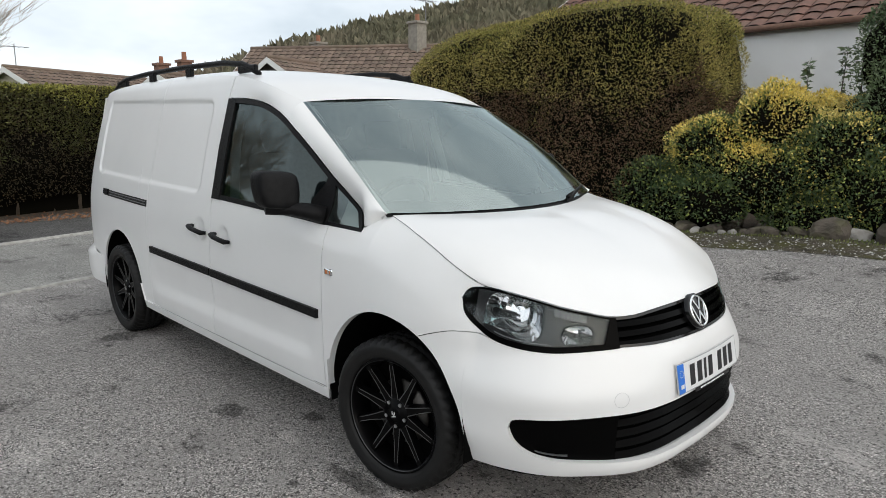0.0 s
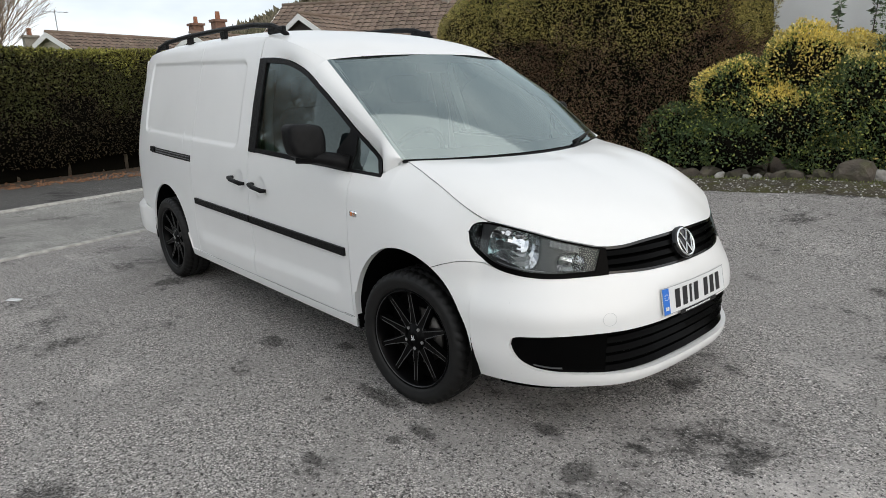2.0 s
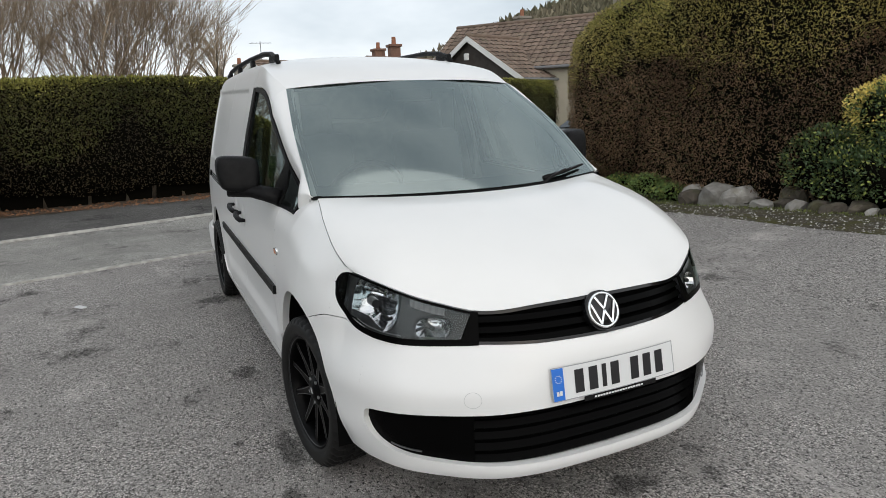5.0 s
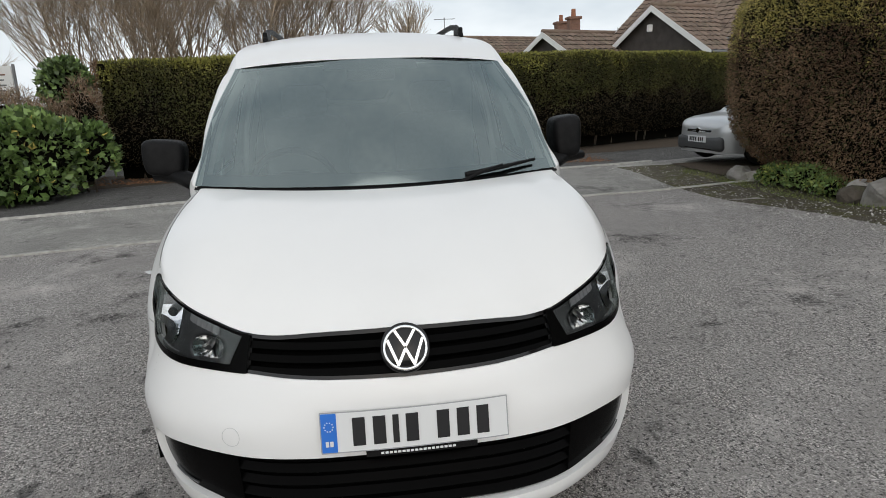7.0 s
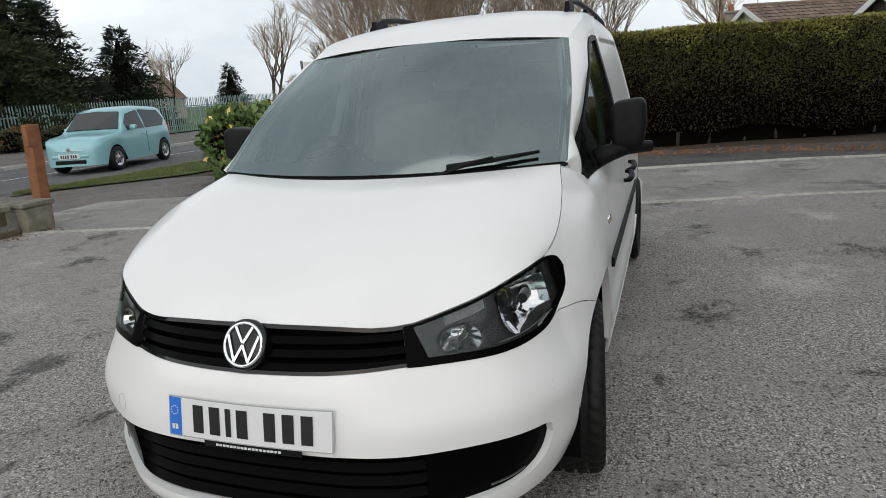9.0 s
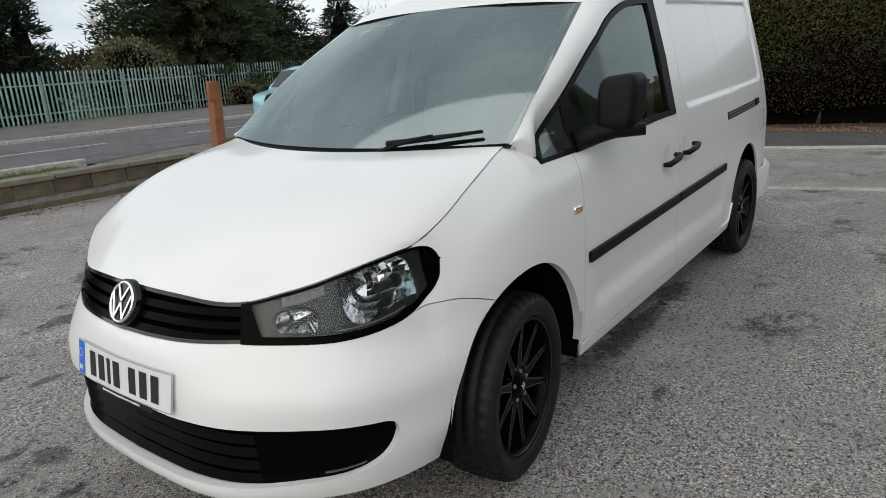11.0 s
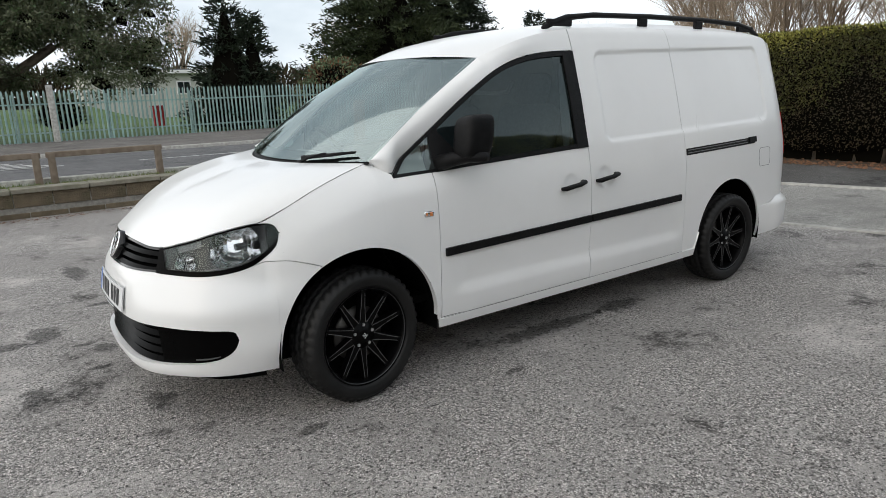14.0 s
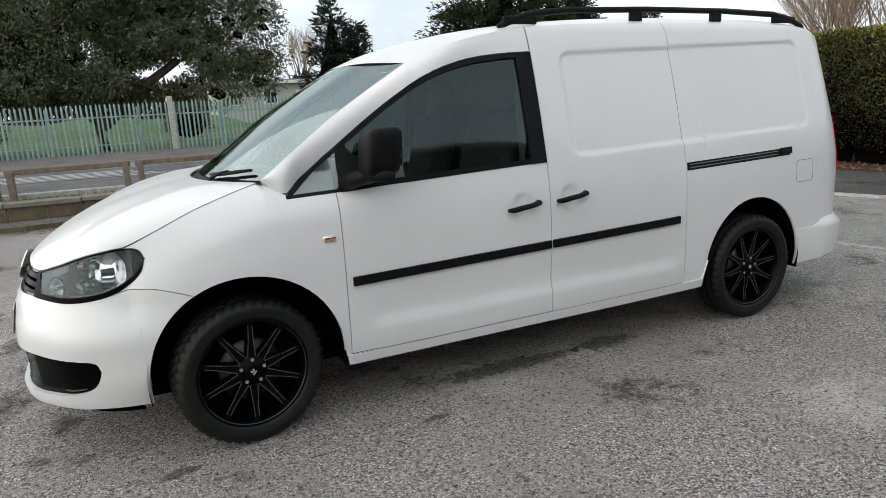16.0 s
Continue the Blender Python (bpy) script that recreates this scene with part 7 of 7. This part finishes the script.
def aerial(parent, x, y, z):
    b = bmesh.new()
    bm_cyl(b, (x, y, z), (x, y, z + 1.3), 0.018, 0.018, 5)
    bm_cyl(b, (x - 0.1, y - 0.5, z + 1.2), (x + 0.1, y + 0.5, z + 1.2), 0.012, 0.012, 4)
    for k in range(5):
        bm_cyl(b, (x - 0.25, y - 0.4 + 0.2 * k, z + 1.2), (x + 0.25, y - 0.4 + 0.2 * k, z + 1.2), 0.008, 0.008, 4)
    part("aerial", b, GREYTRIM, parent)


hA = gable_house("bungalow", "brown-tiled bungalow with a dark gable and white bargeboards", (-21.1, 10.95), (-24.4, 20.0), 5.0, 2.55, 4.12, RENDER_CREAM, ROOFTILE, clad=DARKCLAD)
part("gable_lamp", box(-21.0, 10.68, 3.35, 0.16, 0.16, 0.25, 0.02), WHITEBOARD, hA)
hB = gable_house("bungalow", "brown-tiled bungalow with a small front gable", (-22.9, 7.45), (-27.0, 16.5), 3.4, 2.5, 3.45, RENDER_CREAM, ROOFTILE, clad=DARKCLAD)
chimney(hB, -24.0, 8.85, 3.0, 4.1, 0.42, BRICKRED)
hC = gable_house("bungalow", "long brown-tiled bungalow with a cream gable and a tall chimney", (-25.5, 12.8), (-17.9, 18.6), 6.5, 3.0, 4.95, RENDER_CREAM, ROOFTILE)
chimney(hC, -19.6, 17.1, 4.3, 5.95, 0.55, CHIMNEYPALE)
aerial(hC, -19.4, 17.4, 5.6)
chimney(hC, -24.2, 15.2, 4.0, 5.35, 0.5, CHIMNEYPALE)
hD = gable_house("bungalow", "distant bungalow with a brick chimney", (-30, 4.2), (-34, 13), 6.0, 2.4, 3.9, RENDER_CREAM, ROOFTILE)
chimney(hD, -28.6, 9.8, 2.6, 4.35, 0.5, BRICKRED)
chimney(hD, -31.0, 3.6, 3.0, 3.85, 0.5, CHIMNEYPALE)
aerial(hD, -30.6, 4.6, 3.6)
hE = gable_house("bungalow", "white rendered bungalow with a red-tiled roof beside the bed", (-8.6, 13.4), (9.0, 13.4), 7.0, 3.28, 5.25, RENDER_WHITE, REDTILE, 0.30, 0.12)
hF = gable_house("bungalow", "distant red-roofed houses beyond the fence", (-66, -58), (-50, -62), 7, 2.6, 5.2, RENDER_CREAM, ROOFTILE)

# ---- school building behind the fence ----
sb = empty("school_building")
tagged(sb, "low pale flat-roofed building with white windows", "building")
PANEL = material("pale_panel", (0.50, 0.50, 0.45), 0.8, col2=(0.42, 0.42, 0.38), scale=1.0)
part("wall", box(-10.6, -55, 1.7, 8.4, 6, 3.4), PANEL, sb)
part("roof", box(-10.6, -55, 3.55, 9.0, 7, 0.32, 0.03), GREYTRIM, sb)
part("fascia", box(-10.6, -51.45, 3.5, 9.0, 0.06, 0.24), WHITEBOARD, sb)
for k in range(3):
    wx = -13.3 + k * 2.7
    wi = part("window", box(wx, -51.97, 2.3, 1.1, 0.08, 1.05, 0.01), WHITEBOARD, sb)
    part("pane", box(wx - 0.24, -51.90, 2.3, 0.42, 0.04, 0.85), DARKGLASS, wi)
    part("pane", box(wx + 0.24, -51.90, 2.3, 0.42, 0.04, 0.85), DARKGLASS, wi)
bench = empty("red_bin")
tagged(bench, "small red bin on the grass beyond the fence", "bin")
part("body", box(-6.4, -31, 0.62, 0.55, 0.5, 0.95, 0.04), material("red_plastic", (0.42, 0.03, 0.03), 0.5), bench)
part("lid", box(-6.4, -31, 1.13, 0.6, 0.55, 0.07, 0.02), material("dark_red_plastic", (0.30, 0.02, 0.02), 0.5), bench)

# ---- notice board at the drive mouth ----
nb = empty("notice_board", pose(-17.5, -9.8, 0))
tagged(nb, "white notice board on two posts", "sign")
part("board", box(0, 0, 2.05, 0.05, 1.05, 1.0, 0.01), WHITEBOARD, nb)
part("post", box(0, -0.58, 1.3, 0.06, 0.06, 2.6), GREYTRIM, nb)
part("post", box(0, 0.58, 1.3, 0.06, 0.06, 2.6), GREYTRIM, nb)
for k in range(5):
    part("line", box(0.03, 0.0, 2.32 - k * 0.14, 0.004, 0.7 - 0.1 * (k % 2), 0.04), BRICKRED if k == 0 else GREYTRIM, nb)

# ---- wooded hill ----
def hill():
    W1 = material("winter_wood", (0.19, 0.165, 0.12), 0.95, col2=(0.14, 0.14, 0.09), scale=0.02, island=0.3, spec=0.1)
    prof = spline([(95, 13.2), (112, 12.6), (122, 11.9), (130, 10.9), (137, 9.6), (143, 8.3), (148, 7.0), (152, 5.6), (157, 3.8), (163, 2.0), (170, 0.8), (178, 0.3)])
    vs, fs = [], []
    n, m = 84, 24
    r = rng(9)
    for i in range(n + 1):
        az = 95 + 83 * i / n
        for j in range(m + 1):
            t = j / m
            dist = 90 + 210 * t
            el = prof(az) * (t ** 0.75)
            z = 1.4 + dist * math.tan(radians(el)) + 1.2 * lump((az * 0.5, t * 9, 0), 1)
            vs.append((dist * math.cos(radians(az)), dist * math.sin(radians(az)), z - (1.5 if j == 0 else 0)))
    for i in range(n):
        for j in range(m):
            k = i * (m + 1) + j
            fs.append((k, k + 1, k + m + 2, k + m + 1))
    h = tagged(empty("hill"), "distant hillside covered in bare winter woods", "hill", "", "structure")
    part("slope", mesh_of("slope", vs, fs, W1), W1, h)
    # woods: crowds of small crowns
    P, N = [], []
    for _ in range(26000):
        az = r.uniform(100, 172)
        t = r.uniform(0.2, 1.0)
        dist = 90 + 210 * t
        el = prof(az) * (t ** 0.75)
        z = 1.4 + dist * math.tan(radians(el))
        P.append((dist * math.cos(radians(az)), dist * math.sin(radians(az)), z - 0.8))
        N.append((0.3 * r.normal(), 0.3 * r.normal(), 1))
    part("woods", leaf_mesh("woods", P, N, 4.6, 2.6, W1, 91, 0.25), W1, h)
    return h


hill()


# ---- parked cars ----
def car(name, label, m, paint, length=3.9, width=1.66, height=1.46, trim=None):
    """A small hatchback: body, glass house, wheels, lamps, grille and plate; its nose points along +x."""
    c = empty(name, m)
    tagged(c, label, "car")
    L, W, H = length, width / 2, height
    belt = 0.60 * H
    nose = L * 0.5
    top = spline([(nose, 0.37 * H), (nose - 0.03, 0.45 * H), (nose - 0.10, 0.505 * H), (nose - 0.30, 0.555 * H), (nose - 0.9, belt + 0.02), (nose - 1.02, belt + 0.06), (0.35, H - 0.10), (-0.15, H), (-1.1, H - 0.02), (-1.55, H - 0.10), (-nose + 0.16, belt + 0.10), (-nose, 0.5 * H)])
    wid = spline([(nose, W * 0.36), (nose - 0.04, W * 0.64), (nose - 0.13, W * 0.80), (nose - 0.35, W * 0.93), (nose - 0.9, W), (-nose + 0.6, W), (-nose + 0.15, W * 0.9), (-nose, W * 0.72)])
    rows, glass_l = [], []
    xs = [nose - L * (0.5 - 0.5 * math.cos(math.pi * i / 56)) for i in range(57)]
    ax = (nose - 0.72, -nose + 0.62)
    for x in xs:
        w, t = wid(x), top(x)
        lo = 0.20
        for a in ax:
            if abs(x - a) < 0.33:
                lo = max(lo, 0.29 + math.sqrt(0.33 ** 2 - (x - a) ** 2))
        b = min(belt, t - 0.02)
        row = [(w * 0.97, lo), (w, lo + (b - lo) * 0.4), (w, lo + (b - lo) * 0.7), (w * 0.975, b)]
        if t > belt + 0.05:
            k = (t - belt) / (H - belt)
            row += [(w * (0.975 - 0.10 * k), belt + (t - belt) * 0.45), (w * (0.975 - 0.22 * k), belt + (t - belt) * 0.86), (w * (0.975 - 0.30 * k), t - 0.02), (w * 0.4, t + 0.012)]
        else:
            row += [(w * 0.93, b + (t - b) * 0.6), (w * 0.85, t - 0.004), (w * 0.65, t), (w * 0.4, t + 0.006)]
        row.append((0, t + 0.015))
        rows.append(both([Vector((x, y, z)) for y, z in row]))
    body = grid("body", rows, paint, c)
    part("floor", box(0, 0, 0.28, L - 0.5, width - 0.3, 0.14), DARK, c)
    part("cabin_fill", box(-0.3, 0, 0.62, 2.6, width - 0.34, 0.5), DARK, c)
    for end in (0, -1):
        r0 = rows[end]
        cen = Vector((r0[0].x, 0, 0.35))
        part("bumper_face", mesh_of("bumper_face", r0 + [cen], [(i, i + 1, len(r0)) for i in range(len(r0) - 1)] + [(len(r0) - 1, 0, len(r0))], paint, False), paint, c)

    def pane(nm, pts, off=0.006):
        pts = [Vector(p) for p in pts]
        n = (pts[1] - pts[0]).cross(pts[-1] - pts[0]).normalized()
        mid = sum(pts, Vector()) / len(pts)
        if n.dot(mid - Vector((-0.4, 0, 0.6))) < 0:
            n = -n
        me = mesh_of(nm, [p + n * off for p in pts] + [p - n * 0.004 for p in pts], [tuple(range(len(pts)))] + [(i, (i + 1) % len(pts), (i + 1) % len(pts) + len(pts), i + len(pts)) for i in range(len(pts))], DARKGLASS, False)
        return part(nm, me, DARKGLASS, c, "dark window glass")

    def on(x, k):
        w, t = wid(x), top(x)
        kk = max(0, (t - belt) / (H - belt))
        f = 0.975 - (0.10 * kk * (k / 0.45) if k < 0.45 else 0.10 * kk + (0.12 * kk) * (k - 0.45) / 0.41)
        return Vector((x, w * f + 0.008, belt + (t - belt) * k))
    for sg in (1, -1):
        def f(v):
            return (v.x, sg * v.y, v.z)
        pane("side_window", [f(on(nose - 1.30, 0.08)), f(on(-0.28, 0.06)), f(on(-0.28, 0.84)), f(on(0.30, 0.80)), f(on(0.55, 0.66))])
        pane("side_window", [f(on(-0.36, 0.06)), f(on(-1.25, 0.08)), f(on(-1.45, 0.40)), f(on(-1.30, 0.80)), f(on(-0.36, 0.84))])
        # lamps and mirrors
        lx = nose - 0.26
        b = bmesh.new()
        bmesh.ops.create_uvsphere(b, u_segments=16, v_segments=10, radius=1, matrix=Matrix.Translation((lx, sg * W * 0.70, belt - 0.19)) @ pose(0, 0, 0, 0, 18, sg * 30) @ Matrix.Diagonal((0.10, 0.17, 0.075, 1)))
        hl = part("headlamp", smooth(b), CHROME, c, "clear headlamp")
        b = bmesh.new()
        bmesh.ops.create_uvsphere(b, u_segments=10, v_segments=6, radius=0.045, matrix=Matrix.Translation((nose - 0.10, sg * W * 0.66, 0.36)))
        part("fog_lamp", smooth(b), CHROME, c)
        part("door_mirror", smooth(bm_box(bmesh.new(), nose - 1.42, sg * (W + 0.07), belt + 0.09, 0.10, 0.17, 0.12, 0.03)), trim or paint, c)
        part("door_seam", box(-0.32, sg * (W + 0.001), 0.60, 0.008, 0.006, 0.55), SEAM, c)
        part("door_handle", box(-0.15, sg * (W + 0.01), belt - 0.10, 0.16, 0.025, 0.03, 0.008), paint, c)
        b = bmesh.new()
        part("rear_lamp", box(-nose + 0.13, sg * W * 0.80, belt - 0.02, 0.10, 0.14, 0.28, 0.03), RED, c)
        for a in ax:
            w = empty("wheel")
            w.parent = c
            w.matrix_local = pose(a, sg * (W - 0.10), 0.29, 0, 0, 0 if sg > 0 else 180)
            vs, fs = lathe([(0.18, -0.08), (0.24, -0.095), (0.285, -0.08), (0.29, 0), (0.285, 0.08), (0.25, 0.095), (0.19, 0.085)], 32)
            part("tyre", mesh_of("tyre", vs, fs, RUBBER), RUBBER, w)
            vs, fs = lathe([(0.0, 0.075), (0.05, 0.08), (0.06, 0.06), (0.17, 0.065), (0.185, 0.085)], 32)
            part("wheel_trim", mesh_of("wheel_trim", vs, fs, SILVER), SILVER, w, "silver wheel trim")
            for k in range(6):
                part("slot", box(0.115, 0.066, 0, 0.05, 0.008, 0.035, 0.003, pose(0, 0, 0, 0, 60 * k, 0)), DARK, w)
            vs, fs = lathe([(0.0, -0.02), (0.30, -0.02)], 24)
            part("arch_dark", mesh_of("arch_dark", vs, fs, DARK), DARK, w)
    # screens
    pane("windscreen", [(nose - 1.06, W * 0.84, belt + 0.07), (nose - 1.02, 0, belt + 0.085), (nose - 1.06, -W * 0.84, belt + 0.07), (0.40, -W * 0.70, H - 0.13), (0.37, 0, H - 0.10), (0.40, W * 0.70, H - 0.13)], 0.03)
    part("grille", box(nose - 0.035, 0, 0.56, 0.05, W * 0.85, 0.09, 0.02), GLOSSBLACK, c)
    part("grille_bar", box(nose - 0.005, 0, 0.56, 0.02, W * 0.83, 0.014, 0.004), CHROME, c)
    part("emblem", bm_cyl(bmesh.new(), (nose - 0.01, 0, 0.585), (nose + 0.018, 0, 0.585), 0.05, 0.045, 14), CHROME, c)
    part("lower_grille", box(nose - 0.02, 0, 0.30, 0.06, W * 0.95, 0.10, 0.02), GLOSSBLACK, c)
    part("bumper_strip", smooth(bm_box(bmesh.new(), nose - 0.13, 0, 0.36, 0.30, W * 1.5, 0.26, 0.07)) if trim else smooth(bm_box(bmesh.new(), nose - 0.10, 0, 0.425, 0.22, W * 1.16, 0.10, 0.045)), trim or paint, c)
    pl = part("plate", box(nose + 0.024, 0, 0.435, 0.012, 0.52, 0.11, 0.003), PLATEWHITE, c)
    for k in range(7):
        part("mark", box(nose + 0.032, -0.19 + k * 0.056 + (0.03 if k > 3 else 0), 0.435, 0.002, 0.036, 0.075), INK, pl)
    part("wiper", bm_cyl(bmesh.new(), (nose - 1.02, -0.45, belt + 0.10), (nose - 1.06, 0.25, belt + 0.13), 0.009, 0.006, 5), BLACK, c)
    return c


SILVERPAINT = material("silver_paint", (0.50, 0.51, 0.52), 0.3, 0.5, coat=0.5)
TEALPAINT = material("pale_teal_paint", (0.28, 0.55, 0.60), 0.3, 0.1, coat=0.6)
GREYBUMP = material("grey_bumper", (0.06, 0.062, 0.065), 0.6)
car("hatchback", "silver hatchback with grey bumpers parked on the lane", pose(-8.95, 8.1, 0.0, 0, 0, -84), SILVERPAINT, 4.1, 1.70, 1.42, GREYBUMP)
car("small_car", "pale turquoise small hatchback on the road", pose(-11.35, -12.65, 0.01, 0, 0, 14), TEALPAINT, 3.64, 1.6, 1.5)
